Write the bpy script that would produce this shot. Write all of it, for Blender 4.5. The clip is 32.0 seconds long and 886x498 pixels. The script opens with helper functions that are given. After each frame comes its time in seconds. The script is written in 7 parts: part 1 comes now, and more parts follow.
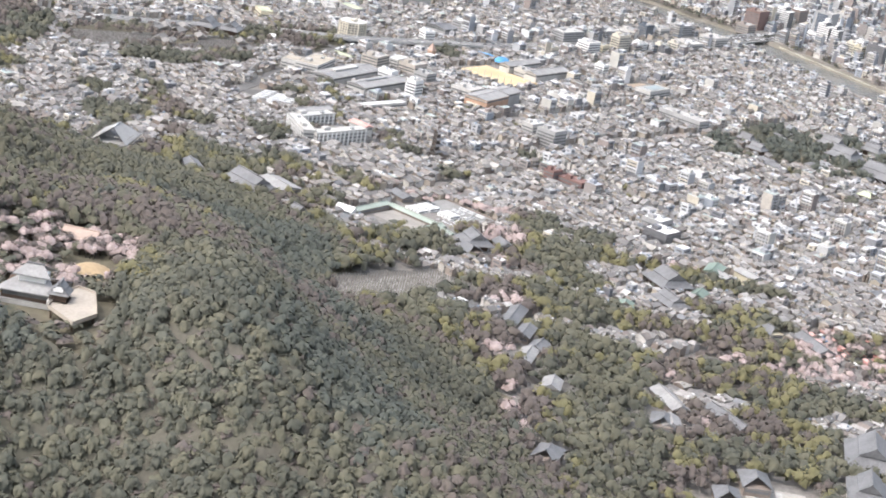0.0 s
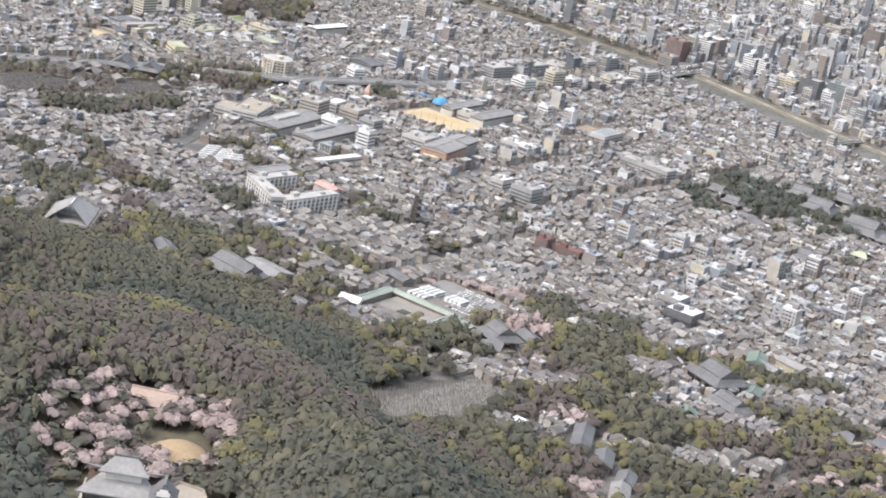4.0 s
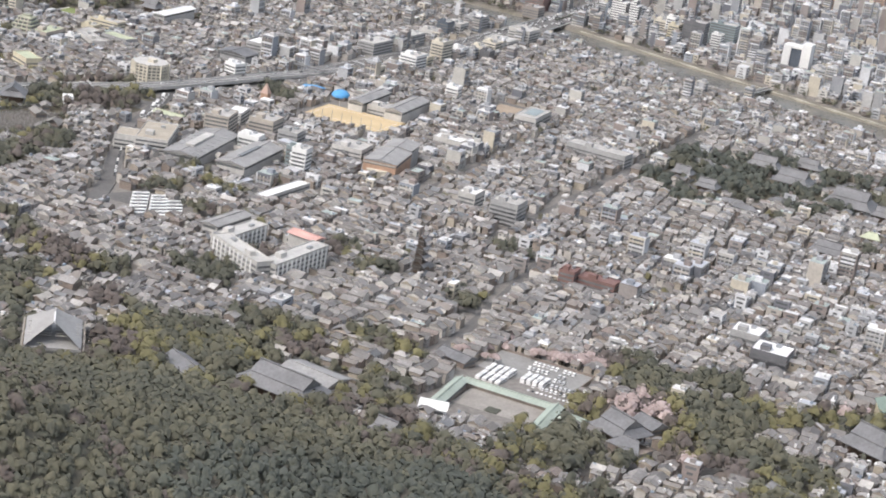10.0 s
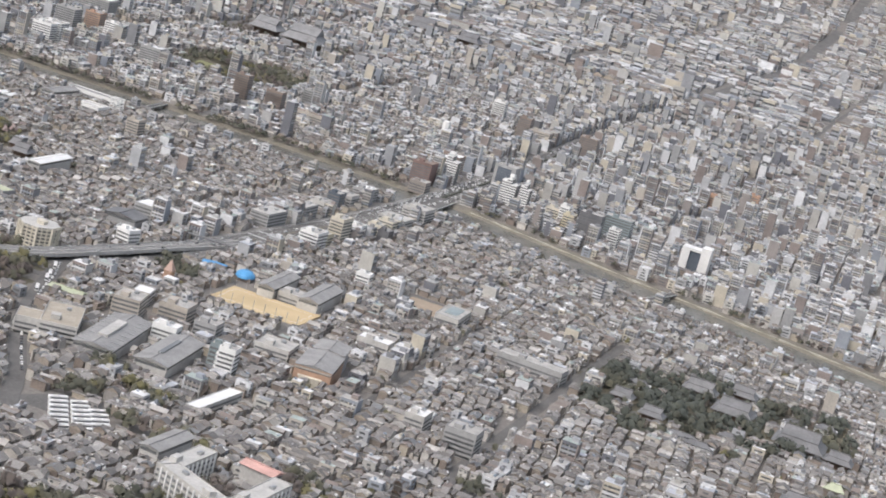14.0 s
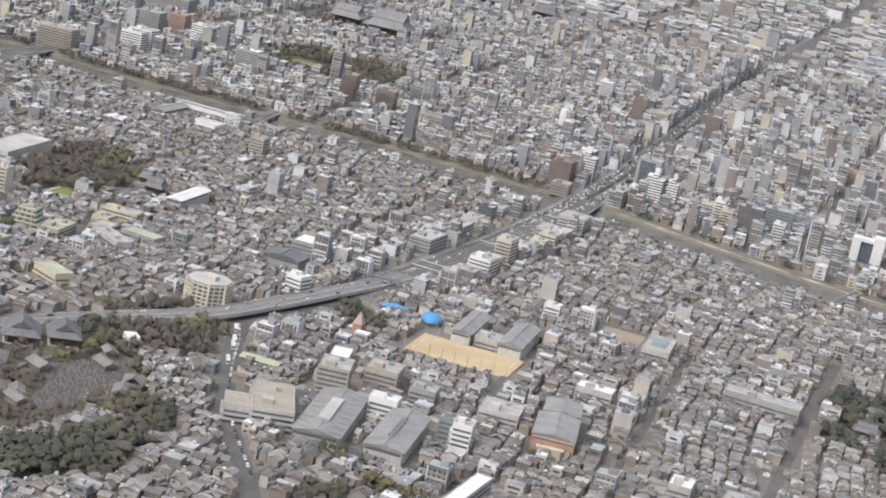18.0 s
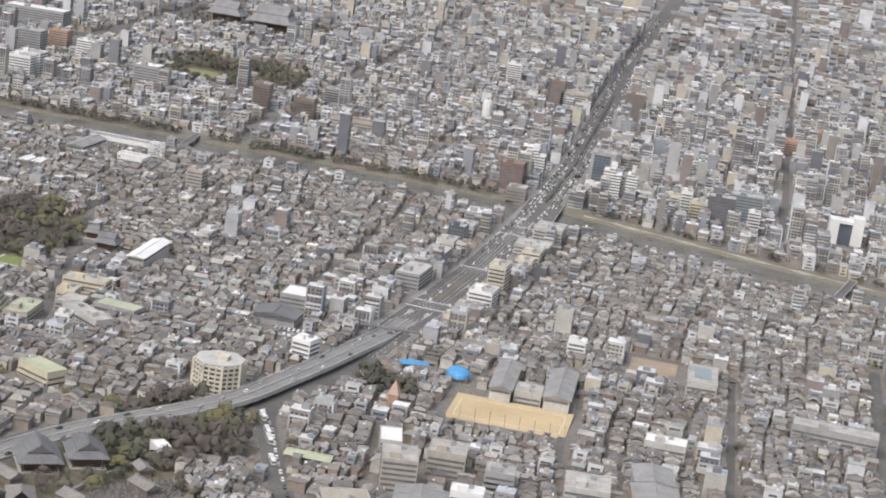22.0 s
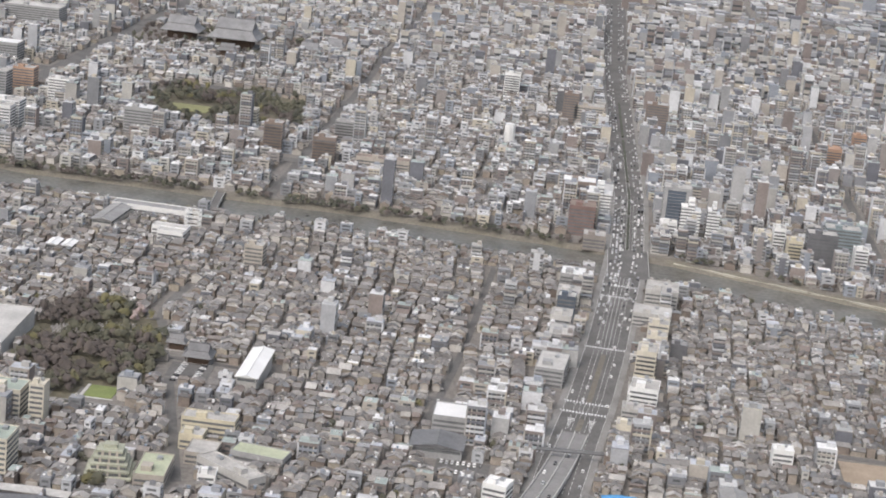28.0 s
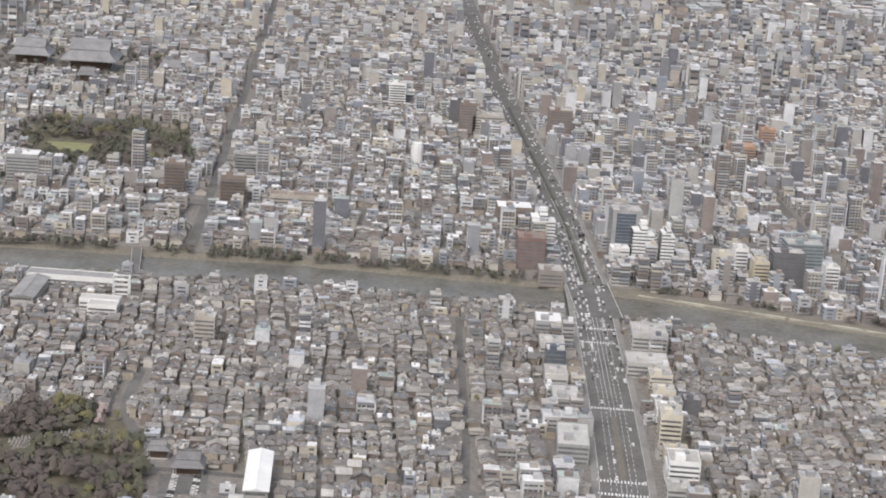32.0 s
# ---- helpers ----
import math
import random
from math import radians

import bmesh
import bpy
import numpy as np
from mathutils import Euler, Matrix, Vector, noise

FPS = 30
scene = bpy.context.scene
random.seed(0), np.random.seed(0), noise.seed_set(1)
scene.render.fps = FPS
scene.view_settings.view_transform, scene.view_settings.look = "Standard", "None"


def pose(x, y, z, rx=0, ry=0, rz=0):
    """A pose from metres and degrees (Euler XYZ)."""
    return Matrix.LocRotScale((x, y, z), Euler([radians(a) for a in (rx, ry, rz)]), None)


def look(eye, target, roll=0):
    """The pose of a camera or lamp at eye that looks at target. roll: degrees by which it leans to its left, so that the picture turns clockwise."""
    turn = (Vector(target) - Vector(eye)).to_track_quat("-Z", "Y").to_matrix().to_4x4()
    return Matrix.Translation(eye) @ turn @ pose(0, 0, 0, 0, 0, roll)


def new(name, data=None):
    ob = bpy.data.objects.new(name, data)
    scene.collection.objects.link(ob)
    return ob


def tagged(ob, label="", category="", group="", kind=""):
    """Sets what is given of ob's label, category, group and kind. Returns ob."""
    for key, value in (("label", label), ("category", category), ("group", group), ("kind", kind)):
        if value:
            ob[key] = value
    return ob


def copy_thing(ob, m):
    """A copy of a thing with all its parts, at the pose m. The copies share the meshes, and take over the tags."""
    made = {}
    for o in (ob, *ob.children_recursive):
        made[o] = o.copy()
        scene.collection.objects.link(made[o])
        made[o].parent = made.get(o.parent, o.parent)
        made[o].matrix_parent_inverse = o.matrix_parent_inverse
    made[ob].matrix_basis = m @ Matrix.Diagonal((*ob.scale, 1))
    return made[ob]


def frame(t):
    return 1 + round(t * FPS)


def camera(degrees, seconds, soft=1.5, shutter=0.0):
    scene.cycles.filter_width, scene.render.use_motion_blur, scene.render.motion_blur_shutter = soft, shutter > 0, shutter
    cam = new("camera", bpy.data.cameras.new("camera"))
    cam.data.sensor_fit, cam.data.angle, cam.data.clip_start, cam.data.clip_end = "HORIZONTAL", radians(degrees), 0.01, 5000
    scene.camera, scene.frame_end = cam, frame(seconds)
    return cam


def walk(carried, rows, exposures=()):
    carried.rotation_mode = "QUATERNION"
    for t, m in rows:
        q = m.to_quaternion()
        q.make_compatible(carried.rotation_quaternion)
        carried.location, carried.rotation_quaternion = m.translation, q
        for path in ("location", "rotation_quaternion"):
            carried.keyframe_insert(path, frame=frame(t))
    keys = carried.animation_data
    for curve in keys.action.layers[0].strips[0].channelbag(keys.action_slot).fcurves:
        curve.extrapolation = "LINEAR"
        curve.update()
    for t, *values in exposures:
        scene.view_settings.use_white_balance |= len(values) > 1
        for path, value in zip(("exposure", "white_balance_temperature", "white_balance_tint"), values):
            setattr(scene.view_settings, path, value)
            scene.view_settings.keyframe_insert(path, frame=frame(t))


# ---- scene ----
U = 0.61  # plan metres to world metres
cam = camera(26.522, 32.0, soft=1.88)
PATH = [
    (0.0, 1392.71, 796.61, 287.45, 71.755, -9.560, 130.450),
    (0.5, 1388.05, 778.01, 285.22, 70.583, -8.627, 129.855),
    (1.0, 1383.29, 759.49, 283.08, 70.166, -7.741, 129.198),
    (1.5, 1378.42, 741.06, 281.00, 70.965, -7.839, 128.461),
    (2.0, 1373.43, 722.73, 278.98, 72.173, -9.191, 125.998),
    (2.5, 1368.31, 704.51, 277.04, 72.419, -11.373, 124.416),
    (3.0, 1363.06, 686.41, 275.15, 72.665, -11.675, 123.665),
    (3.5, 1357.66, 668.44, 273.32, 72.662, -11.653, 124.720),
    (5.5, 1334.50, 598.10, 266.53, 73.183, -8.865, 122.010),
    (6.0, 1328.28, 580.95, 264.95, 73.272, -9.641, 121.584),
    (6.5, 1321.87, 564.00, 263.41, 73.502, -10.391, 120.601),
    (7.0, 1315.27, 547.26, 261.90, 72.823, -9.594, 119.392),
    (7.5, 1308.46, 530.74, 260.43, 72.378, -8.717, 118.393),
    (8.0, 1301.44, 514.44, 258.99, 72.773, -8.871, 117.643),
    (8.5, 1294.21, 498.39, 257.57, 73.101, -8.989, 116.922),
    (9.0, 1286.78, 482.56, 256.19, 72.476, -9.295, 116.183),
    (9.5, 1279.15, 466.94, 254.83, 72.978, -8.998, 115.277),
    (10.0, 1271.36, 451.53, 253.52, 72.175, -8.297, 113.840),
    (10.5, 1263.41, 436.31, 252.24, 72.620, -7.517, 112.250),
    (11.0, 1255.32, 421.26, 251.01, 72.674, -7.805, 110.967),
    (11.5, 1247.10, 406.37, 249.82, 74.415, -9.922, 110.081),
    (12.0, 1238.78, 391.63, 248.68, 75.557, -11.720, 108.938),
    (12.5, 1230.35, 377.02, 247.59, 76.764, -12.605, 108.037),
    (13.0, 1221.85, 362.54, 246.56, 78.294, -14.208, 107.310),
    (13.5, 1213.28, 348.16, 245.57, 78.125, -15.066, 107.040),
    (14.0, 1204.67, 333.88, 244.66, 77.441, -14.779, 107.694),
    (14.5, 1196.02, 319.68, 243.80, 77.758, -15.052, 107.660),
    (16.5, 1161.40, 263.45, 241.07, 79.105, -15.551, 106.258),
    (17.0, 1152.78, 249.48, 240.57, 79.299, -15.680, 106.412),
    (17.5, 1144.18, 235.56, 240.15, 77.614, -13.477, 107.093),
    (18.0, 1135.57, 221.68, 239.81, 76.121, -11.347, 107.413),
    (18.5, 1126.96, 207.86, 239.54, 76.277, -10.169, 107.643),
    (19.0, 1118.32, 194.10, 239.35, 76.005, -9.574, 105.694),
    (19.5, 1109.66, 180.40, 239.24, 74.715, -7.352, 103.648),
    (20.0, 1100.96, 166.78, 239.21, 73.874, -6.164, 103.469),
    (20.5, 1092.20, 153.24, 239.25, 74.288, -5.926, 103.856),
    (21.0, 1083.40, 139.78, 239.38, 74.607, -6.620, 102.854),
    (21.5, 1074.53, 126.42, 239.59, 75.050, -7.438, 101.357),
    (22.0, 1065.57, 113.16, 239.88, 75.979, -7.802, 100.684),
    (22.5, 1056.54, 100.00, 240.24, 76.521, -8.263, 100.674),
    (23.0, 1047.41, 86.96, 240.69, 76.391, -8.765, 100.273),
    (23.5, 1038.17, 74.02, 241.23, 74.831, -9.031, 100.114),
    (24.0, 1028.82, 61.22, 241.85, 74.439, -7.632, 100.060),
    (24.5, 1019.35, 48.54, 242.55, 74.215, -5.279, 99.477),
    (25.0, 1009.76, 36.00, 243.33, 73.996, -4.300, 98.699),
    (25.5, 1000.05, 23.57, 244.18, 73.737, -4.187, 98.241),
    (27.5, 960.16, -24.96, 248.31, 74.295, -5.549, 95.932),
    (28.0, 949.95, -36.83, 249.49, 75.333, -5.889, 95.148),
    (28.5, 939.65, -48.59, 250.73, 74.813, -6.793, 94.290),
    (29.0, 929.27, -60.25, 252.03, 73.798, -6.088, 93.544),
    (29.5, 918.81, -71.82, 253.37, 73.764, -3.930, 92.384),
    (30.0, 908.27, -83.30, 254.75, 73.460, -2.599, 91.570),
    (30.5, 897.66, -94.68, 256.18, 73.322, -2.712, 90.672),
    (31.0, 886.99, -105.99, 257.64, 73.299, -3.011, 89.443),
    (31.5, 876.26, -117.22, 259.14, 73.594, -3.477, 88.421),
    (32.0, 865.48, -128.37, 260.67, 74.955, -3.891, 87.628),
]
walk(cam, [(t, pose(*row)) for t, *row in PATH], [(0.0, 0.95, 6240, 12), (1.0, 0.99, 6240, 12), (3.0, 0.7, 6240, 12), (6.0, 0.56, 6260, 12), (9.0, 0.49, 6290, 12), (11.0, 0.36, 6290, 12), (14.0, 0.18, 6280, 12), (17.0, 0.17, 6270, 12), (21.0, 0.14, 6350, 12), (32.0, 0.1, 6360, 12)])

# ---------------------------------------------------------------- light
world = bpy.data.worlds.new("overcast")
scene.world = world
world.use_nodes = True
wn = world.node_tree.nodes
sky = wn.new("ShaderNodeTexSky")
sky.sky_type = "NISHITA"
sky.sun_disc = False
sky.sun_elevation = radians(54)
sky.sun_rotation = radians(117)
sky.air_density = 1.6
sky.dust_density = 6.0
hue = wn.new("ShaderNodeHueSaturation")
hue.inputs["Saturation"].default_value = 0.6
world.node_tree.links.new(sky.outputs[0], hue.inputs["Color"])
world.node_tree.links.new(hue.outputs[0], wn["Background"].inputs["Color"])
wn["Background"].inputs["Strength"].default_value = 0.15
sun = new("sun", bpy.data.lights.new("sun", "SUN"))
sun.data.energy = 0.6
sun.data.angle = radians(50)
sun.data.color = (1.0, 0.97, 0.94)
sun.matrix_world = look((520, -260, 800), (0, 0, 0))

# ---------------------------------------------------------------- materials


def material(name, colours, rough=0.85, scale=0.0, amount=0.25, fine=0.0, vary="island", metal=0.0, bump=0.0):
    """A surface: a ramp of colours picked piece by piece, with stains at one scale and grain at another."""
    m = bpy.data.materials.new(name)
    m.use_nodes = True
    nt = m.node_tree
    bsdf = nt.nodes["Principled BSDF"]
    bsdf.inputs["Roughness"].default_value = rough
    bsdf.inputs["Metallic"].default_value = metal
    if len(colours) > 1:
        ramp = nt.nodes.new("ShaderNodeValToRGB")
        ramp.color_ramp.interpolation = "CONSTANT" if vary != "smooth" else "LINEAR"
        while len(ramp.color_ramp.elements) < len(colours):
            ramp.color_ramp.elements.new(1.0)
        for n, c in enumerate(colours):
            ramp.color_ramp.elements[n].position = n / len(colours)
            ramp.color_ramp.elements[n].color = (*c, 1)
        if vary == "island":
            src = nt.nodes.new("ShaderNodeNewGeometry").outputs["Random Per Island"]
        elif vary == "object":
            src = nt.nodes.new("ShaderNodeObjectInfo").outputs["Random"]
        else:
            pos = nt.nodes.new("ShaderNodeNewGeometry")
            big = nt.nodes.new("ShaderNodeTexNoise")
            big.inputs["Scale"].default_value = scale
            big.inputs["Detail"].default_value = 3
            nt.links.new(pos.outputs["Position"], big.inputs["Vector"])
            src = big.outputs["Fac"]
        nt.links.new(src, ramp.inputs["Fac"])
        colour = ramp.outputs["Color"]
    else:
        rgb = nt.nodes.new("ShaderNodeRGB")
        rgb.outputs[0].default_value = (*colours[0], 1)
        colour = rgb.outputs[0]
    for size, part_of in ((scale or 0.1, amount), (fine, amount * 0.8)):
        if not size:
            continue
        geo = nt.nodes.new("ShaderNodeNewGeometry")
        tex = nt.nodes.new("ShaderNodeTexNoise")
        tex.inputs["Scale"].default_value = size
        tex.inputs["Detail"].default_value = 4
        nt.links.new(geo.outputs["Position"], tex.inputs["Vector"])
        rng = nt.nodes.new("ShaderNodeMapRange")
        rng.inputs["From Min"].default_value, rng.inputs["From Max"].default_value = 0.3, 0.7
        rng.inputs["To Min"].default_value, rng.inputs["To Max"].default_value = 1 - part_of, 1 + part_of
        nt.links.new(tex.outputs["Fac"], rng.inputs["Value"])
        mix = nt.nodes.new("ShaderNodeVectorMath")
        mix.operation = "SCALE"
        nt.links.new(colour, mix.inputs[0])
        nt.links.new(rng.outputs["Result"], mix.inputs["Scale"])
        colour = mix.outputs["Vector"]
        if bump and size == (fine or scale):
            bn = nt.nodes.new("ShaderNodeBump")
            bn.inputs["Strength"].default_value = bump
            nt.links.new(tex.outputs["Fac"], bn.inputs["Height"])
            nt.links.new(bn.outputs["Normal"], bsdf.inputs["Normal"])
    nt.links.new(colour, bsdf.inputs["Base Color"])
    return m


ROOF_COLOURS = [(0.165, 0.158, 0.152), (0.201, 0.191, 0.184), (0.237, 0.227, 0.219), (0.169, 0.159, 0.151), (0.211, 0.177, 0.160), (0.279, 0.268, 0.257), (0.203, 0.186, 0.171),
                (0.331, 0.315, 0.304), (0.161, 0.155, 0.152), (0.179, 0.183, 0.190), (0.213, 0.190, 0.174), (0.222, 0.212, 0.204), (0.432, 0.415, 0.396), (0.146, 0.139, 0.135),
                (0.185, 0.175, 0.170), (0.289, 0.275, 0.260), (0.191, 0.181, 0.173), (0.347, 0.327, 0.298), (0.246, 0.234, 0.225), (0.211, 0.202, 0.195), (0.262, 0.252, 0.245)]
WALL_COLOURS = [(0.458, 0.428, 0.392), (0.355, 0.313, 0.269), (0.589, 0.567, 0.534), (0.295, 0.254, 0.220), (0.244, 0.204, 0.177), (0.407, 0.363, 0.298), (0.315, 0.298, 0.284),
                (0.498, 0.473, 0.435)]
BLOCK_COLOURS = [(0.42, 0.43, 0.45), (0.31, 0.32, 0.34), (0.66, 0.67, 0.69), (0.41, 0.4, 0.38), (0.23, 0.235, 0.25), (0.5, 0.49, 0.46), (0.28, 0.24, 0.225), (0.29, 0.315, 0.355),
                 (0.6, 0.61, 0.63), (0.17, 0.176, 0.2), (0.44, 0.41, 0.37), (0.23, 0.2, 0.19), (0.52, 0.48, 0.4), (0.45, 0.45, 0.45), (0.3, 0.275, 0.265), (0.33, 0.335, 0.34)]
TILE = material("roof_tile", ROOF_COLOURS,
                0.78, 0.12, 0.22, 1.6, bump=0.3)
WALL = material("plaster", WALL_COLOURS, 0.85, 0.15, 0.14, 1.2)
CONCRETE = material("painted_concrete", BLOCK_COLOURS,
                    0.8, 0.12, 0.12, 0.9)
FLATROOF = material("flat_roof", [(0.385, 0.393, 0.395), (0.492, 0.491, 0.497), (0.299, 0.306, 0.317), (0.589, 0.590, 0.588), (0.428, 0.415, 0.395), (0.353, 0.404, 0.384), (0.707, 0.710, 0.712), (0.449, 0.469, 0.509)], 0.85, 0.2, 0.2, 1.5)
TILE_ONE = material("single_roof_tile", ROOF_COLOURS,
                0.78, 0.12, 0.22, 1.6, bump=0.3, vary="object")
WALL_ONE = material("single_plaster", WALL_COLOURS, 0.85, 0.15, 0.14, 1.2, vary="object")
CONCRETE_ONE = material("single_painted_concrete", BLOCK_COLOURS,
                    0.8, 0.12, 0.12, 0.9, vary="object")
GLASS = material("window_glass", [(0.14, 0.145, 0.15), (0.18, 0.185, 0.19), (0.11, 0.115, 0.12)], 0.15, 0.3, 0.15)
ASPHALT = material("asphalt", [(0.142, 0.137, 0.131)], 0.9, 0.06, 0.22, 0.8)
GROUND = material("town_ground", [(0.205, 0.19, 0.175), (0.25, 0.23, 0.208), (0.175, 0.164, 0.153)], 0.95, 0.03, 0.25, 0.5, vary="smooth")
WATER = material("river_water", [(0.125, 0.122, 0.108), (0.16, 0.155, 0.138)], 0.25, 0.05, 0.2, 0.4, vary="smooth", bump=0.15)
GRASS = material("bank_grass", [(0.175, 0.158, 0.13), (0.215, 0.195, 0.165), (0.15, 0.138, 0.108)], 0.95, 0.06, 0.25, 0.7, vary="smooth")
SAND = material("school_sand", [(0.52, 0.4, 0.235), (0.57, 0.45, 0.275)], 0.95, 0.05, 0.08, 0.8, vary="smooth")
FORESTFLOOR = material("forest_floor", [(0.112, 0.104, 0.075), (0.138, 0.124, 0.088)], 0.95, 0.03, 0.3, 0.3, vary="smooth")
PALE = material("pale_concrete", [(0.5, 0.49, 0.47)], 0.85, 0.08, 0.15, 0.8)
PAVING = material("pale_paving", [(0.215, 0.208, 0.198), (0.25, 0.242, 0.23)], 0.9, 0.08, 0.15, 0.9, vary="smooth")
WHITE = material("white_paint", [(0.8, 0.8, 0.79)], 0.6, 0.1, 0.06, 1.0)
LEAF = {}
for kind, name, tones in (("evergreen", "evergreen_leaves", [(0.088, 0.091, 0.070), (0.094, 0.095, 0.071), (0.085, 0.088, 0.069), (0.099, 0.099, 0.073)]),
                          ("pine", "pine_needles", [(0.082, 0.090, 0.076), (0.087, 0.096, 0.079), (0.078, 0.087, 0.075), (0.093, 0.099, 0.078)]),
                          ("oak", "oak_leaves", [(0.116, 0.114, 0.081), (0.122, 0.118, 0.081), (0.112, 0.111, 0.080), (0.128, 0.123, 0.085)]),
                          ("bare", "bare_twigs", [(0.122, 0.103, 0.092), (0.128, 0.107, 0.096), (0.116, 0.099, 0.091), (0.125, 0.106, 0.091)]),
                          ("fresh", "fresh_leaves", [(0.165, 0.154, 0.078), (0.177, 0.163, 0.079), (0.156, 0.146, 0.076), (0.171, 0.158, 0.078)]),
                          ("cherry", "cherry_blossom", [(0.418, 0.341, 0.325), (0.462, 0.380, 0.363), (0.352, 0.281, 0.264), (0.385, 0.308, 0.292)])):
    LEAF[kind] = material(name, tones, 0.85, 0.03, 0.14, 0.7, bump=0.2)
BARK = material("bark", [(0.07, 0.055, 0.045)], 0.95, 0.5, 0.2)

# ---------------------------------------------------------------- mesh helpers


def bulk(name, verts, quads=None, tris=None, mat=None, mats=None, slots=None, parent=None, soft=False):
    """One mesh object from arrays in plan metres."""
    me = bpy.data.meshes.new(name)
    verts = np.asarray(verts, np.float32) * U
    nq = 0 if quads is None else len(quads)
    ntr = 0 if tris is None else len(tris)
    me.vertices.add(len(verts))
    me.vertices.foreach_set("co", verts.ravel())
    loops = np.concatenate([a for a in ((np.ravel(quads) if nq else None), (np.ravel(tris) if ntr else None)) if a is not None]).astype(np.int32)
    me.loops.add(len(loops))
    me.loops.foreach_set("vertex_index", loops)
    me.polygons.add(nq + ntr)
    starts = np.concatenate([np.arange(nq) * 4, nq * 4 + np.arange(ntr) * 3]).astype(np.int32)
    me.polygons.foreach_set("loop_start", starts)
    if slots is not None:
        me.polygons.foreach_set("material_index", np.asarray(slots, np.int32))
    me.polygons.foreach_set("use_smooth", np.full(nq + ntr, soft))
    me.update(calc_edges=True)
    for m in mats or [mat]:
        me.materials.append(m)
    ob = new(name, me)
    ob.parent = parent
    return ob


BOX_V = np.array([[x, y, z] for z in (0, 1) for x, y in ((-0.5, -0.5), (0.5, -0.5), (0.5, 0.5), (-0.5, 0.5))], float)
BOX_Q = np.array([[0, 1, 5, 4], [1, 2, 6, 5], [2, 3, 7, 6], [3, 0, 4, 7], [4, 5, 6, 7]])
# gable roof: eaves slab with thickness, ridge along x
GAB_V = np.array([[-0.5, -0.5, 0], [0.5, -0.5, 0], [0.5, 0.5, 0], [-0.5, 0.5, 0], [-0.5, 0, 1], [0.5, 0, 1],
                  [-0.5, -0.5, 0.12], [0.5, -0.5, 0.12], [0.5, 0.5, 0.12], [-0.5, 0.5, 0.12]], float)
GAB_Q = np.array([[6, 7, 5, 4], [8, 9, 4, 5], [0, 1, 7, 6], [2, 3, 9, 8]])
GAB_T = np.array([[9, 6, 4], [7, 8, 5]])
HIP_V = np.array([[-0.5, -0.5, 0], [0.5, -0.5, 0], [0.5, 0.5, 0], [-0.5, 0.5, 0], [-0.22, 0, 1], [0.22, 0, 1],
                  [-0.5, -0.5, 0.12], [0.5, -0.5, 0.12], [0.5, 0.5, 0.12], [-0.5, 0.5, 0.12]], float)
HIP_Q = np.array([[6, 7, 5, 4], [8, 9, 4, 5], [0, 1, 7, 6], [2, 3, 9, 8], [1, 2, 8, 7], [3, 0, 6, 9]])


# wall triangles under a gable roof
GABLE_V = np.array([[-0.5, -0.47, 0], [-0.5, 0.47, 0], [-0.5, 0, 0.94], [0.5, -0.47, 0], [0.5, 0.47, 0], [0.5, 0, 0.94]])
GABLE_T = np.array([[1, 0, 2], [3, 4, 5]])
GABLE_Q = np.array([[0, 3, 5, 2], [4, 1, 2, 5]])
PANE_V = np.array([[-0.5, 0.0, 0], [0.5, 0.0, 0], [0.5, 0.0, 1], [-0.5, 0.0, 1]])
PANE_Q = np.array([[0, 1, 2, 3]])


def spread(template, pos, size, turn):
    """Copies of a template's vertices: sizes, then turns about z, then places; n x v x 3."""
    v = template[None] * size[:, None, :]
    c, s = np.cos(turn)[:, None], np.sin(turn)[:, None]
    out = np.stack([v[..., 0] * c - v[..., 1] * s, v[..., 0] * s + v[..., 1] * c, v[..., 2]], -1)
    return out + pos[:, None, :]


def index(faces, count, per):
    return (faces[None] + (np.arange(count) * per)[:, None, None]).reshape(-1, faces.shape[1])


class Heap:
    """Collects pieces that become one mesh."""

    def __init__(self):
        self.v, self.q, self.t, self.n = [], [], [], 0

    def add(self, template, pos, size, turn, quads=None, tris=None):
        pos, size, turn = np.atleast_2d(pos).astype(float), np.atleast_2d(size).astype(float), np.atleast_1d(turn).astype(float)
        if not len(pos):
            return
        v = spread(template, pos, size, turn)
        if quads is not None:
            self.q.append(index(quads, len(pos), len(template)) + self.n)
        if tris is not None:
            self.t.append(index(tris, len(pos), len(template)) + self.n)
        self.v.append(v.reshape(-1, 3))
        self.n += len(pos) * len(template)

    def box(self, pos, size, turn=0.0):
        self.add(BOX_V, pos, size, turn, BOX_Q)

    def make(self, name, mat, parent=None, soft=False):
        return bulk(name, np.concatenate(self.v), np.concatenate(self.q) if self.q else None, np.concatenate(self.t) if self.t else None, mat, parent=parent, soft=soft)


# ---------------------------------------------------------------- plan
FOOT_Y = [-600, 0, 100, 236, 300, 400, 493, 560, 620, 685, 760, 830, 1000, 1400]
FOOT_X = [1420, 1390, 1370, 1375, 1335, 1320, 1330, 1410, 1415, 1425, 1480, 1515, 1570, 1640]


def smooth(a):
    a = np.clip(a, 0, 1)
    return a * a * (3 - 2 * a)


def foot(y):
    return np.interp(y, FOOT_Y, FOOT_X)


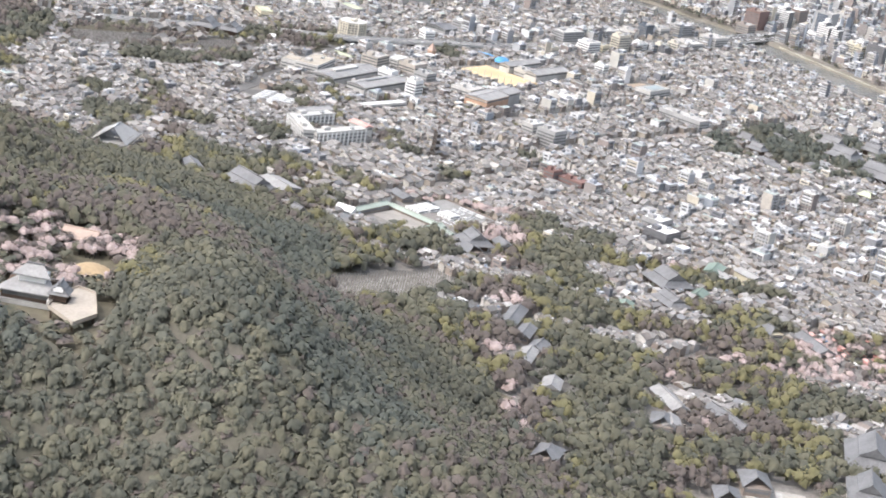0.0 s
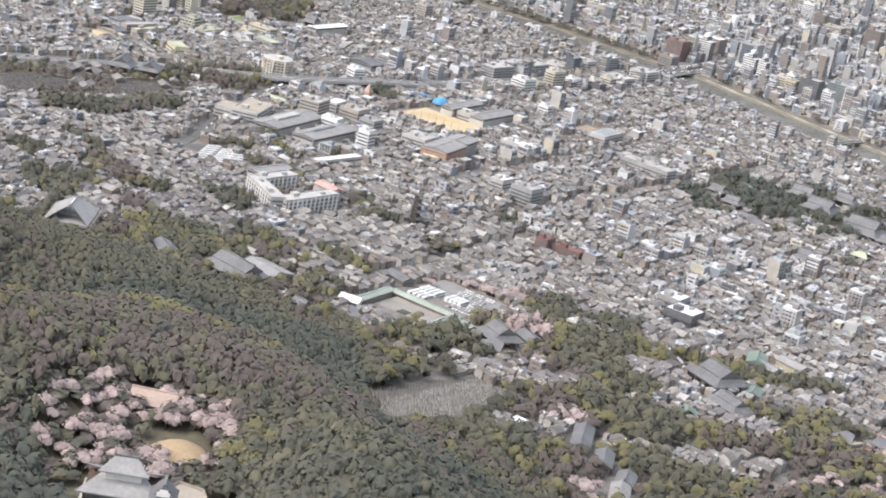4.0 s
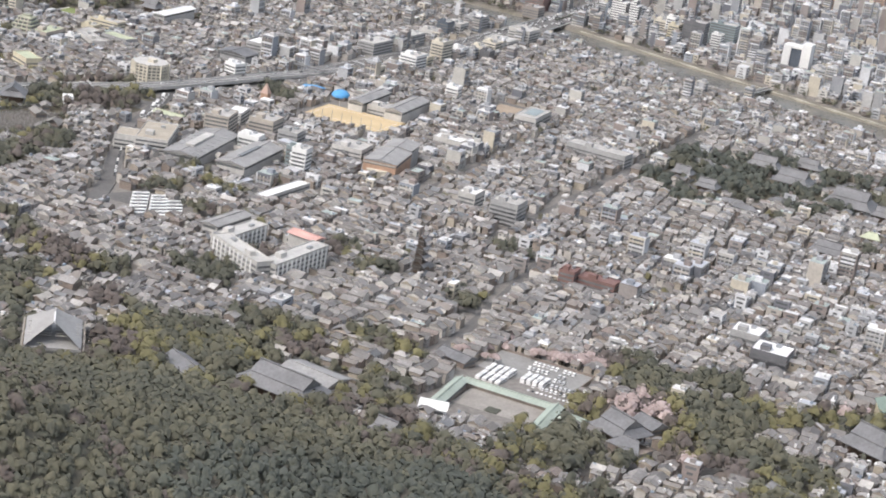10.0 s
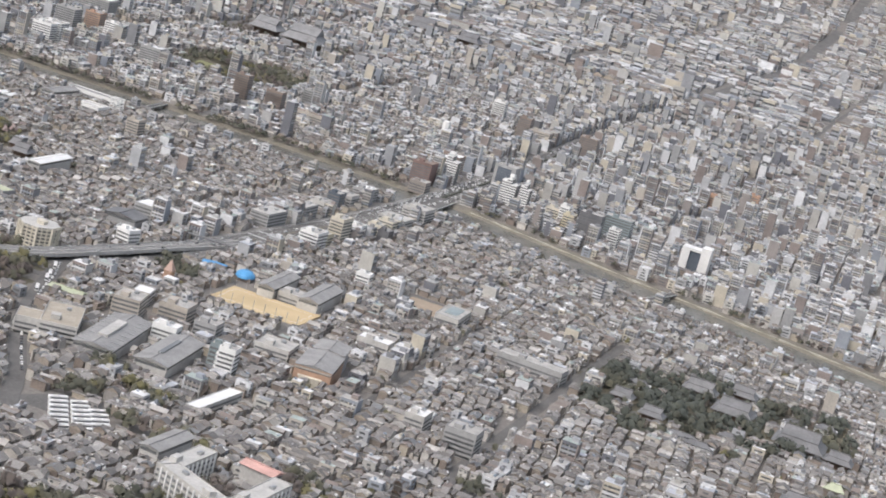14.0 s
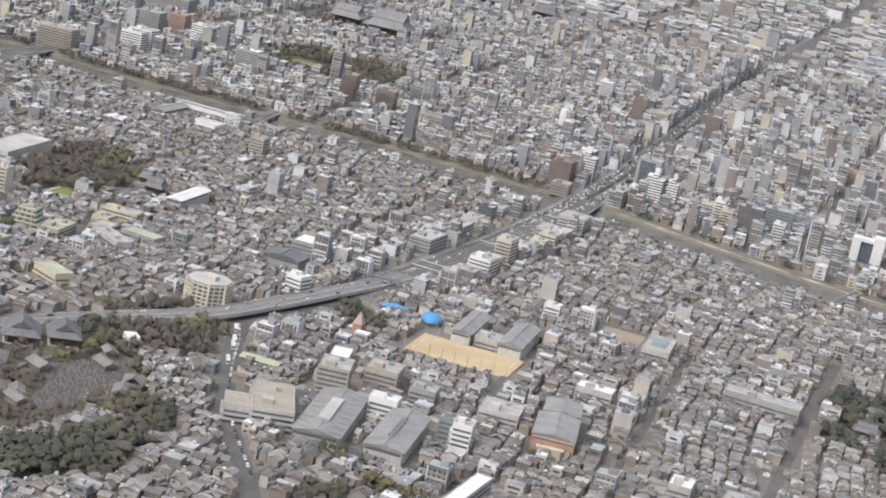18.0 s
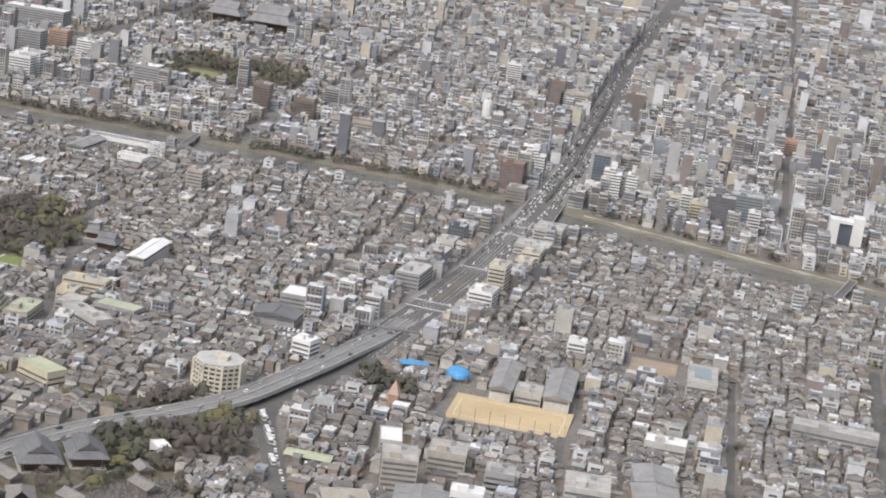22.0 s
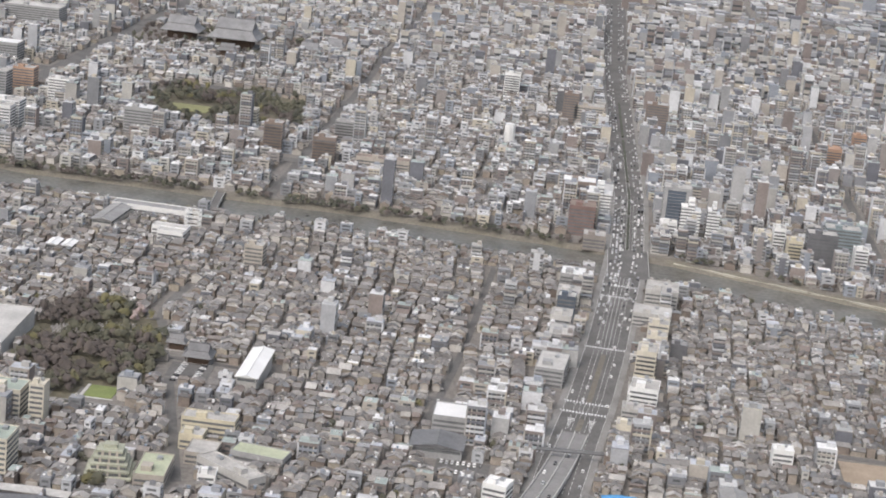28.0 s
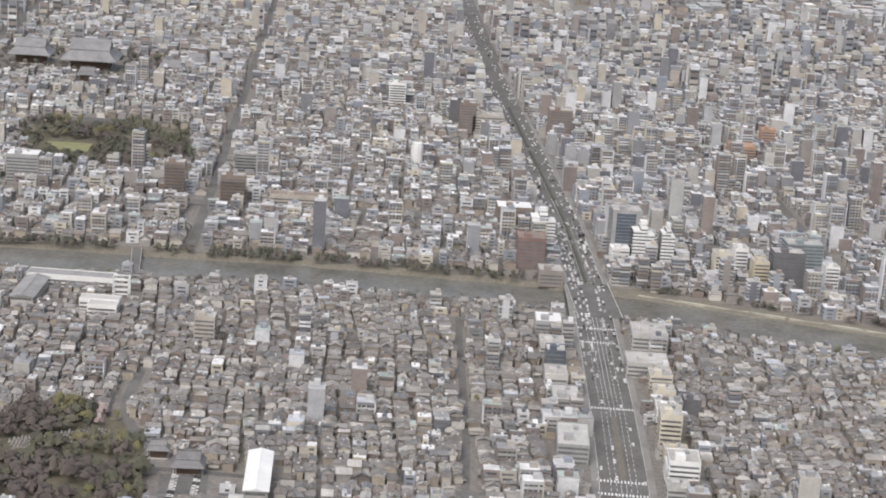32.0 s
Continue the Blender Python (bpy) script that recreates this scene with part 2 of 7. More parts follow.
def terrain(x, y):
    """Height of the land: a plain that rises to the east, and the wooded hill."""
    x, y = np.asarray(x, float), np.asarray(y, float)
    z = np.interp(x, [-6400, -5800, -4900, -3600, 200, 600, 900, 1100, 1250, 1400], [330, 248, 92, 0, 0, 9, 20, 33, 45, 58])
    d = x - foot(y)
    rise = np.interp(y, [150, 330, 450, 570], [48, 62, 76, 108]) * smooth(d / 240)
    # a valley runs up from the graveyard, and spurs lie between smaller gullies
    ax, ay, bx, by = 1400, 555, 1850, 200
    u = np.clip(((x - ax) * (bx - ax) + (y - ay) * (by - ay)) / ((bx - ax) ** 2 + (by - ay) ** 2), 0, 1)
    gap = np.hypot(x - ax - u * (bx - ax), y - ay - u * (by - ay))
    rise -= 42 * np.exp(-((gap / 75) ** 2)) * smooth(d / 160)
    rise += smooth(d / 250) * (9 * np.sin(x / 61 + y / 43) * np.sin(y / 57 - x / 90 + 1) + 5 * np.sin(x / 27 - y / 31))
    rise -= 9 * np.exp(-((np.hypot(x - 1603, y - 622) / 48) ** 2))
    top = np.exp(-((np.hypot(x - 1758, y - 695) / 50) ** 4))
    rise -= 50 * smooth(((x - 1762) * 0.79 + (y - 695) * 0.61 - 25) / 170) * smooth((y - 610) / 50)
    rise = rise * (1 - top) + top * 103
    return z + np.maximum(rise, 0)


def inside(x, y, polygon):
    """Which points lie in a polygon."""
    x, y, hit = np.asarray(x, float), np.asarray(y, float), np.zeros(np.shape(x), bool)
    for (x0, y0), (x1, y1) in zip(polygon, polygon[1:] + polygon[:1]):
        if y0 != y1:
            hit ^= ((y0 > y) != (y1 > y)) & (x < (x1 - x0) * (y - y0) / (y1 - y0) + x0)
    return hit


def near_line(x, y, line):
    """Distance of points to a polyline."""
    best = np.full(np.shape(x), 1e9)
    for (x0, y0), (x1, y1) in zip(line, line[1:]):
        k = np.clip(((x - x0) * (x1 - x0) + (y - y0) * (y1 - y0)) / ((x1 - x0) ** 2 + (y1 - y0) ** 2), 0, 1)
        best = np.minimum(best, np.hypot(x - x0 - k * (x1 - x0), y - y0 - k * (y1 - y0)))
    return best


RIVER = [(-360, -2600), (-190, -1300), (-120, -800), (-82, -560), (-78, -400), (-72, -240), (-50, -70), (-28, 30), (48, 230), (118, 440), (240, 800), (420, 1400)]
RIVER_MID = [(x + 5, y) for x, y in RIVER]
GOJO = [(-6500, -10), (-1200, -12), (-300, 4), (-50, 0), (225, -17), (350, -27), (480, -40), (545, -46)]
FLYOVER = [(430, -36), (482, -42), (545, -51), (577, -57), (657, -76), (705, -86), (740, -105), (770, -124), (803, -150), (828, -164), (876, -176), (960, -198), (1060, -235)]
FIELD = [(587, 29), (587, 105), (640, 109), (648, 34)]
PARK = [(311, -416), (281, -404), (275, -365), (314, -319), (363, -315), (445, -309), (467, -346), (502, -358), (455, -370), (434, -401)]
BELT = [(1320, 259), (1277, 250), (1247, 259), (1250, 294), (1264, 336), (1290, 346), (1316, 342), (1340, 301), (1354, 280)]
COPSE = [(1196, 471), (1130, 480), (1097, 467), (1071, 477), (1091, 494), (1050, 535), (1096, 561), (1165, 573), (1191, 563), (1197, 539), (1170, 510), (1232, 485)]
CHERRYPARK = [(1311, 745), (1286, 728), (1210, 728), (1150, 741), (1057, 733), (1044, 792), (1063, 815), (1130, 837), (1193, 802), (1258, 788)]
TEMPLEYARD = [(-890, -680), (-885, -445), (-1060, -440), (-1065, -680)]
ESTATE = [(-441, -520), (-399, -443), (-417, -414), (-458, -353), (-614, -379), (-644, -495), (-597, -558)]
SOUTHWOOD = [(1200, -90), (1150, -75), (1060, -170), (1040, -250), (1060, -300), (1180, -290), (1260, -160)]
PINES = [(1131, 215), (1116, 223), (1136, 244), (1164, 257), (1159, 233)]
DARKWOOD = [(1048, -60), (1036, -41), (993, -33), (964, -22), (985, 0), (1053, 6), (1092, -30)]
DARKWOOD2 = [(938, -51), (905, -40), (925, -15), (962, 4), (985, -10)]
PRECINCT = [(800, -90), (850, -76), (868, -58), (930, -52), (950, -42), (1050, -60), (1100, -90), (1080, -150), (980, -178), (840, -168)]
WOODS = [(700, -128), (700, -96), (727, -66), (800, -52), (850, -110), (800, -145)]
KENNIN = [(600, 325), (478, 303), (414, 320), (425, 350), (362, 380), (388, 470), (360, 515), (440, 535), (520, 534), (530, 492), (574, 460), (552, 432), (598, 400), (640, 372)]
ROADS = [(GOJO, 38)]


def street(width, *line):
    ROADS.append((list(line), width))


street(12, (545, -46), (640, -58), (700, -73), (737, -57), (788, -40), (843, -19), (893, 4), (938, 29), (984, 56), (1060, 90))
street(36, (540, -46), (600, -60), (660, -74), (705, -86))
street(28, (785, -140), (828, -164), (876, -176), (960, -198), (1060, -235))
street(10, (745, -60), (740, -200), (720, -500))
street(8, (885, 20), (880, 300), (890, 800))
street(20, (-330, -2000), (-290, -300), (-270, 800))
street(22, (-640, -2600), (-640, 900))
street(20, (-1250, -2600), (-1250, 600))
street(26, (-2300, -3000), (-2300, 900))
street(22, (-6000, -640), (-150, -690), (740, -600))
street(5, (330, -700), (390, -200), (400, 30), (420, 320), (460, 800))
street(20, (-6000, 640), (-200, 690), (900, 760))
street(5, (30, -112), (293, -120), (440, -129))
street(5, (440, 205), (546, 208), (820, 216))
street(8, (330, 311), (568, 307), (880, 306))
street(5, (480, 93), (556, 99), (700, 110))
street(7, (900, 353), (1001, 367), (1065, 375), (1150, 386))
street(7, (190, -338), (281, -341), (330, -322))
street(6, (420, -300), (434, -296), (600, -254))
street(9, (-6000, -330), (-700, -330), (-130, -332))
street(9, (-6000, 240), (-700, 238), (-60, 236))
street(20, (-3000, -3500), (-3000, 900))
street(20, (-4000, -3500), (-4000, 900))
NOBUILD = [PRECINCT, FIELD, PARK, WOODS, DARKWOOD, DARKWOOD2, BELT, PINES, CHERRYPARK, TEMPLEYARD, ESTATE, SOUTHWOOD]
CLEAR = []  # footprints of the landmarks: x, y, length, width, turn


def bounds(x):
    """The stretch of y that is built up, by x."""
    return (np.interp(x, [-6500, -1500, -900, 0, 600, 900, 1200], [-4300, -1750, -1300, -960, -620, -420, -200]),
            np.interp(x, [-6500, -1500, -900, 0, 600, 1200], [900, 860, 820, 800, 950, 1000]))

# ---------------------------------------------------------------- builders of single things


def flat_material(name, colour, rough=0.8, spread=0.12, metal=0.0):
    return material(name, [colour], rough, 0.15, spread, 1.0, metal=metal)


CREAM = flat_material("cream_render", (0.62, 0.58, 0.49))
BEIGE = flat_material("beige_tile", (0.45, 0.41, 0.36))
BROWN = flat_material("brown_tile", (0.25, 0.2, 0.172))
MAROON = flat_material("maroon_tile", (0.22, 0.15, 0.135))
REDBRICK = flat_material("red_brick", (0.205, 0.122, 0.108))
TERRACOTTA = flat_material("orange_terracotta", (0.43, 0.285, 0.205))
GREYWALL = flat_material("grey_render", (0.36, 0.36, 0.36))
DARKGREY = flat_material("dark_grey_panel", (0.15, 0.15, 0.16), 0.5)
BLUEGREY = flat_material("blue_grey_glass", (0.12, 0.14, 0.17), 0.25)
TEAL = flat_material("teal_glass", (0.26, 0.31, 0.32), 0.3)
YELLOW = flat_material("yellow_render", (0.58, 0.53, 0.4))
GREENROOF = flat_material("weathered_copper_green", (0.35, 0.4, 0.35), 0.7)
PALEGREEN = flat_material("pale_green_roof", (0.44, 0.47, 0.34), 0.7)
PINKROOF = flat_material("faded_pink_roof", (0.58, 0.36, 0.32), 0.8)
BLUESHEET = flat_material("blue_sheet", (0.1, 0.33, 0.62), 0.5, 0.1)
GREYROOF = flat_material("grey_metal_roof", (0.3, 0.296, 0.292), 0.7, 0.15)
DARKTILE = flat_material("temple_tile", (0.17, 0.17, 0.175), 0.5, 0.18)
TIMBER = flat_material("dark_timber", (0.11, 0.075, 0.055), 0.8)
PALETIMBER = flat_material("pale_deck_timber", (0.4, 0.355, 0.3), 0.8, 0.1)
SHEETING = flat_material("pale_scaffold_sheeting", (0.35, 0.345, 0.34), 0.7, 0.12)
STEEL = flat_material("galvanised_steel", (0.42, 0.43, 0.44), 0.4, 0.1, 0.6)
RAIL = flat_material("pale_railing", (0.6, 0.6, 0.58))
RED = flat_material("red_paint", (0.5, 0.06, 0.04), 0.5)
CARDARK = flat_material("dark_car_paint", (0.03, 0.03, 0.035), 0.25)
CARSILVER = flat_material("silver_car_paint", (0.5, 0.51, 0.52), 0.3, 0.04, 0.4)
TYRE = flat_material("tyre_rubber", (0.02, 0.02, 0.02), 0.9)
STONE = material("grave_stone", [(0.29, 0.28, 0.27), (0.36, 0.35, 0.335), (0.22, 0.213, 0.207), (0.42, 0.405, 0.39)], 0.7, 0.3, 0.15)


def thing(name, label, category, x, y, z=None, turn=0.0, group="", clear=None):
    """An Empty at a thing's base; turn in degrees. clear: length and width kept free of houses."""
    ob = new(name)
    ob.empty_display_size = 0.5
    h = float(terrain(x, y)) if z is None else z
    ob.matrix_world = pose(x * U, y * U, h * U, 0, 0, turn)
    if clear:
        CLEAR.append((x, y, clear[0], clear[1], radians(turn)))
    return tagged(ob, label, category, group)


def part(name, heap, mat, parent, label=""):
    ob = heap.make(name, mat, parent)
    return tagged(ob, label) if label else ob


def boxes(*rows):
    """A heap of boxes: x, y, z of the base's centre, then length, width, height."""
    h = Heap()
    for x, y, z, a, b, c in rows:
        h.box((x, y, z), (a, b, c))
    return h


def windows(body, length, width, floors, storey, sides="en", first=1.0, tall=1.4, proud=0.12):
    """A ribbon window for each storey and side."""
    for f in range(floors):
        z = first + storey * f
        for side in sides:
            run = (length if side in "ns" else width) - 1.4
            u = 0.15 if f % 2 else -0.15
            if side == "n":
                h = boxes((u, width / 2, z, run, proud * 2, tall))
            elif side == "s":
                h = boxes((u, -width / 2, z, run, proud * 2, tall))
            elif side == "e":
                h = boxes((length / 2, u, z, proud * 2, run, tall))
            else:
                h = boxes((-length / 2, u, z, proud * 2, run, tall))
            part("ribbon_window", h, GLASS, body)


def block(name, label, category, x, y, length, width, turn, height, wall, roof=None, balconies="", storey=3.1, hut=True, sides="en", group="", rise=0.0):
    """A flat-roofed building: walls, parapet, roof, rows of panes, balcony slabs and a stair hut."""
    t = thing(name, label, category, x, y, None, turn, group, (length + 2, width + 2))
    floors = max(1, int(height / storey))
    body = part("wall", boxes((0, 0, -1.5, length, width, height + 1.5)), wall, t)
    part("roof", boxes((0, 0, height, length - 0.8, width - 0.8, 0.15)), roof or FLATROOF, t)
    rim = 0.8
    part("parapet", boxes((0, width / 2 - 0.15, height, length, 0.3, rim), (0, -width / 2 + 0.15, height, length, 0.3, rim),
                          (length / 2 - 0.15, 0, height, 0.3, width - 0.6, rim), (-length / 2 + 0.15, 0, height, 0.3, width - 0.6, rim)), wall, t)
    if hut:
        part("stair_hut", boxes((length * 0.22, -width * 0.15, height + 0.15, min(7, length * 0.3), min(6, width * 0.35), 3.0)), wall, t)
        part("plant_unit", boxes((-length * 0.25, width * 0.1, height + 0.15, min(4, length * 0.2), min(3, width * 0.2), 1.6)), STEEL, t)
    windows(body, length, width, floors, storey, sides)
    for f in range(1, floors):
        for side in balconies:
            z = storey * f
            if side == "e":
                part("balcony", boxes((length / 2 + 0.7, 0, z - 0.3, 1.4, width - 0.6, 0.25), (length / 2 + 1.35, 0, z, 0.12, width - 0.6, 1.0)), wall, t)
            elif side == "s":
                part("balcony", boxes((0, -width / 2 - 0.7, z - 0.3, length - 0.6, 1.4, 0.25), (0, -width / 2 - 1.35, z, length - 0.6, 0.12, 1.0)), wall, t)
            elif side == "n":
                part("balcony", boxes((0, width / 2 + 0.7, z - 0.3, length - 0.6, 1.4, 0.25), (0, width / 2 + 1.35, z, length - 0.6, 0.12, 1.0)), wall, t)
    return t


def hall(name, label, category, x, y, length, width, turn, eaves, rise, roof, wall, hip=False, ridge=True, over=1.2, group="", clear=True, z=None):
    """A pitched-roof hall: walls, panes, roof with eaves, ridge cap and gable ends."""
    t = thing(name, label, category, x, y, z, turn, group, (length + 2, width + 2) if clear else None)
    body = part("wall", boxes((0, 0, -1.5, length - over, width - over, eaves + 1.5)), wall, t)
    h = Heap()
    if hip:
        h.add(HIP_V, (0, 0, eaves), (length + over, width + over, rise), 0, HIP_Q)
    else:
        h.add(GAB_V, (0, 0, eaves), (length + over, width + over, rise), 0, GAB_Q, GAB_T)
    r = part("roof", h, roof, t)
    if ridge:
        part("ridge_cap", boxes((0, 0, eaves + rise - 0.15, (length + over) * (0.46 if hip else 1.0), 0.7, 0.55)), roof, r)
    windows(body, length - over, width - over, 1, 3.0, "ne", first=max(0.6, eaves - 2.6), tall=1.6)
    return t


def temple(name, label, x, y, length, width, turn, eaves, rise, roof=None, z=None, clear=True):
    """A temple hall: stone base, timber walls, posts, a wide hipped skirt roof with a gabled top above, ridge caps."""
    roof = roof or DARKTILE
    t = thing(name, label, "temple", x, y, z, turn, "", (length + 4, width + 4) if clear else None)
    part("base", boxes((0, 0, -1.5, length + 1, width + 1, 2.3)), PALE, t)
    part("wall", boxes((0, 0, 0.8, length * 0.78, width * 0.78, eaves + 0.5)), TIMBER, t)
    n = max(3, int(length / 4))
    for k in range(n):
        for s in (-1, 1):
            part("post", boxes(((k / (n - 1) - 0.5) * length * 0.88, s * width * 0.44, 0.8, 0.5, 0.5, eaves)), TIMBER, t)
    skirt, top = Heap(), Heap()
    v = np.array([[-0.5, -0.5, 0], [0.5, -0.5, 0], [0.5, 0.5, 0], [-0.5, 0.5, 0], [-0.43, -0.42, 0.16], [0.43, -0.42, 0.16], [0.43, 0.42, 0.16], [-0.43, 0.42, 0.16],
                  [-0.33, -0.26, 0.5], [0.33, -0.26, 0.5], [0.33, 0.26, 0.5], [-0.33, 0.26, 0.5], [-0.5, -0.5, -0.06], [0.5, -0.5, -0.06], [0.5, 0.5, -0.06], [-0.5, 0.5, -0.06]])
    q = [[a + o, (a + 1) % 4 + o, (a + 1) % 4 + o + 4, a + o + 4] for o in (0, 4) for a in range(4)] + [[12 + a, 12 + (a + 1) % 4, (a + 1) % 4, a] for a in range(4)] + [[8, 9, 10, 11]]
    skirt.add(v, (0, 0, eaves + 0.8), (length * 1.18, width * 1.2, rise), 0, np.array(q))
    top.add(GAB_V, (0, 0, eaves + 0.8 + rise * 0.46), (length * 0.84, width * 0.68, rise * 0.6), 0, GAB_Q, GAB_T)
    part("skirt_roof", skirt, roof, t)
    up = part("upper_roof", top, roof, t)
    part("ridge_cap", boxes((0, 0, eaves + 0.8 + rise * 1.04, length * 0.86, 0.9, 0.8)), roof, up)
    part("gable_panel", boxes((length * 0.405, 0, eaves + 0.8 + rise * 0.52, 0.3, width * 0.36, rise * 0.26)), WHITE, up, "white plastered gable")
    return t


def stepped_tower(name, label, x, y, length, width, turn, height, wall, steps=3):
    """A slender apartment tower whose top steps down, with a balcony band on every storey."""
    t = thing(name, label, "apartment tower", x, y, None, turn, "", (length + 3, width + 3))
    for k in range(steps):
        w = width / steps
        h = height * (1 - 0.13 * abs(k - 1) - 0.05 * k)
        col = part("column", boxes((0, (k - (steps - 1) / 2) * w, -1, length - 1.6, w, h + 1)), GLASS, t)
        for f in range(int(h / 3.0) + 1):
            part("balcony", boxes((0, (k - (steps - 1) / 2) * w, 3.0 * f, length, w - 0.25, 1.6)), wall, col)
    part("roof_hut", boxes((0, 0, height, length * 0.4, width * 0.3, 3)), wall, t)
    return t


# ---------------------------------------------------------------- the hilltop temple with its stage
HILL = 160.0
deck = thing("observation_stage", "broad pale timber viewing stage on posts below a temple", "stage", 1765, 716, HILL + 2)
rim = np.array([(13.4, -2.3), (16.7, 18.9), (0.4, 15.6), (-16.2, -5.4), (-14.1, -14.7), (-0.4, -12.2)])
verts = np.concatenate([np.column_stack([rim, np.full(6, 5.0)]), np.column_stack([rim, np.full(6, 4.3)])])
fl = Heap()
fl.add(verts, (0, 0, 0), (1, 1, 1), 0, np.array([[k, (k + 1) % 6, (k + 1) % 6 + 6, k + 6][::-1] for k in range(6)]), np.array([[0, k, k + 1] for k in range(1, 5)]))
part("deck", fl, PALETIMBER, deck)
for k in range(6):
    a, b = rim[k], rim[(k + 1) % 6]
    mid, run = (a + b) / 2, np.hypot(*(b - a))
    h = Heap()
    h.box((*mid * 0.985, 5.0), (run, 0.18, 1.1), math.atan2(b[1] - a[1], b[0] - a[0]))
    part("railing", h, PALETIMBER, deck)
for px, py in [tuple(p * 0.85) for p in rim] + [(0, 0), (8, 8)]:
    part("post", boxes((px, py, -14, 0.6, 0.6, 18.4)), TIMBER, deck)
summit = hall("hilltop_temple_hall", "two-tiered grey tiled temple hall beside a viewing stage", "temple", 1769, 692, 27, 20, -53, 4.5, 4.5, GREYROOF, TIMBER, hip=True, ridge=False, over=2.5, clear=False, z=HILL + 3)
part("upper_wall", boxes((0, 0, 6, 12, 8, 5)), WHITE, summit, "white plastered upper storey")
h = Heap()
h.add(HIP_V, (0, 0, 10.6), (17, 12.5, 4.2), 0, HIP_Q)
up = part("upper_roof", h, GREYROOF, summit)
part("ridge_cap", boxes((0, 0, 14.5, 8.2, 0.8, 0.8)), DARKTILE, up)
part("stone_base", boxes((0, 0, -5, 27, 20, 5.2)), PALE, summit)
porch = temple("temple_porch", "small dark tiled porch with white gable", 1768, 709, 9, 8, 37, 3.5, 4.5, DARKTILE, HILL + 6.2, False)
part("porch_gable", boxes((4.6, 0, 5.6, 0.3, 4.4, 1.6)), WHITE, porch, "white plastered porch gable")
hall("garden_pavilion", "pinkish brown shingled garden pavilion among cherry trees", "pavilion", 1706, 648, 17, 13, -60, 4, 4, flat_material("brown_shingle", (0.4, 0.31, 0.26)), TIMBER, z=float(terrain(1706, 648)), clear=False)
mound = thing("grass_mound", "round tan dry-grass burial mound ringed by cherry trees", "mound", 1723, 677)
mv, mq = [], []
for r in range(6):
    for k in range(20):
        a = k * math.tau / 20
        mv.append((12 * (1 - r / 5.5) * math.cos(a), 12 * (1 - r / 5.5) * math.sin(a), 4.6 * math.sin(r / 5 * math.pi / 2) - 0.5))
        if r < 5:
            mq.append((r * 20 + k, r * 20 + (k + 1) % 20, r * 20 + 20 + (k + 1) % 20, r * 20 + 20 + k))
hm = Heap()
hm.add(np.array(mv), (0, 0, 0), (1, 1, 1), 0, np.array(mq), np.array([(100, 100 + k, 101 + k) for k in range(1, 19)]))
part("turf", hm, flat_material("dry_grass", (0.41, 0.31, 0.19), 0.95), mound)

# ---------------------------------------------------------------- foot of the hill
cov = hall("scaffolded_temple_hall", "large temple roof wrapped in pale scaffold sheeting", "temple", 1332, 248, 40, 27, 33, 8, 11, SHEETING, SHEETING, hip=True)
for k in range(11):
    for s in (-15.2, 15.2):
        part("scaffold_pole", boxes((-21.5 + 4.3 * k, s, -2, 0.25, 0.25, 13)), STEEL, cov)
for k in range(3):
    part("scaffold_board", boxes((0, -15.2, 2 + 3 * k, 44, 0.9, 0.15)), PALETIMBER, cov)
    part("scaffold_board", boxes((0, 15.2, 2 + 3 * k, 44, 0.9, 0.15)), PALETIMBER, cov)
for k in range(6):
    part("sheet_seam", boxes((-9 + 3.6 * k, 7, 11.2, 0.25, 12, 0.3), (-9 + 3.6 * k, -7, 11.2, 0.25, 12, 0.3)), PALE, cov)
part("hoist", boxes((4, 0, 19.2, 14, 0.8, 0.6)), WHITE, cov)
hall("temple_lodge", "grey tiled lodge in a clearing under the woods", "house", 1308, 312, 28, 13, 60, 5, 3.5, DARKTILE, WHITE)
temple("temple_hall", "long dark tiled hall at the foot of the woods", 1296, 362, 40, 22, 80, 6, 8)
hall("temple_annex", "pale grey annex roof beside the long hall", "hall", 1264, 362, 32, 22, 80, 5, 3, GREYROOF, WALL)
temple("small_temple_hall", "small grey tiled hall under dark trees", 1308, 425, 14, 11, 80, 4, 5)
temple("temple_hall", "grey tiled temple hall among garden trees", 1205, 512, 22, 20, 62, 5, 8)
temple("temple_hall", "broad grey tiled temple hall beside yellow houses", 1112, 628, 27, 24, 65, 7, 9)
temple("temple_hall", "low grey tiled hall behind a larger one", 1150, 655, 26, 15, 65, 4, 6)
temple("temple_hall", "large dark temple hall in a wooded precinct", 1307, 899, 36, 26, 30, 8, 11)
temple("temple_hall", "grey tiled precinct hall with dark eaves", 1361, 925, 28, 20, 30, 6, 9)
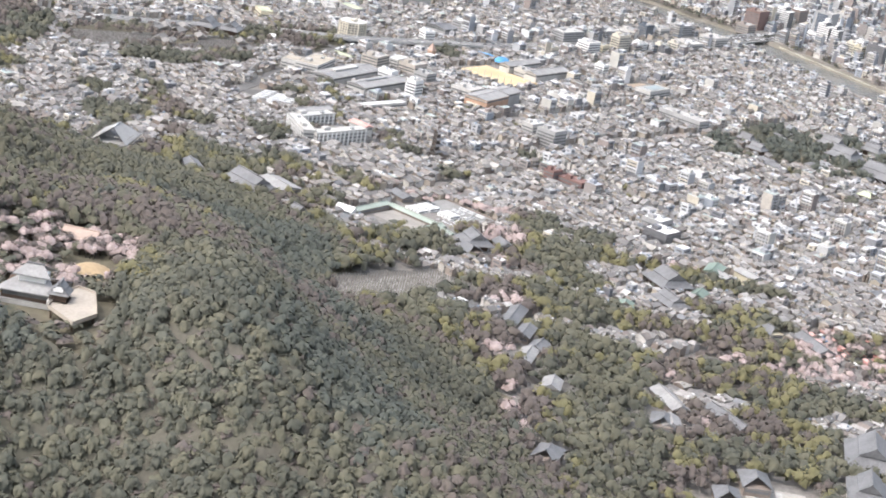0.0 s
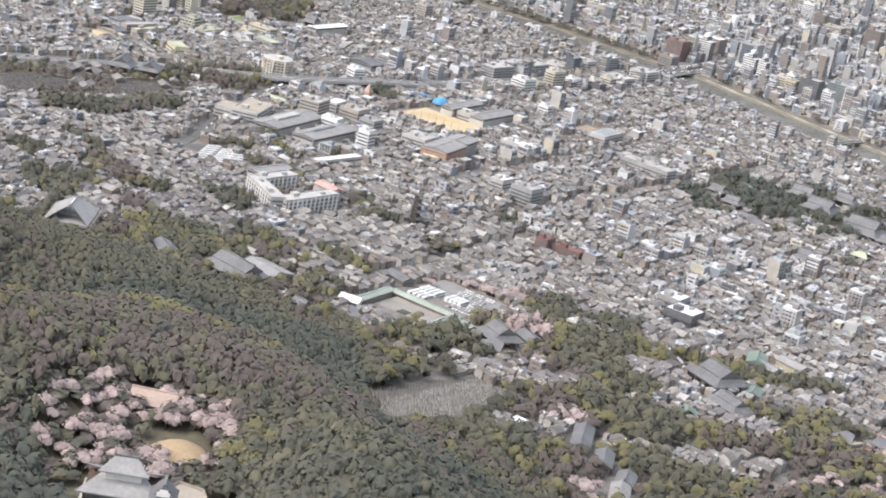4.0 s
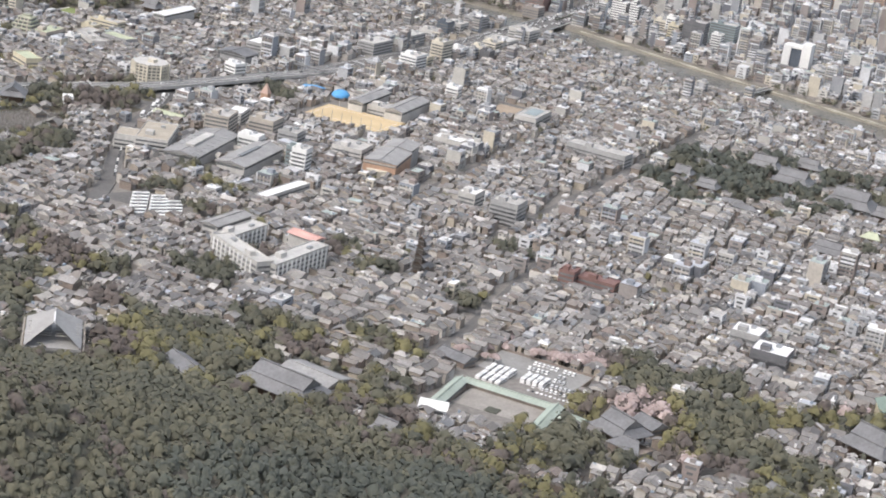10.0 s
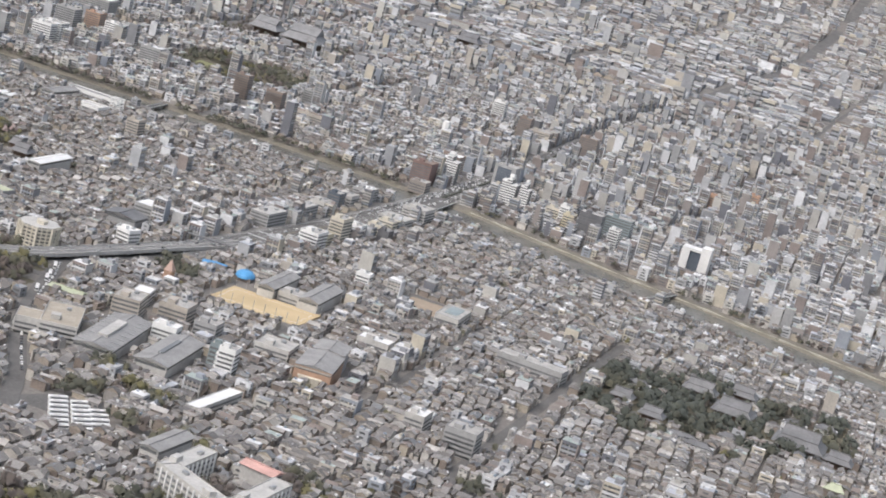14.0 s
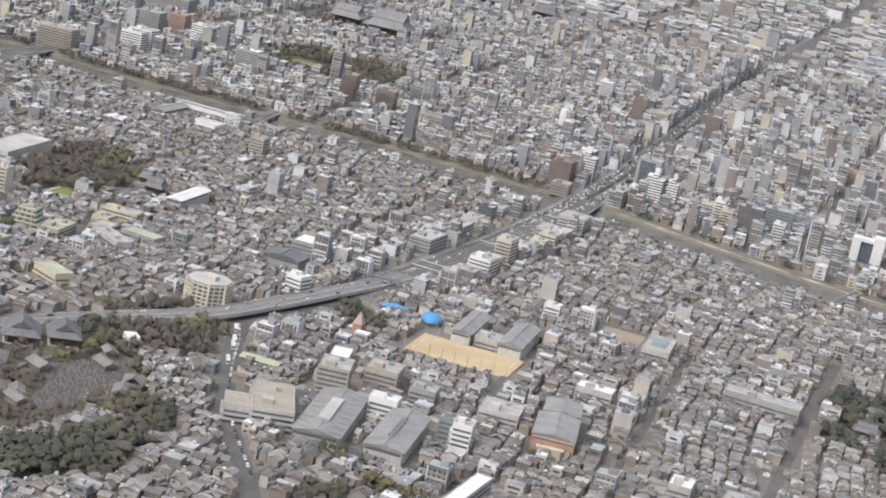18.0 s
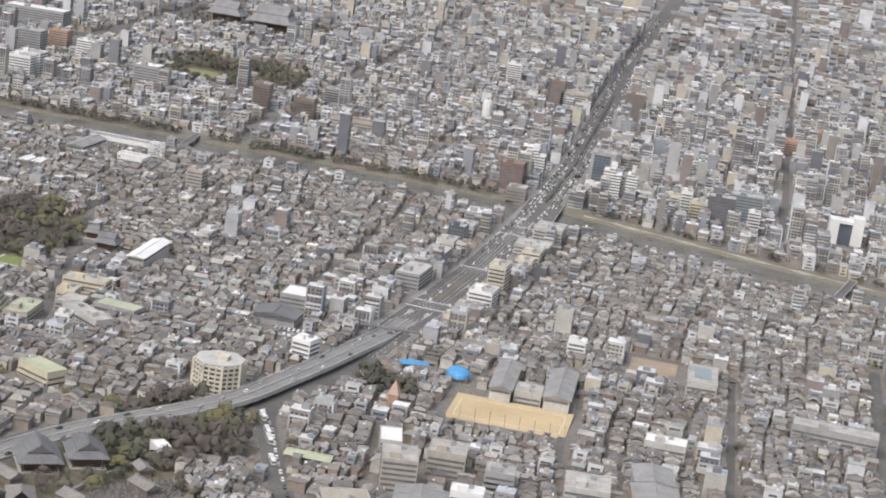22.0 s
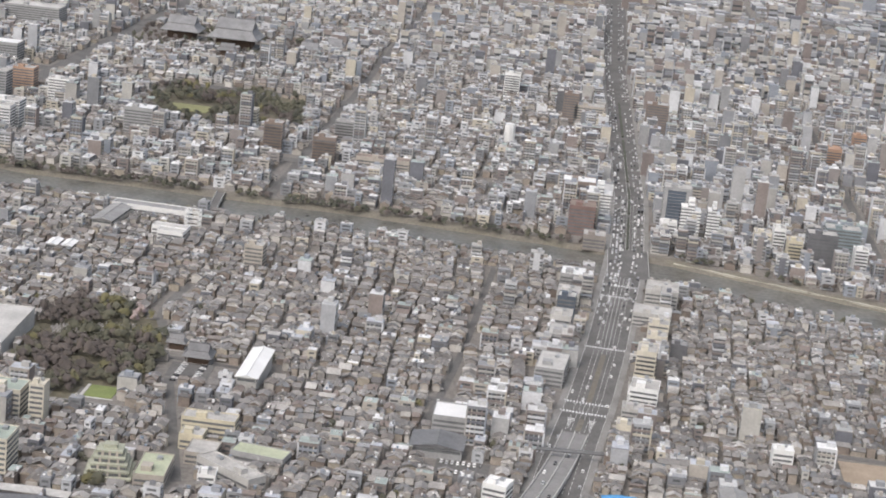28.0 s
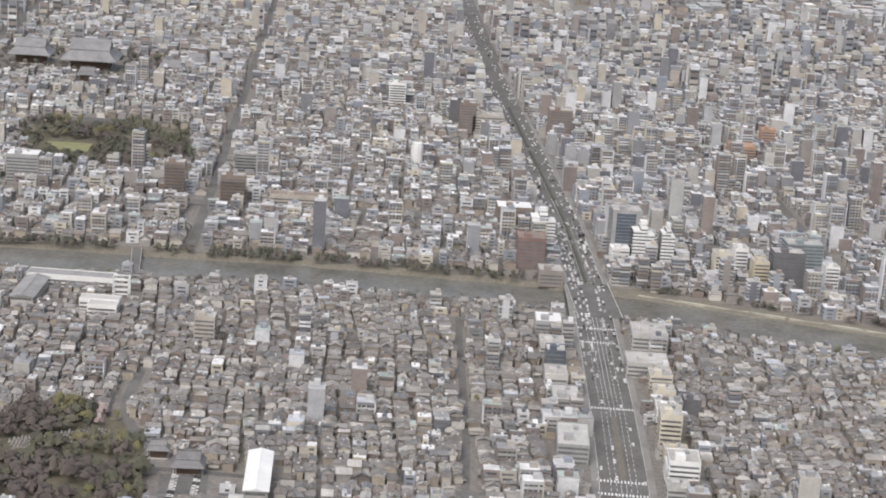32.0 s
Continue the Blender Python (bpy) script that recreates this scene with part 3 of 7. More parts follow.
for x, y, l, w, a, text in ((1325, 643, 34, 11, 25, "long pale tiled lodging roof on a slope"), (1345, 668, 22, 10, 25, "pale tiled lodging roof below the woods"),
                            (1360, 690, 16, 10, 20, "small grey tiled house by the woods"), (1231, 605, 18, 13, 60, "grey tiled house in a garden"),
                            (1225, 524, 20, 14, 70, "wide grey tiled roof among trees"), (1181, 521, 16, 12, 60, "grey tiled roof by a temple"),
                            (1338, 819, 34, 12, 70, "long grey tiled restaurant roof in a park"), (1390, 805, 20, 14, 30, "grey tiled park house with several gables"),
                            (1493, 798, 22, 14, 20, "dark tiled house on the forest edge"), (1413, 882, 22, 16, 40, "grey tiled hall on a clearing"),
                            (1444, 883, 18, 14, 40, "dark tiled precinct house"), (1114, 756, 34, 13, 62, "long grey tiled gallery roof")):
    hall("tiled_house", text, "house", x, y, l, w, a, 5, w * 0.3, DARKTILE, WALL, hip=w > 13)
for x, y, l, w, a, text in ((1386, 700, 26, 10, 25, "long grey roofed lodge in a clearing of the woods"), (1410, 738, 17, 11, 30, "grey roofed house on the forest edge"),
                            (1350, 784, 32, 12, 60, "long pale roofed restaurant in the park"), (1386, 808, 16, 11, 40, "small grey roofed park pavilion")):
    hall("park_house", text, "house", x, y, l, w, a, 5, w * 0.28, GREYROOF, WALL)
court = thing("temple_court", "pale gravel temple court with a stone path", "court", 1426, 906, None, 35, clear=(62, 40))
part("gravel", boxes((0, 0, -2.5, 56, 34, 2.9)), flat_material("court_sand", (0.36, 0.34, 0.31), 0.95), court)
part("path", boxes((0, 2, 0.4, 50, 3.5, 0.12)), PALE, court)
hall("yellow_house", "yellow rendered house with grey roof", "house", 1043, 633, 20, 13, 75, 8, 2.5, GREYROOF, YELLOW)
hall("yellow_house", "yellow rendered house with grey roof", "house", 1012, 640, 22, 13, 75, 8, 2.5, GREYROOF, YELLOW)
hall("yellow_house", "cream villa with grey tiled roof", "house", 1133, 730, 16, 14, 70, 8, 4, DARKTILE, YELLOW, hip=True)

# shrine court with green roofs and a coach park
yard = thing("courtyard_paving", "grey paved court with a round garden bed", "paving", 1222, 447, None, 88, clear=(66, 60))
part("paving", boxes((0, 0, -0.6, 44, 48, 0.9)), flat_material("court_gravel", (0.3, 0.28, 0.255), 0.95), yard)
part("garden_bed", boxes((0, 0, 0.3, 7, 7, 0.5)), LEAF["evergreen"], yard)
for x, y, l, w, a, text in ((1228, 422, 50, 7, 3, "green copper cloister roof along a court"), (1198, 449, 56, 7, 88, "green copper cloister roof beside the coach park"),
                            (1222, 476, 44, 7, 3, "green copper cloister roof closing a court")):
    hall("cloister", text, "cloister", x, y, l, w, a, 4, 1.8, GREENROOF, WALL, over=0.8)
hall("white_gatehouse", "white gatehouse with pale roof at the court's corner", "gate", 1258, 428, 14, 9, -76, 6, 3, WHITE, WHITE)
hall("green_roof_house", "small house with green copper roof", "house", 1208, 487, 13, 10, 80, 4, 2, GREENROOF, WALL)
lot = thing("coach_park", "grey asphalt coach park full of white coaches", "car park", 1152, 440, None, 88, clear=(62, 66))
part("asphalt", boxes((0, 0, -0.7, 58, 62, 0.9)), flat_material("worn_asphalt", (0.27, 0.265, 0.255), 0.95), lot)
part("boundary_wall", boxes((0, 31, -0.7, 58, 0.4, 2.2), (29, 0, -0.7, 0.4, 62, 2.2)), WALL, lot)
hall("coach_park_office", "low grey tiled house by the coach park", "house", 1160, 400, 20, 12, 75, 4, 3, DARKTILE, WALL)


def coach_thing(x, y, z, turn, group):
    t = thing("coach", "white touring coach with dark windows parked outdoors", "coach", x, y, z, turn, group)
    part("body", boxes((0, 0, 0.5, 11.6, 2.5, 2.8)), WHITE, t)
    part("roof_unit", boxes((-1, 0, 3.3, 4, 1.7, 0.25)), RAIL, t)
    part("side_glass", boxes((0.2, 0, 1.75, 10.4, 2.56, 0.85)), GLASS, t)
    part("windscreen", boxes((5.8, 0, 1.5, 0.08, 2.2, 1.3)), GLASS, t)
    for sx in (-3.6, 3.8):
        for sy in (-1.1, 1.1):
            part("wheel", boxes((sx, sy, 0, 1.0, 0.35, 1.0)), TYRE, t)
    return t


first_coach = coach_thing(1171, 420, float(terrain(1152, 440)) + 0.3, 178, "coaches in the coach park")


def ground_pose(x, y, turn, lift=0.0):
    return pose(x * U, y * U, (float(terrain(x, y)) + lift) * U, 0, 0, turn)


for k in range(1, 12):
    x, y = (1171 - 14 * (k % 2), 420 + 3.9 * (k // 2)) if k < 8 else (1156, 441 + 3.6 * (k - 8))
    copy_thing(first_coach, pose(x * U, y * U, (float(terrain(1152, 440)) + 0.3) * U, 0, 0, 178))
for x0, y0, x1, y1, n in ((1009, 97, 1058, 124, 7), (1004, 109, 1050, 135, 7), (1008, 123, 1032, 137, 4)):
    for k in range(n):
        c = copy_thing(first_coach, ground_pose(x0 + (x1 - x0) * k / (n - 1), y0 + (y1 - y0) * k / (n - 1), 138, 0.4))
        c["group"] = "coaches in the upper coach park"
lot2 = thing("coach_park", "hillside asphalt coach park with rows of white coaches", "car park", 1029, 112, None, 152, clear=(40, 66))
part("asphalt", boxes((0, 0, -2.4, 38, 62, 2.7)), ASPHALT, lot2)


def car_thing(x, y, z, turn, paint, text, group):
    t = thing("car", f"{text} car on asphalt", "car", x, y, z, turn, group)
    h = Heap()
    h.add(np.array([[-2.1, -0.85, 0.35], [2.1, -0.85, 0.35], [2.1, 0.85, 0.35], [-2.1, 0.85, 0.35], [-2.1, -0.85, 0.95], [2.0, -0.85, 0.8], [2.0, 0.85, 0.8], [-2.1, 0.85, 0.95]]), (0, 0, 0), (1, 1, 1), 0, BOX_Q)
    h.add(np.array([[-1.85, -0.78, 0.9], [1.0, -0.78, 0.85], [1.0, 0.78, 0.85], [-1.85, 0.78, 0.9], [-1.55, -0.7, 1.45], [0.45, -0.7, 1.45], [0.45, 0.7, 1.45], [-1.55, 0.7, 1.45]]), (0, 0, 0), (1, 1, 1), 0, BOX_Q)
    part("body", h, paint, t)
    g = Heap()
    g.add(np.array([[-1.95, -0.8, 0.92], [1.15, -0.8, 0.87], [1.15, 0.8, 0.87], [-1.95, 0.8, 0.92], [-1.72, -0.73, 1.3], [0.7, -0.73, 1.3], [0.7, 0.73, 1.3], [-1.72, 0.73, 1.3]]), (0, 0, 0), (1, 1, 1), 0, BOX_Q[:4])
    part("cabin_glass", g, GLASS, t)
    return t


road_z = 0.6
CARS = [car_thing(500, -30, float(terrain(500, -30)) + road_z, 175, WHITE, "white", "cars on the avenue"),
        car_thing(480, -50, float(terrain(480, -50)) + road_z, -5, CARSILVER, "silver", "cars on the avenue"),
        car_thing(470, -36, float(terrain(470, -36)) + road_z, 175, CARDARK, "black", "cars on the avenue")]
crng = random.Random(5)


def along(line, s):
    """Place and heading at a distance along a line."""
    for (x0, y0), (x1, y1) in zip(line, line[1:]):
        d = math.hypot(x1 - x0, y1 - y0)
        if s <= d:
            return x0 + (x1 - x0) * s / d, y0 + (y1 - y0) * s / d, math.atan2(y1 - y0, x1 - x0)
        s -= d
    return None


CAR_LINE = list(reversed(GOJO[1:]))
for k in range(225):
    s = crng.uniform(10, 1300) if k % 3 == 0 else crng.uniform(380, 800)
    at = along(CAR_LINE, s)
    lane = crng.choice((-13, -9.6, -6.2, 6.2, 9.6, 13, 4))
    if s < 120:
        lane = math.copysign(10.2 if abs(lane) < 9 else 13, lane)
    x, y = at[0] - math.sin(at[2]) * lane, at[1] + math.cos(at[2]) * lane
    copy_thing(CARS[crng.choice((0, 0, 0, 1, 1, 2))], ground_pose(x, y, math.degrees(at[2]) + (180 if lane > 0 else 0), road_z))
for k in range(60):
    x, y = 1128 + 8.5 * (k % 6) + (0.6 if k % 2 else 0), (448 if k % 6 > 2 else 436) + 2.6 * (k // 6)
    if crng.random() < 0.75:
        c = copy_thing(CARS[crng.choice((0, 0, 1, 1, 2))], pose(x * U, y * U, (float(terrain(1152, 440)) + 0.25) * U, 0, 0, 3))
        c["group"] = "cars in the coach park"
for k in range(26):
    at = along([(700, -73), (737, -57), (788, -40), (843, -19), (893, 4), (938, 29), (984, 56)], 12 * k + 4)
    if at:
        c = copy_thing(CARS[crng.choice((0, 0, 1, 2))], ground_pose(at[0] - math.sin(at[2]) * 2.5, at[1] + math.cos(at[2]) * 2.5, math.degrees(at[2]), road_z))
        c["group"] = "cars on the slope road"
for x, y in ((716, -66), (742, -56), (756, -51), (790, -40)):
    b = copy_thing(first_coach, ground_pose(x, y, 25, 0.7))
    b["group"] = "buses on the slope road"

# ---------------------------------------------------------------- the old town under the hill
DARKWOODWORK = flat_material("weathered_dark_wood", (0.075, 0.065, 0.058))
pag = thing("pagoda", "dark five-storey timber pagoda above tiled houses", "pagoda", 1015, 311, clear=(14, 14))
for k in range(5):
    s, z = 1 - 0.09 * k, 5.6 * k
    part("storey", boxes((0, 0, z - (1 if k == 0 else 0), 6.4 * s, 6.4 * s, 4.6)), DARKWOODWORK, pag)
    r = Heap()
    r.add(HIP_V * [1, 1, 1], (0, 0, z + 3.8), (13.5 * s, 13.5 * s, 2.6), 0, HIP_Q)
    part("roof", r, DARKTILE, pag)
    part("balustrade", boxes((0, 0, z + 5.0, 7.4 * s, 7.4 * s, 0.5)), TIMBER, pag)
part("spire", boxes((0, 0, 28.5, 0.35, 0.35, 9)), TIMBER, pag)

block("red_brick_building", "low dark red brick building with stepped roof", "building", 933, 408, 13, 26, 0, 10, REDBRICK, REDBRICK)
block("red_brick_building", "dark red brick wing with a tall end", "building", 940, 389, 14, 11, 0, 13, REDBRICK, REDBRICK)
block("white_roof_block", "dark block of flats with bright white roof", "block of flats", 989, 541, 22, 23, 0, 11, DARKGREY, WHITE, balconies="e")
block("white_roof_wing", "lower wing with bright white roof", "block of flats", 964, 519, 19, 19, 0, 12, GREYWALL, WHITE)
COPPER = flat_material("green_copper_roof", (0.19, 0.245, 0.21), 0.8)
hall("ochre_hall", "ochre rendered hall with green copper roof", "hall", 1038, 623, 22, 13, 20, 9, 3, COPPER, YELLOW)
hall("copper_hall", "small temple hall with dark green copper roof", "hall", 1201, 649, 14, 12, 35, 4.5, 3.4, COPPER, PALETIMBER, hip=True)
hall("copper_hall", "white garden hall with pale green copper roof", "hall", 1104, 651, 15, 11, 15, 5, 3, COPPER, WHITE)
# old school turned hotel
for x, y, l, a, text in ((1103, 229, 54, 60, "pale school range with tall white pilasters"), (1083, 255, 60, -5, "pale school range with tall white pilasters"), (1066, 206, 46, -5, "pale school wing with white roof")):
    t = block("school_building", text, "school", x, y, l, 12, a, 14, PALE, PALE, sides="nes")
    for k in range(int(l / 5)):
        for s in (-1, 1):
            part("pilaster", boxes(((k + 0.5) * 5 - l / 2, s * 6.3, -1, 1.2, 0.7, 14.6)), WHITE, t)
hall("pink_roof_wing", "school wing with faded pink roof", "school", 1034, 238, 22, 12, 80, 13, 2, PINKROOF, PALE)
hall("school_hall", "grey roofed school range behind the court", "school", 1040, 182, 40, 13, -5, 11, 2, GREYROOF, PALE)
block("long_white_shed", "long low shed with bright white roof", "shed", 912, 156, 58, 10, -5, 7, PALE, WHITE, hut=False)

# ---------------------------------------------------------------- schools and halls in the middle
sand = thing("school_field", "ochre sand school playing field with net poles", "playing field", 615, 69, None, 0, clear=(84, 88))
part("sand", boxes((0, 0, -2.0, 52, 77, 3.0)), SAND, sand)
part("track_line", boxes((-18, 0, 1.0, 0.25, 68, 0.02), (18, 0, 1.0, 0.25, 68, 0.02), (0, 34, 1.0, 36, 0.25, 0.02), (0, -34, 1.0, 36, 0.25, 0.02)), WHITE, sand)
for k in range(9):
    part("net_pole", boxes((26.3, -38 + 9.5 * k, -1, 0.3, 0.3, 11)), STEEL, sand)
    part("net_pole", boxes((-26.3, -38 + 9.5 * k, -1, 0.3, 0.3, 9)), STEEL, sand)
hall("school_wing", "school wing with long grey metal roof", "school", 562, 57, 62, 15, 2, 11, 2.6, GREYROOF, PALE)
hall("school_wing", "school wing with long grey metal roof", "school", 560, 94, 64, 18, 2, 11, 3.2, GREYROOF, PALE)
block("school_link", "low link block between two school wings", "school", 575, 75, 20, 18, 2, 9, PALE)
tent = thing("blue_tent", "bright blue sheeted dome roof", "tent", 553, 24, None, 10, clear=(24, 18))
tv, tq = [], []
for r in range(5):
    for k in range(16):
        a, c = k * math.tau / 16, math.cos(r / 4 * math.pi / 2 * 0.96)
        tv.append((11 * c * math.cos(a), 8.5 * c * math.sin(a), 3 + 5.5 * math.sin(r / 4 * math.pi / 2)))
        if r < 4:
            tq.append((r * 16 + k, r * 16 + (k + 1) % 16, r * 16 + 16 + (k + 1) % 16, r * 16 + 16 + k))
hm = Heap()
hm.add(np.array(tv), (0, 0, 0), (1, 1, 1), 0, np.array(tq))
part("sheet_roof", hm, BLUESHEET, tent)
part("skirt", boxes((0, 0, -1, 17, 13, 4.6)), WALL, tent)
hall("blue_shed", "low shed under blue sheets", "shed", 546, -8, 10, 20, 10, 3, 1, BLUESHEET, WALL, ridge=False)
t = hall("terracotta_hall", "large orange terracotta hall with grey roof", "hall", 767, 172, 46, 27, 9, 14, 2.4, GREYROOF, TERRACOTTA, over=0.4)
part("portal", boxes((23.6, -1, -1, 2.6, 15, 8), (24.0, -1, 7, 3.2, 17, 1.0)), CREAM, t, "cream concrete portal")
for k in range(4):
    part("portal_pier", boxes((25.2, -7.2 + 4.1 * k, -1, 0.9, 1.1, 8)), CREAM, t)
part("frieze", boxes((23.1, 0, 12.2, 0.5, 26.4, 1.2)), BEIGE, t, "tan frieze band")
hall("terracotta_stage_tower", "tall grey stage house behind an orange hall", "hall", 730, 167, 28, 23, 9, 16.5, 2.2, GREYROOF, GREYWALL)
spire = thing("spire_tower", "slim orange tower with a pointed spire", "tower", 655, 0, clear=(10, 10))
part("shaft", boxes((0, 0, -1, 6.5, 6.5, 14)), TERRACOTTA, spire)
h = Heap()
h.add(np.array([[-0.5, -0.5, 0], [0.5, -0.5, 0], [0.5, 0.5, 0], [-0.5, 0.5, 0], [0, 0, 1.0]]), (0, 0, 13), (7.4, 7.4, 9), 0, tris=np.array([[0, 1, 4], [1, 2, 4], [2, 3, 4], [3, 0, 4]]))
part("spire", h, flat_material("pinkish_spire", (0.5, 0.36, 0.3)), spire)
part("annex", boxes((4, -5, -1, 12, 8, 7)), TERRACOTTA, spire)
block("white_tower_block", "white eight-storey block with stacked balconies", "block of flats", 835, 130, 13, 12, 5, 21, WHITE, None, balconies="es", sides="nes")
block("glass_fronted_block", "grey block with glazed front", "office", 820, 118, 12, 13, 5, 17, TEAL, PALE, sides="nes")
block("court_block", "pale block round a small roof court", "office", 749, 132, 26, 26, 5, 11, PALE, None, sides="nes")
block("grey_frame_block", "grey framed concrete block", "office", 764, 84, 18, 17, 5, 14, GREYWALL, None, sides="nes", balconies="e")
gym = hall("gymnasium", "large school gymnasium with shallow grey roof", "gymnasium", 857, 55, 84, 28, 8, 10, 3, GREYROOF, PALE)
part("roof_lantern", boxes((4, 0, 12.2, 40, 7, 2.2)), PALE, gym, "pale raised roof lantern")
for k in range(9):
    part("roof_rib", boxes((-38 + 9.5 * k, 7.5, 11.6, 0.4, 13, 0.3), (-38 + 9.5 * k, -7.5, 11.6, 0.4, 13, 0.3)), STEEL, gym)
gym = hall("gymnasium", "school gymnasium with grey roof and dark skylight strip", "gymnasium", 854, 96, 72, 24, 5, 10, 3, GREYROOF, PALE)
part("skylight", boxes((2, 0, 12.4, 36, 3.2, 1.2)), GLASS, gym, "dark skylight strip")
block("school_court_block", "cream school block round a corner with wide eaves", "school", 869, 22, 50, 25, 22, 13, PALE, flat_material("sandy_roof_deck", (0.4, 0.36, 0.3), 0.95), balconies="es", sides="nes")
block("school_court_wing", "school wing with tall window bays and sandy roof", "school", 889, 8, 22, 16, 22, 12, PALE, bpy.data.materials["sandy_roof_deck"], balconies="es", sides="nes", hut=False)
block("office_block", "pale concrete office block with rooftop ribs", "office", 785, 30, 26, 20, 12, 19, BEIGE, None, sides="nes")
block("white_shed", "small block with bright white roof", "shed", 728, 14, 24, 13, 12, 10, PALE, WHITE, hut=False)
block("brown_block", "pink-brown tiled block of flats", "block of flats", 747, 51, 22, 22, 5, 15, BEIGE, None, sides="nes")
block("white_block", "white office block at a gymnasium's end", "office", 812, 73, 12, 18, 5, 15, WHITE, WHITE)
hall("green_roof_shed", "long shed with pale green roof", "shed", 778, -22, 26, 11, 90, 5, 1.5, PALEGREEN, WALL)
block("long_white_block", "long low block with white roof", "building", 632, 169, 16, 26, 0, 9, PALE, WHITE)
block("grey_block", "grey concrete block of flats with balconies", "block of flats", 819, 296, 20, 22, 0, 18, GREYWALL, None, balconies="e", sides="nes")
t = block("pool_building", "grey school building with a teal rooftop pool", "school", 473, 184, 44, 21, 2, 12, PALE, None, hut=False)
part("pool", boxes((-3, 0, 12.15, 26, 12, 0.5)), TEAL, t, "teal rooftop swimming pool")
block("long_grey_school", "long grey concrete school building", "school", 545, 275, 18, 56, -4, 12, GREYWALL, None, sides="nes")
block("white_hall", "white hall with a bright flat roof", "hall", 798, 258, 20, 14, 0, 12, PALE, WHITE)
yard2 = thing("school_field", "small tan school yard", "playing field", 443, 148, None, 0, clear=(56, 40))
part("sand", boxes((0, 0, -1.2, 50, 34, 1.6)), flat_material("dull_yard_earth", (0.36, 0.29, 0.22), 0.95), yard2)

sc = thing("shrine_car_park", "asphalt forecourt of a shrine with parked cars", "car park", 408, -290, None, 2, clear=(46, 30))
part("asphalt", boxes((0, 0, -0.8, 44, 28, 1.0)), ASPHALT, sc)
for k in range(16):
    c = copy_thing(CARS[crng.choice((0, 0, 1, 2))], ground_pose(390 + 5.2 * (k % 8), -283 - 13 * (k // 8), 90 + crng.uniform(-3, 3), 0.3))
    c["group"] = "cars before the shrine"

# octagonal apartment house by the flyover
apt = thing("apartment_house", "cream polygonal apartment house with balcony rings", "apartments", 672, -108, clear=(40, 40))
ang = np.radians(np.arange(8) * 45 + 22.5)
ring = np.column_stack([np.cos(ang) * 16.5, np.sin(ang) * 16.5])
octq = np.array([[k, (k + 1) % 8, (k + 1) % 8 + 8, k + 8] for k in range(8)])
octt = np.array([[8, 8 + k, 9 + k] for k in range(1, 7)])
octv = np.concatenate([np.column_stack([ring, np.zeros(8)]), np.column_stack([ring, np.ones(8)])])
core = Heap()
core.add(octv, (0, 0, -1), (0.93, 0.93, 19.5), 0, octq, octt)
part("glazed_core", core, GLASS, apt)
for f in range(7):
    b = Heap()
    b.add(octv, (0, 0, 2.9 * f - 0.4), (1, 1, 1.15), 0, octq, octt)
    part("balcony_ring", b, CREAM, apt)
for k in range(8):
    part("corner_pier", boxes((ring[k][0] * 0.985, ring[k][1] * 0.985, -1, 1.6, 1.6, 20)), CREAM, apt)
for k in range(8):
    for u in (0.33, 0.67):
        p = ring[k] * (1 - u) + ring[(k + 1) % 8] * u
        h = Heap()
        h.box((p[0] * 0.985, p[1] * 0.985, -1), (0.9, 0.9, 20), math.atan2(p[1], p[0]))
        part("pier", h, CREAM, apt)
b = Heap()
b.add(octv, (0, 0, 18.6), (0.97, 0.97, 0.9), 0, octq, octt)
part("roof", b, PALE, apt)
part("roof_hut", boxes((2, 3, 19.4, 7, 6, 3), (-4, -3, 19.4, 3, 3, 2)), CREAM, apt)
block("white_block", "plain white block beside the flyover", "office", 572, -78, 14, 14, -15, 14, WHITE, WHITE)
block("white_block", "white flats standing above low houses", "block of flats", 447, 92, 11, 13, 0, 14, WHITE, WHITE, balconies="")

# ---------------------------------------------------------------- south of the avenue
hall("white_roof_hall", "long hall with bright white roof", "hall", 404, -247, 62, 14, 0, 12, 2, WHITE, PALE)
t = block("yellow_school", "yellow school building with grey roof", "school", 521, -252, 14, 32, 0, 13, YELLOW, None, sides="nes")
block("yellow_school_wing", "lower yellow school wing", "school", 540, -258, 14, 14, 0, 9, YELLOW, PALE)
block("school_low_wing", "low school wing with brown roof", "school", 559, -248, 22, 17, 0, 7, BEIGE, None, hut=False)
block("green_roof_hotel", "yellow hotel with weathered green roof", "hotel", 530, -372, 20, 21, 0, 20, CREAM, GREENROOF, sides="nes")
block("green_roof_hotel", "yellow hotel tower with weathered green roof", "hotel", 617, -349, 22, 15, 0, 22, CREAM, GREENROOF, sides="nes")
block("hotel_tower", "narrow yellow stair tower of a hotel", "hotel", 534, -352, 12, 9, 0, 25, CREAM, CREAM, sides="es")
block("museum_hall", "very large low hall with pale flat roof", "museum", 388, -425, 84, 30, 2, 12, PALE, PALE, hut=False, sides="es")
temple("shrine_hall", "grey tiled shrine hall on a paved court", 379, -289, 17, 16, 90, 5, 7)
temple("shrine_gate", "dark tiled shrine gate", 357, -309, 12, 9, 90, 5, 5)
lawn = thing("lawn", "bright green lawn by a garden pond", "lawn", 466, -332, clear=(28, 26))
pond = thing("garden_pond", "still brown-green garden pond", "pond", 496, -333, clear=(14, 50))
part("water", boxes((0, 0, -0.5, 13, 46, 0.95)), WATER, pond)
part("bank", boxes((7.2, 0, -0.5, 1.4, 48, 1.1), (-7.2, 0, -0.5, 1.4, 48, 1.1)), STONE, pond)
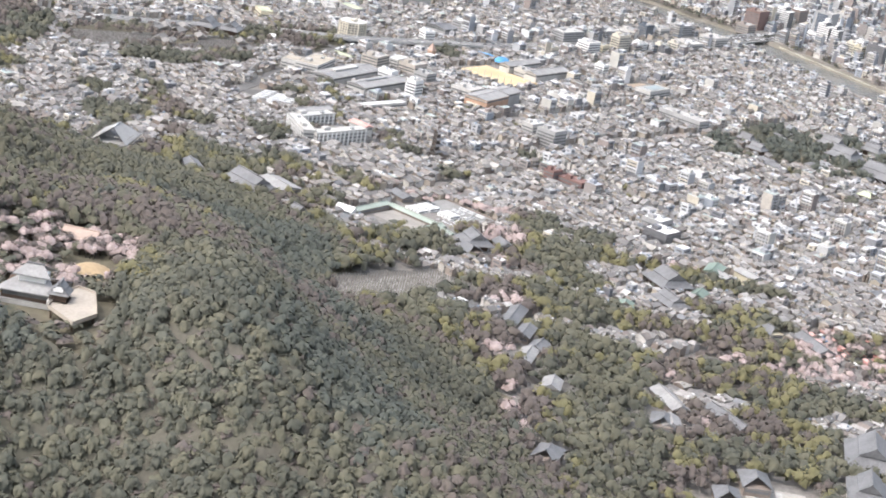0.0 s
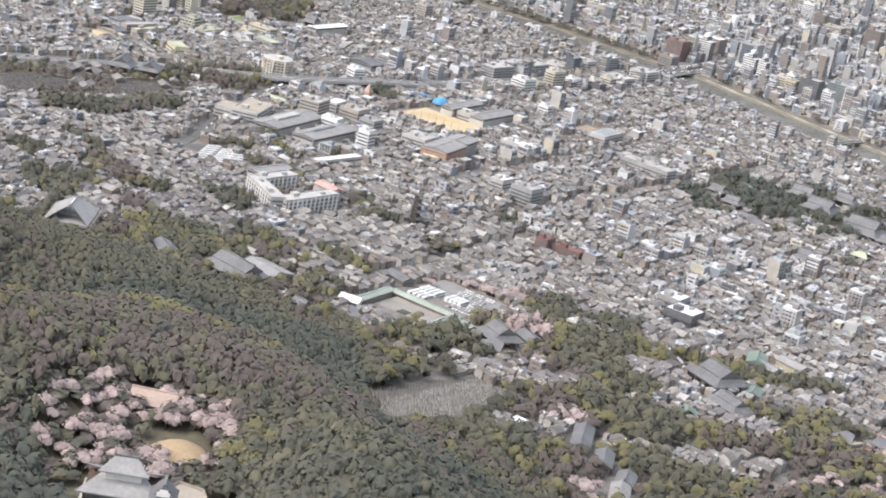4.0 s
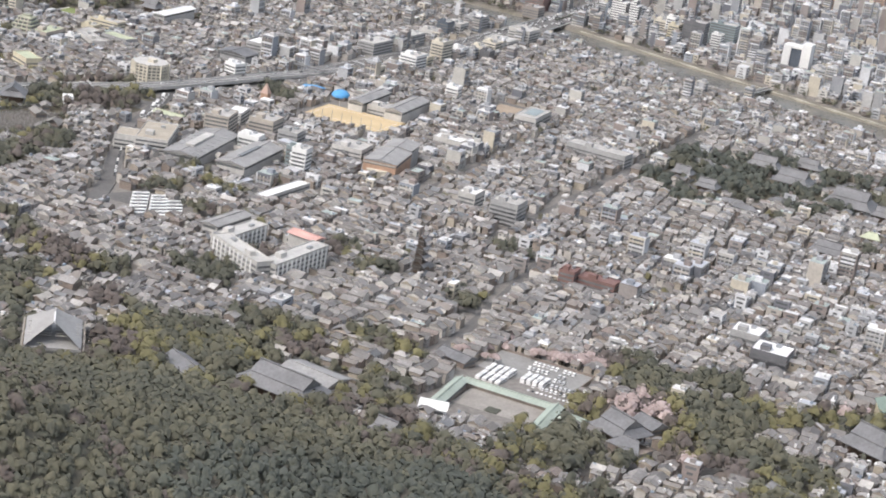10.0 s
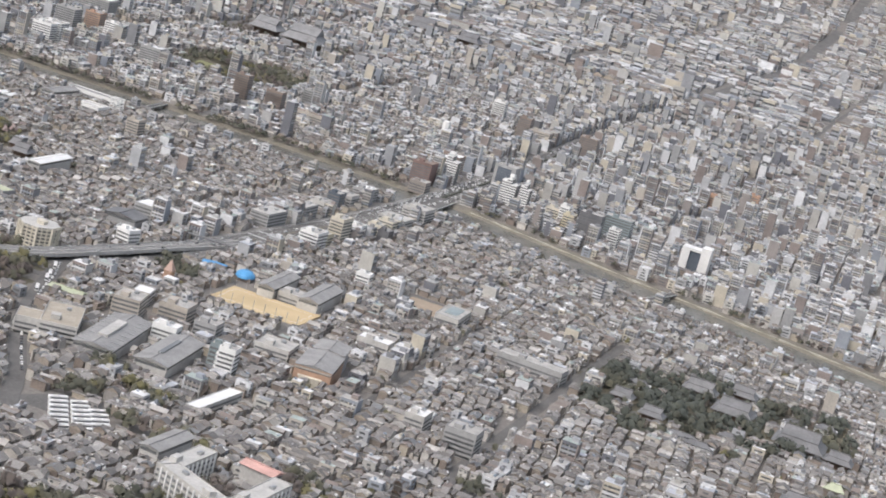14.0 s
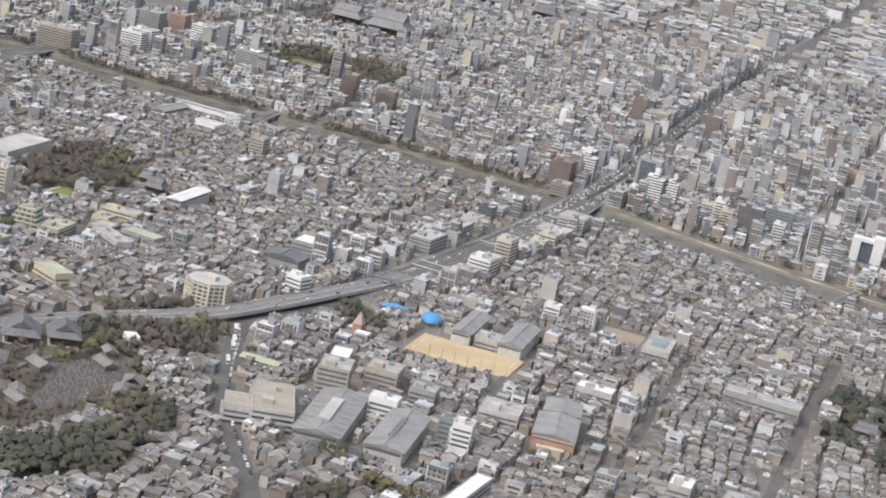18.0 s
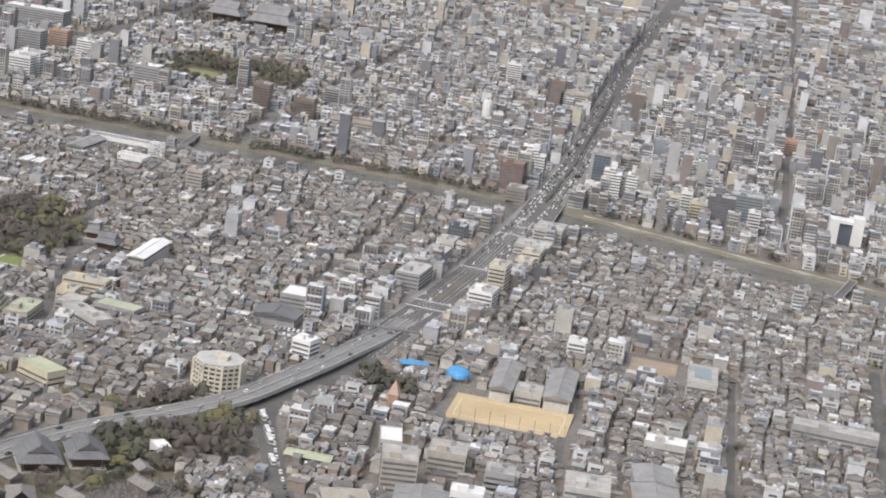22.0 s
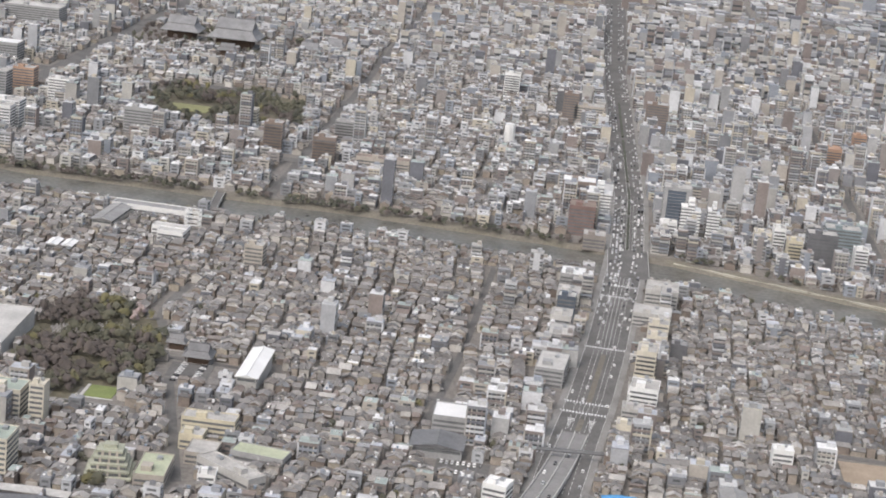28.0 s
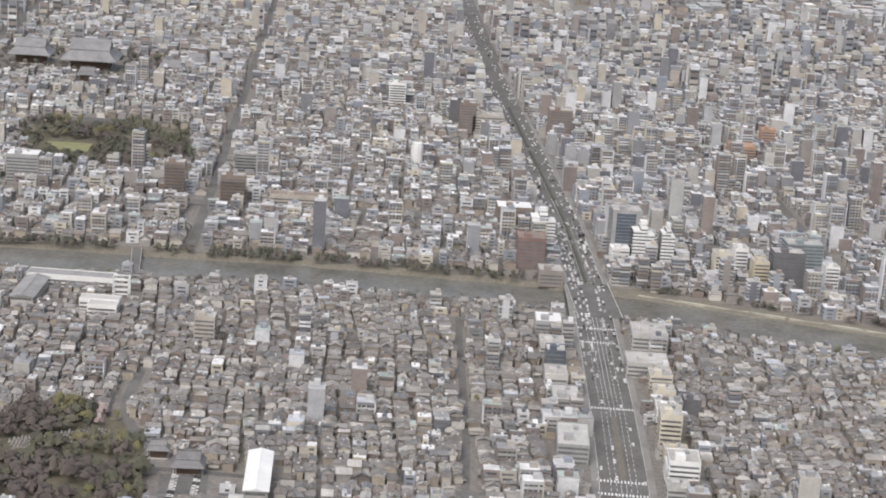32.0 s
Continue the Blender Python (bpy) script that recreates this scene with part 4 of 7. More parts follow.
part("turf", boxes((0, 0, -0.5, 22, 18, 0.9)), flat_material("lawn_grass", (0.2, 0.24, 0.09), 0.95), lawn)
part("path", boxes((0, -10.5, -0.5, 24, 2, 0.8), (12, 0, -0.5, 2, 20, 0.8)), PALE, lawn)
block("white_roof_block", "office block with broad white roof", "office", 456, -113, 26, 23, 0, 14, GREYWALL, WHITE, hut=False, sides="nes")
block("avenue_block", "white commercial block beside the avenue", "shop", 316, -55, 40, 20, -5, 13, GREYWALL, PALE)
block("yellow_flats", "cream apartment block beside the avenue", "block of flats", 292, 10, 22, 14, -5, 24, CREAM, None, balconies="e", sides="nes")
block("white_mansion", "white apartment building beside the avenue", "block of flats", 358, 8, 22, 19, -5, 17, WHITE, None, balconies="es", sides="nes")
block("grey_block", "pale grey office block at the bridge end", "office", 92, 26, 30, 26, -3, 18, PALE, None, sides="nes")
block("pale_green_block", "low block with pale green roof", "school", 599, -267, 34, 17, 3, 8, BEIGE, PALEGREEN, hut=True)
PLANTED = flat_material("planted_pale_concrete", (0.37, 0.38, 0.3), 0.85, 0.2)
terr = thing("terraced_flats", "terraced flats stepping back in planted pale green storeys", "block of flats", 602, -291, None, 8, clear=(30, 28))
for f in range(5):
    lv = part("storey", boxes((-0.6 * f, 0, 3.1 * f - (1 if f == 0 else 0), 25 - 3.4 * f, 25 - 3.0 * f, 2.9 + (1 if f == 0 else 0))), GLASS, terr)
    part("parapet_band", boxes((-0.6 * f, 0, 3.1 * f + 1.9, 26.2 - 3.4 * f, 26.2 - 3.0 * f, 1.2)), PLANTED, lv)
    for u in (-0.3, 0.0, 0.3):
        part("pier", boxes((12.7 - 2.3 * f, u * (25 - 3 * f), 3.1 * f, 0.9, 1.2, 3.0)), BEIGE, lv)
part("roof_hut", boxes((-2.5, 0, 15.4, 6, 7, 2.4)), PLANTED, terr)
block("long_pale_range", "long pale school range with ribbed roof edge", "school", 588, -226, 44, 13, 52, 9, PALE, FLATROOF, sides="nes")
block("green_edge_block", "grey block with a pale green roof edge", "school", 556, -215, 16, 32, -10, 8, GREYWALL, PALEGREEN, sides="nes", hut=False)
block("stair_block", "small white block with an outside stair frame", "office", 604, -236, 12, 10, 5, 10, WHITE, None, balconies="e", sides="nes")
block("school_range", "long beige school range with pale roof", "school", 695, -284, 44, 9, -5, 10, BEIGE, PALE, sides="ns", hut=False)
block("school_range", "long beige school range with pale green roof", "school", 698, -268, 44, 9, 0, 9, BEIGE, PALEGREEN, sides="ns")
hall("school_gymnasium", "school gymnasium with dark pitched roof", "gymnasium", 740, -281, 18, 28, 4, 6, 4, DARKTILE, BEIGE, hip=True)
sand2 = thing("school_field", "ochre sand school yard below a gymnasium", "playing field", 763, -278, None, 4, clear=(30, 36))
part("sand", boxes((0, 0, -2.5, 26, 32, 3.0)), SAND, sand2)
block("green_roof_flats", "long flats with pale green roof and dark balconies", "block of flats", 722, -203, 28, 15, 60, 9, YELLOW, PALEGREEN, balconies="se", sides="nes", hut=False)
shed = hall("station_roof", "long low platform roof with white ribs", "shed", 651, -320, 8, 40, 0, 4, 0.8, PALE, WALL, ridge=False)
hall("dark_roof_depot", "wide low depot with dark flat roof", "depot", 679, -312, 30, 42, 4, 5, 1.5, DARKTILE, WALL)
hall("dark_gymnasium", "dark grey gymnasium beside a car park", "gymnasium", 496, -118, 26, 32, 0, 7, 3, DARKTILE, GREYWALL)
lot3 = thing("car_park", "small asphalt car park with parked cars", "car park", 522, -101, None, 0, clear=(28, 34))
part("asphalt", boxes((0, 0, -0.8, 26, 32, 1.1)), ASPHALT, lot3)
for k in range(16):
    c = copy_thing(CARS[crng.choice((0, 0, 1, 2))], ground_pose(514 + 16 * (k // 8) + crng.uniform(-1, 1), -114 + 3.3 * (k % 8), crng.uniform(-4, 4), 0.4))
    c["group"] = "cars in a small car park"
fb = thing("footbridge", "steel footbridge over the avenue with stairs", "footbridge", 481, -40, None, 96)
part("deck", boxes((0, 0, 5.2, 46, 2.2, 0.7)), DARKGREY, fb)
for u in (-1.0, 1.0):
    part("railing", boxes((0, u, 5.9, 46, 0.1, 1.0)), STEEL, fb)
for u in (-22, 0, 22):
    part("pillar", boxes((u, 0, -0.5, 0.9, 0.9, 5.7)), STEEL, fb)
for u in (-23.5, 23.5):
    h = Heap()
    h.add(np.array([[0, -1, 0], [0, 1, 0], [10, 1, -5.2], [10, -1, -5.2], [0, -1, 0.5], [0, 1, 0.5], [10, 1, -4.7], [10, -1, -4.7]]), (u, 0, 5.3), (1, 1, 1), math.pi / 2, BOX_Q[:, ::-1])
    part("stair", h, STEEL, fb)
for x, y, l, w, hgt, mat, rf, text in ((233, -51, 30, 18, 13, GREYWALL, PALE, "pale office block on the avenue"), (181, -52, 22, 16, 12, PALE, None, "grey shop block on the avenue"),
                                       (146, -49, 16, 14, 17, BLUEGREY, PALE, "dark glazed office on the avenue"), (112, -48, 22, 18, 12, PALE, None, "pale office block near the bridge"),
                                       (62, -46, 26, 20, 14, GREYWALL, WHITE, "grey block with white roof at the bridge"), (141, 18, 26, 30, 11, PALE, PALE, "broad pale ribbed block on the avenue"),
                                       (208, 20, 15, 15, 12, CREAM, None, "cream shop block on the avenue"), (226, 36, 14, 12, 12, DARKGREY, GREYROOF, "dark roofed block behind the avenue"),
                                       (252, 14, 16, 13, 14, WHITE, None, "white office block on the avenue"), (178, 22, 16, 16, 13, CREAM, None, "cream flats on the avenue"),
                                       (330, 8, 14, 15, 12, YELLOW, None, "yellow shop block on the avenue"), (388, 0, 16, 14, 10, PALE, None, "pale shop block on the avenue"),
                                       (420, -4, 14, 13, 9, CREAM, None, "cream shop block on the avenue"), (120, -300, 16, 15, 20, BEIGE, PALE, "tan tiled block of flats among low houses")):
    block("shop_block" if hgt < 20 else "tan_flats", text, "block", x, y, l, w, -3, hgt, mat, rf, sides="nes", balconies="e" if mat in (CREAM, YELLOW) else "")
block("riverside_school", "long white-fronted school range with grey roof by the river", "school", -4, -414, 16, 68, -4, 9, WHITE, GREYROOF, hut=False, sides="nes")
hall("riverside_gym", "wide grey-roofed school hall by the river", "gymnasium", 34, -440, 56, 18, -3, 8, 2.4, GREYROOF, PALE)
block("white_school_block", "white school block with banded windows before a court", "school", 53, -384, 13, 30, -4, 8, WHITE, PALE, sides="nes", hut=False)
fr = thing("open_steel_frame", "white open steel frame of a stair tower", "frame", 24, -372, clear=(30, 16))
for px in (-5, 5):
    for py in (-6, 6):
        part("column", boxes((px, py, -1, 1, 1, 18)), WHITE, fr)
for z in (4, 8, 12, 16):
    part("beam", boxes((0, -6, z, 11, 0.8, 0.8), (0, 6, z, 11, 0.8, 0.8), (-5, 0, z, 0.8, 12, 0.8), (5, 0, z, 0.8, 12, 0.8)), WHITE, fr)

# ---------------------------------------------------------------- west bank and beyond
block("maroon_block", "tall maroon tiled block on the river bank", "hotel", -133, -43, 26, 24, 0, 27, MAROON, BROWN, sides="es")
CLEAR.append((-106, -36, 60, 44, 0.0))
block("grey_riverside_block", "low grey-brown block at the bridge", "office", -86, -30, 22, 20, 0, 12, flat_material("taupe_tile", (0.29, 0.26, 0.24)), None)
stepped_tower("white_flats", "white curved apartment tower behind a maroon block", -188, -28, 16, 22, 0, 36, WHITE)
block("dark_brown_block", "dark brown block with pale roof edge", "hotel", -253, -48, 26, 32, 0, 24, BROWN, WHITE)
t = block("glass_office", "dark blue glass office tower with grey flanks", "office", -180, 44, 24, 26, 0, 44, GREYWALL, None, sides="s")
part("curtain_wall", boxes((12.2, -1, 4, 0.6, 17, 38)), BLUEGREY, t, "dark blue glass curtain wall")
for k in range(12):
    part("glazing_bar", boxes((12.6, -1, 6 + 3 * k, 0.2, 17, 0.2)), STEEL, t)
block("white_shop", "white shop block below the towers", "shop", -160, 38, 14, 16, 0, 14, WHITE, WHITE)
stepped_tower("stepped_flats", "white stepped apartment tower by the river", -160, 57, 18, 19, 0, 36, WHITE)
stepped_tower("stepped_flats", "slim white stepped apartment tower", -155, 78, 15, 12, 0, 36, WHITE)
block("cream_flats", "cream apartment block near the river", "block of flats", -126, 122, 18, 15, 0, 23, CREAM, None, balconies="e")
block("white_flats", "slim white apartment block", "block of flats", -122, 136, 16, 11, 0, 30, WHITE, None, balconies="e")
block("yellow_flats", "slim yellow apartment block", "block of flats", -96, 148, 18, 13, 0, 26, YELLOW, None, balconies="e")
block("dark_glass_office", "dark grey office slab near the river", "office", -101, 172, 20, 27, 0, 34, DARKGREY, None, sides="nes")
block("teal_glass_office", "office tower with teal glass bands", "office", -146, 196, 22, 32, 0, 31, TEAL, None, sides="nes")
block("white_flats", "white apartment block at the river edge", "block of flats", -82, 205, 15, 12, 0, 28, WHITE, None, balconies="e")
t = thing("white_arch_building", "white office pair with a dark recess between", "office", -117, 296, clear=(26, 36))
part("north_tower", boxes((0, 11, -1, 20, 11, 34)), WHITE, t)
part("south_tower", boxes((0, -12, -1, 20, 9, 30)), WHITE, t)
part("recess", boxes((-1, -1, -1, 16, 14, 27)), BLUEGREY, t)
part("link", boxes((0, -1, 26, 18, 14, 3)), WHITE, t)
block("orange_roof_block", "block with orange tiled roof", "building", -624, 237, 26, 28, 0, 18, TERRACOTTA, TERRACOTTA)
block("orange_roof_block", "tall orange tiled block", "building", -697, 281, 16, 16, 0, 24, TERRACOTTA, TERRACOTTA)
block("brown_tower", "brown tiled tower near the avenue", "office", -688, -67, 18, 18, 0, 36, BROWN)
block("tan_block", "tan office block near the avenue", "office", -691, -44, 24, 36, 0, 23, BEIGE)
block("cream_tower", "slim cream apartment tower near the temple quarter", "block of flats", -399, -404, 15, 16, 0, 27, CREAM, None, balconies="e")
block("brown_tower", "tall brown apartment tower", "block of flats", -319, -364, 18, 19, 0, 32, BROWN, None, balconies="e")
block("brown_slab", "brown apartment slab", "block of flats", -299, -308, 16, 23, 0, 27, BROWN, None, balconies="e")
block("brown_school", "long brown school building", "school", -285, -246, 16, 54, 0, 15, BEIGE, BROWN)
block("grey_slab", "grey-brown apartment slab", "block of flats", -419, -303, 15, 22, 0, 22, GREYWALL, None, balconies="e")
t = thing("white_oval_tower", "white rounded tower standing alone", "tower", -497, -130, clear=(18, 18))
h = Heap()
h.add(octv, (0, 0, -1), (0.42, 0.36, 24), 0.3, octq, octt)
part("shaft", h, WHITE, t)
h = Heap()
h.add(octv, (0, 0, 23), (0.36, 0.3, 2.5), 0.3, octq, octt)
part("cap", h, WHITE, t)
block("white_tower", "white apartment slab along the avenue", "block of flats", -824, -145, 14, 20, 0, 30, WHITE, None, balconies="e")
block("white_top_block", "grey block with bright white roof", "office", -341, -509, 24, 30, 0, 27, GREYWALL, WHITE)
block("framed_office", "white framed office with dark glass front", "office", -455, -625, 20, 28, 0, 25, WHITE, None)
block("white_slab", "white office slab", "office", -270, -637, 18, 28, 0, 27, WHITE)
garden = thing("garden_lawn", "pale green walled garden lawn", "garden", -497, -491, clear=(60, 50))
part("turf", boxes((0, 0, -0.6, 40, 46, 1.0)), flat_material("garden_turf", (0.24, 0.24, 0.12), 0.95), garden)
OLDTILE = flat_material("weathered_temple_tile", (0.235, 0.235, 0.24), 0.6, 0.18)
temple("great_temple_hall", "vast dark tiled double-roofed temple hall", -962, -531, 60, 52, 90, 14, 22, OLDTILE)
temple("great_temple_hall", "large dark tiled temple hall", -985, -610, 46, 40, 90, 12, 17, OLDTILE)
for x, y, l, w in ((-928, -464, 22, 18), (-974, -430, 28, 22), (-1033, -404, 24, 20)):
    temple("temple_hall", "grey tiled side hall of the temple quarter", x, y, l, w, 90, 6, 8, OLDTILE)
block("pink_brown_slab", "long pink-brown riverside slab of flats", "block of flats", -175, -690, 20, 44, 0, 26, BEIGE, None, balconies="e")
block("white_office_slab", "white office block with dark grey flank", "office", -296, -636, 24, 30, 0, 28, WHITE, None)
block("avenue_office", "broad dark office block with pale band on the avenue", "office", -735, -70, 22, 30, 0, 30, DARKGREY, PALE)
block("avenue_tower", "brown tiled office tower on the avenue", "office", -668, 36, 24, 26, 0, 38, BROWN, None)
block("orange_office", "pale orange office block", "office", -493, -679, 20, 24, 0, 26, TERRACOTTA)
block("white_house_block", "white block by the river with open frame", "building", 66, -380, 14, 22, -4, 8, WHITE, PALE, hut=False)
hall("white_roof_shed", "small shed with white roof", "shed", 133, -460, 20, 9, 0, 5, 1.5, WHITE, PALE)
hall("white_roof_shed", "small shed with white roof", "shed", 133, -448, 20, 9, 0, 5, 1.5, WHITE, PALE)
temple("temple_gate", "dark two-storey temple gate", -850, -520, 22, 14, 90, 12, 8, None)
temple("great_temple_hall", "distant dark tiled temple hall", -1700, -560, 54, 44, 90, 12, 18, None)
temple("great_temple_hall", "distant dark tiled temple hall", -1700, -460, 44, 36, 90, 12, 15, None)
tw = thing("white_tower", "slender white observation tower with orange base ring", "tower", -1206, -995, clear=(40, 40))
h = Heap()
h.add(octv, (0, 0, 30), (0.22, 0.22, 62), 0, octq, octt)
part("shaft", h, WHITE, tw)
h = Heap()
h.add(octv, (0, 0, 82), (0.4, 0.4, 9), 0, octq, octt)
part("observation_deck", h, WHITE, tw)
part("building", boxes((0, 0, -1, 40, 46, 31)), BEIGE, tw)
part("mast", boxes((0, 0, 91, 1.2, 1.2, 22)), RED, tw)
block("station_block", "long brown station building", "station", -860, -1000, 40, 70, 0, 38, BROWN)
block("station_block", "long white department store", "store", -658, -778, 30, 84, 0, 24, GREYWALL, WHITE)
block("grey_hall", "wide grey store with flat roof", "store", -961, -810, 40, 76, 0, 26, GREYWALL, PALE)
block("grey_office", "grey office with dark windows", "office", -447, -700, 24, 34, 0, 28, GREYWALL)

# ---------------------------------------------------------------- bridges and flyover
FLYDECK = flat_material("worn_grey_road_deck", (0.24, 0.235, 0.23), 0.9)


def bridge(label, x, y, length, width, turn, z=0.6):
    t = thing("bridge", label, "bridge", x, y, z, turn)
    part("deck", boxes((0, 0, -0.9, length, width, 0.9)), ASPHALT, t)
    for s in (-1, 1):
        part("pavement", boxes((0, s * (width / 2 - 1.6), 0, length, 3, 0.2)), ASPHALT, t)
        part("railing", boxes((0, s * (width / 2 - 0.15), 0.2, length, 0.3, 1.0)), RAIL, t)
    for k in (-0.3, 0, 0.3):
        part("pier", boxes((length * k, 0, -6, 2, width * 0.9, 5.1)), PALE, t)
    return t


bridge("broad concrete avenue bridge over the river", -36, 1, 96, 36, 0, 0.75)
bridge("narrow concrete bridge over the river", 78, 292, 100, 8, -12)
bridge("narrow concrete bridge over the river", -70, -372, 92, 8, 5)
bridge("city bridge over the river", -103, -690, 80, 22, -3)
fly = thing("flyover", "curving elevated road on concrete piers", "flyover", 0, 0, 0)
FLY = []
for (x0, y0), (x1, y1) in zip(FLYOVER, FLYOVER[1:]):
    n = max(1, int(math.hypot(x1 - x0, y1 - y0) / 10))
    FLY += [(x0 + (x1 - x0) * k / n, y0 + (y1 - y0) * k / n) for k in range(n)]
FLY = np.array(FLY)
for _ in range(8):
    FLY[1:-1] = (FLY[:-2] + 2 * FLY[1:-1] + FLY[2:]) / 4
for k in range(len(FLY) - 1):
    (x0, y0), (x1, y1) = FLY[k], FLY[k + 1]
    a, d = math.atan2(y1 - y0, x1 - x0), math.hypot(x1 - x0, y1 - y0) + 0.8
    mx_, my_ = (x0 + x1) / 2, (y0 + y1) / 2
    up = float(terrain(mx_, my_)) + 4.6 * float(smooth((k - 1) / 13)) * float(1 - smooth((k - 28) / 13)) + 0.75
    h = Heap()
    h.box((mx_, my_, up - 1.1), (d, 16.5, 1.1), a)
    span = part("span", h, FLYDECK, fly)
    for s in (-8.2, 0, 8.2):
        h = Heap()
        h.box((mx_ - math.sin(a) * s, my_ + math.cos(a) * s, up - (2.0 if s else 0)), (d, 0.55, 3.0 if s else 0.7), a)
        part("barrier", h, PALE, span, "pale concrete barrier")
    if k % 3 == 1 and k > 6:
        h = Heap()
        h.box((mx_, my_, float(terrain(mx_, my_)) - 1), (2.2, 7, up - float(terrain(mx_, my_))), a)
        part("pier", h, PALE, fly)
    if k % 2 == 0 and 2 < k < 52:
        lane = crng.choice((-5.5, -2.5, 2.5, 5.5))
        c = copy_thing(CARS[crng.choice((0, 0, 1, 2))], pose((mx_ - math.sin(a) * lane) * U, (my_ + math.cos(a) * lane) * U, (up + 0.02) * U, 0, 0, math.degrees(a) + (180 if lane > 0 else 0)))
        c["group"] = "cars on the flyover"

# avenue markings and median
med = thing("median_strip", "planted median strip of the avenue", "median", 0, 0, 0)
for s0, s1, mat in ((128, 152, "GRASS"), (190, 300, "GRASS"), (640, 760, "GRASS"), (780, 900, "GRASS"), (930, 1150, "GRASS"), (1180, 1400, "GRASS")):
    s = s0
    while s < s1:
        at = along(CAR_LINE, s)
        h = Heap()
        h.box((at[0], at[1], float(terrain(at[0], at[1])) + 0.4), (12.2, 3.6 if s < 600 else 2.6, 0.35 if s < 600 else 1.5), at[2])
        part("planted_bed", h, LEAF["evergreen"] if s > 600 else GRASS, med)
        s += 12
lines = thing("road_markings", "white lane lines and crossings on the avenue", "markings", 0, 0, 0)
for lane in (-15, -7.9, -4.4, 4.4, 7.9, 15):
    h = Heap()
    for k in range(95):
        at = along(CAR_LINE, 6 + 9 * k)
        if at:
            h.box((at[0] - math.sin(at[2]) * lane, at[1] + math.cos(at[2]) * lane, float(terrain(at[0], at[1])) + 0.52), (5.5, 0.34, 0.03), at[2])
    tagged(part("lane_line", h, RAIL, lines), kind="stuff")
for u in (-1.6, 1.6, -18.4 + 3.6, 18.4 - 3.6):
    h = Heap()
    for k in range(108):
        at = along(CAR_LINE, 6 + 10 * k)
        h.box((at[0] - math.sin(at[2]) * u, at[1] + math.cos(at[2]) * u, float(terrain(at[0], at[1])) + 0.53), (10, 0.3, 0.03), at[2])
    tagged(part("edge_line", h, RAIL, lines), kind="stuff")
for s0, u in ((126, 7), (126, -7)):
    for k in range(7):
        at = along(CAR_LINE, s0 + 3.2 * k)
        h = Heap()
        h.box((at[0] - math.sin(at[2]) * u, at[1] + math.cos(at[2]) * u, float(terrain(at[0], at[1])) + 0.55), (1.6, 0.5 + 0.65 * k, 0.03), at[2])
        part("chevron_bar", h, RAIL, lines)
for s in (160, 182, 322, 470, 505, 552):
    at = along(CAR_LINE, s)
    for k in range(16):
        h = Heap()
        u = (k - 7.5) * 2.1
        h.box((at[0] - math.sin(at[2]) * u, at[1] + math.cos(at[2]) * u, float(terrain(at[0], at[1])) + 0.54), (4.0, 0.9, 0.03), at[2])
        part("crossing_bar", h, WHITE, lines)

# ---------------------------------------------------------------- graveyards
EARTH = material("graveyard_earth", [(0.2, 0.175, 0.145), (0.25, 0.225, 0.19), (0.17, 0.15, 0.125)], 0.95, 0.05, 0.25, 0.6, vary="smooth")


DARKSTONE = material("weathered_grave_stone", [(0.2, 0.19, 0.18), (0.25, 0.24, 0.23), (0.16, 0.15, 0.145), (0.3, 0.29, 0.28)], 0.8, 0.3, 0.15)


def graveyard(label, poly, gap, turn, near, stone=None):
    stone = stone or STONE
    t = thing("graveyard", label, "graveyard", 0, 0, 0)
    px, py = [p[0] for p in poly], [p[1] for p in poly]
    rest, n = Heap(), 0
    xs, ys = np.meshgrid(np.arange(min(px), max(px), gap), np.arange(min(py), max(py), gap * 0.75))
    ok = inside(xs, ys, poly)
    cells = np.column_stack([xs[ok], ys[ok]])
    earth = Heap()
    earth.box(np.column_stack([cells, terrain(*cells.T) - 1.9]), np.full((len(cells), 3), (gap * 1.05, gap * 0.8, 2.1)), np.zeros(len(cells)))
    part("earth", earth, EARTH, t)
    for x, y in zip(xs[ok], ys[ok]):
        z = float(terrain(x, y))
        if n < near:
            h = Heap()
            h.box((x, y, z - 0.3), (1.2, 1.2, 0.8), turn)
            h.box((x, y, z + 0.5), (0.6, 0.6, crng.uniform(0.9, 1.9)), turn)
            part("gravestone", h, stone, t)
        else:
            rest.box((x, y, z - 0.3), (1.2, 1.2, 0.8), turn)
            rest.box((x, y, z + 0.5), (0.6, 0.6, crng.uniform(0.9, 1.9)), turn)
        n += 1
    if rest.n:
        tagged(part("gravestone_rest", rest, stone, t), "grey gravestones in close rows", kind="stuff")
    return t


GRAVES = [(1395, 535), (1285, 545), (1298, 582), (1385, 596), (1425, 575)]
OTANI = [(986, -130), (968, -110), (1003, -84), (1060, -84), (1090, -105), (1060, -142)]
OTANI2 = [(901, -113), (869, -103), (848, -80), (870, -64), (918, -60), (963, -66), (985, -80), (931, -92)]
PARKGRAVES = [(318, -342), (312, -352), (340, -402), (356, -396), (334, -346)]
TEMPLETREES = [(378, -277), (406, -277), (406, -257), (378, -257)]
NOBUILD += [GRAVES, OTANI, OTANI2, TEMPLETREES]
graveyard("terraced hillside graveyard with rows of grey stones", GRAVES, 3.0, 0.6, 165)
graveyard("dark hillside graveyard with close rows of stones", OTANI, 2.7, 0.1, 0, DARKSTONE)
graveyard("pale gravestones in a clearing of the park", PARKGRAVES, 2.9, 0.3, 0)
graveyard("dark brown graveyard below temple halls", OTANI2, 2.7, 0.5, 0, DARKSTONE)
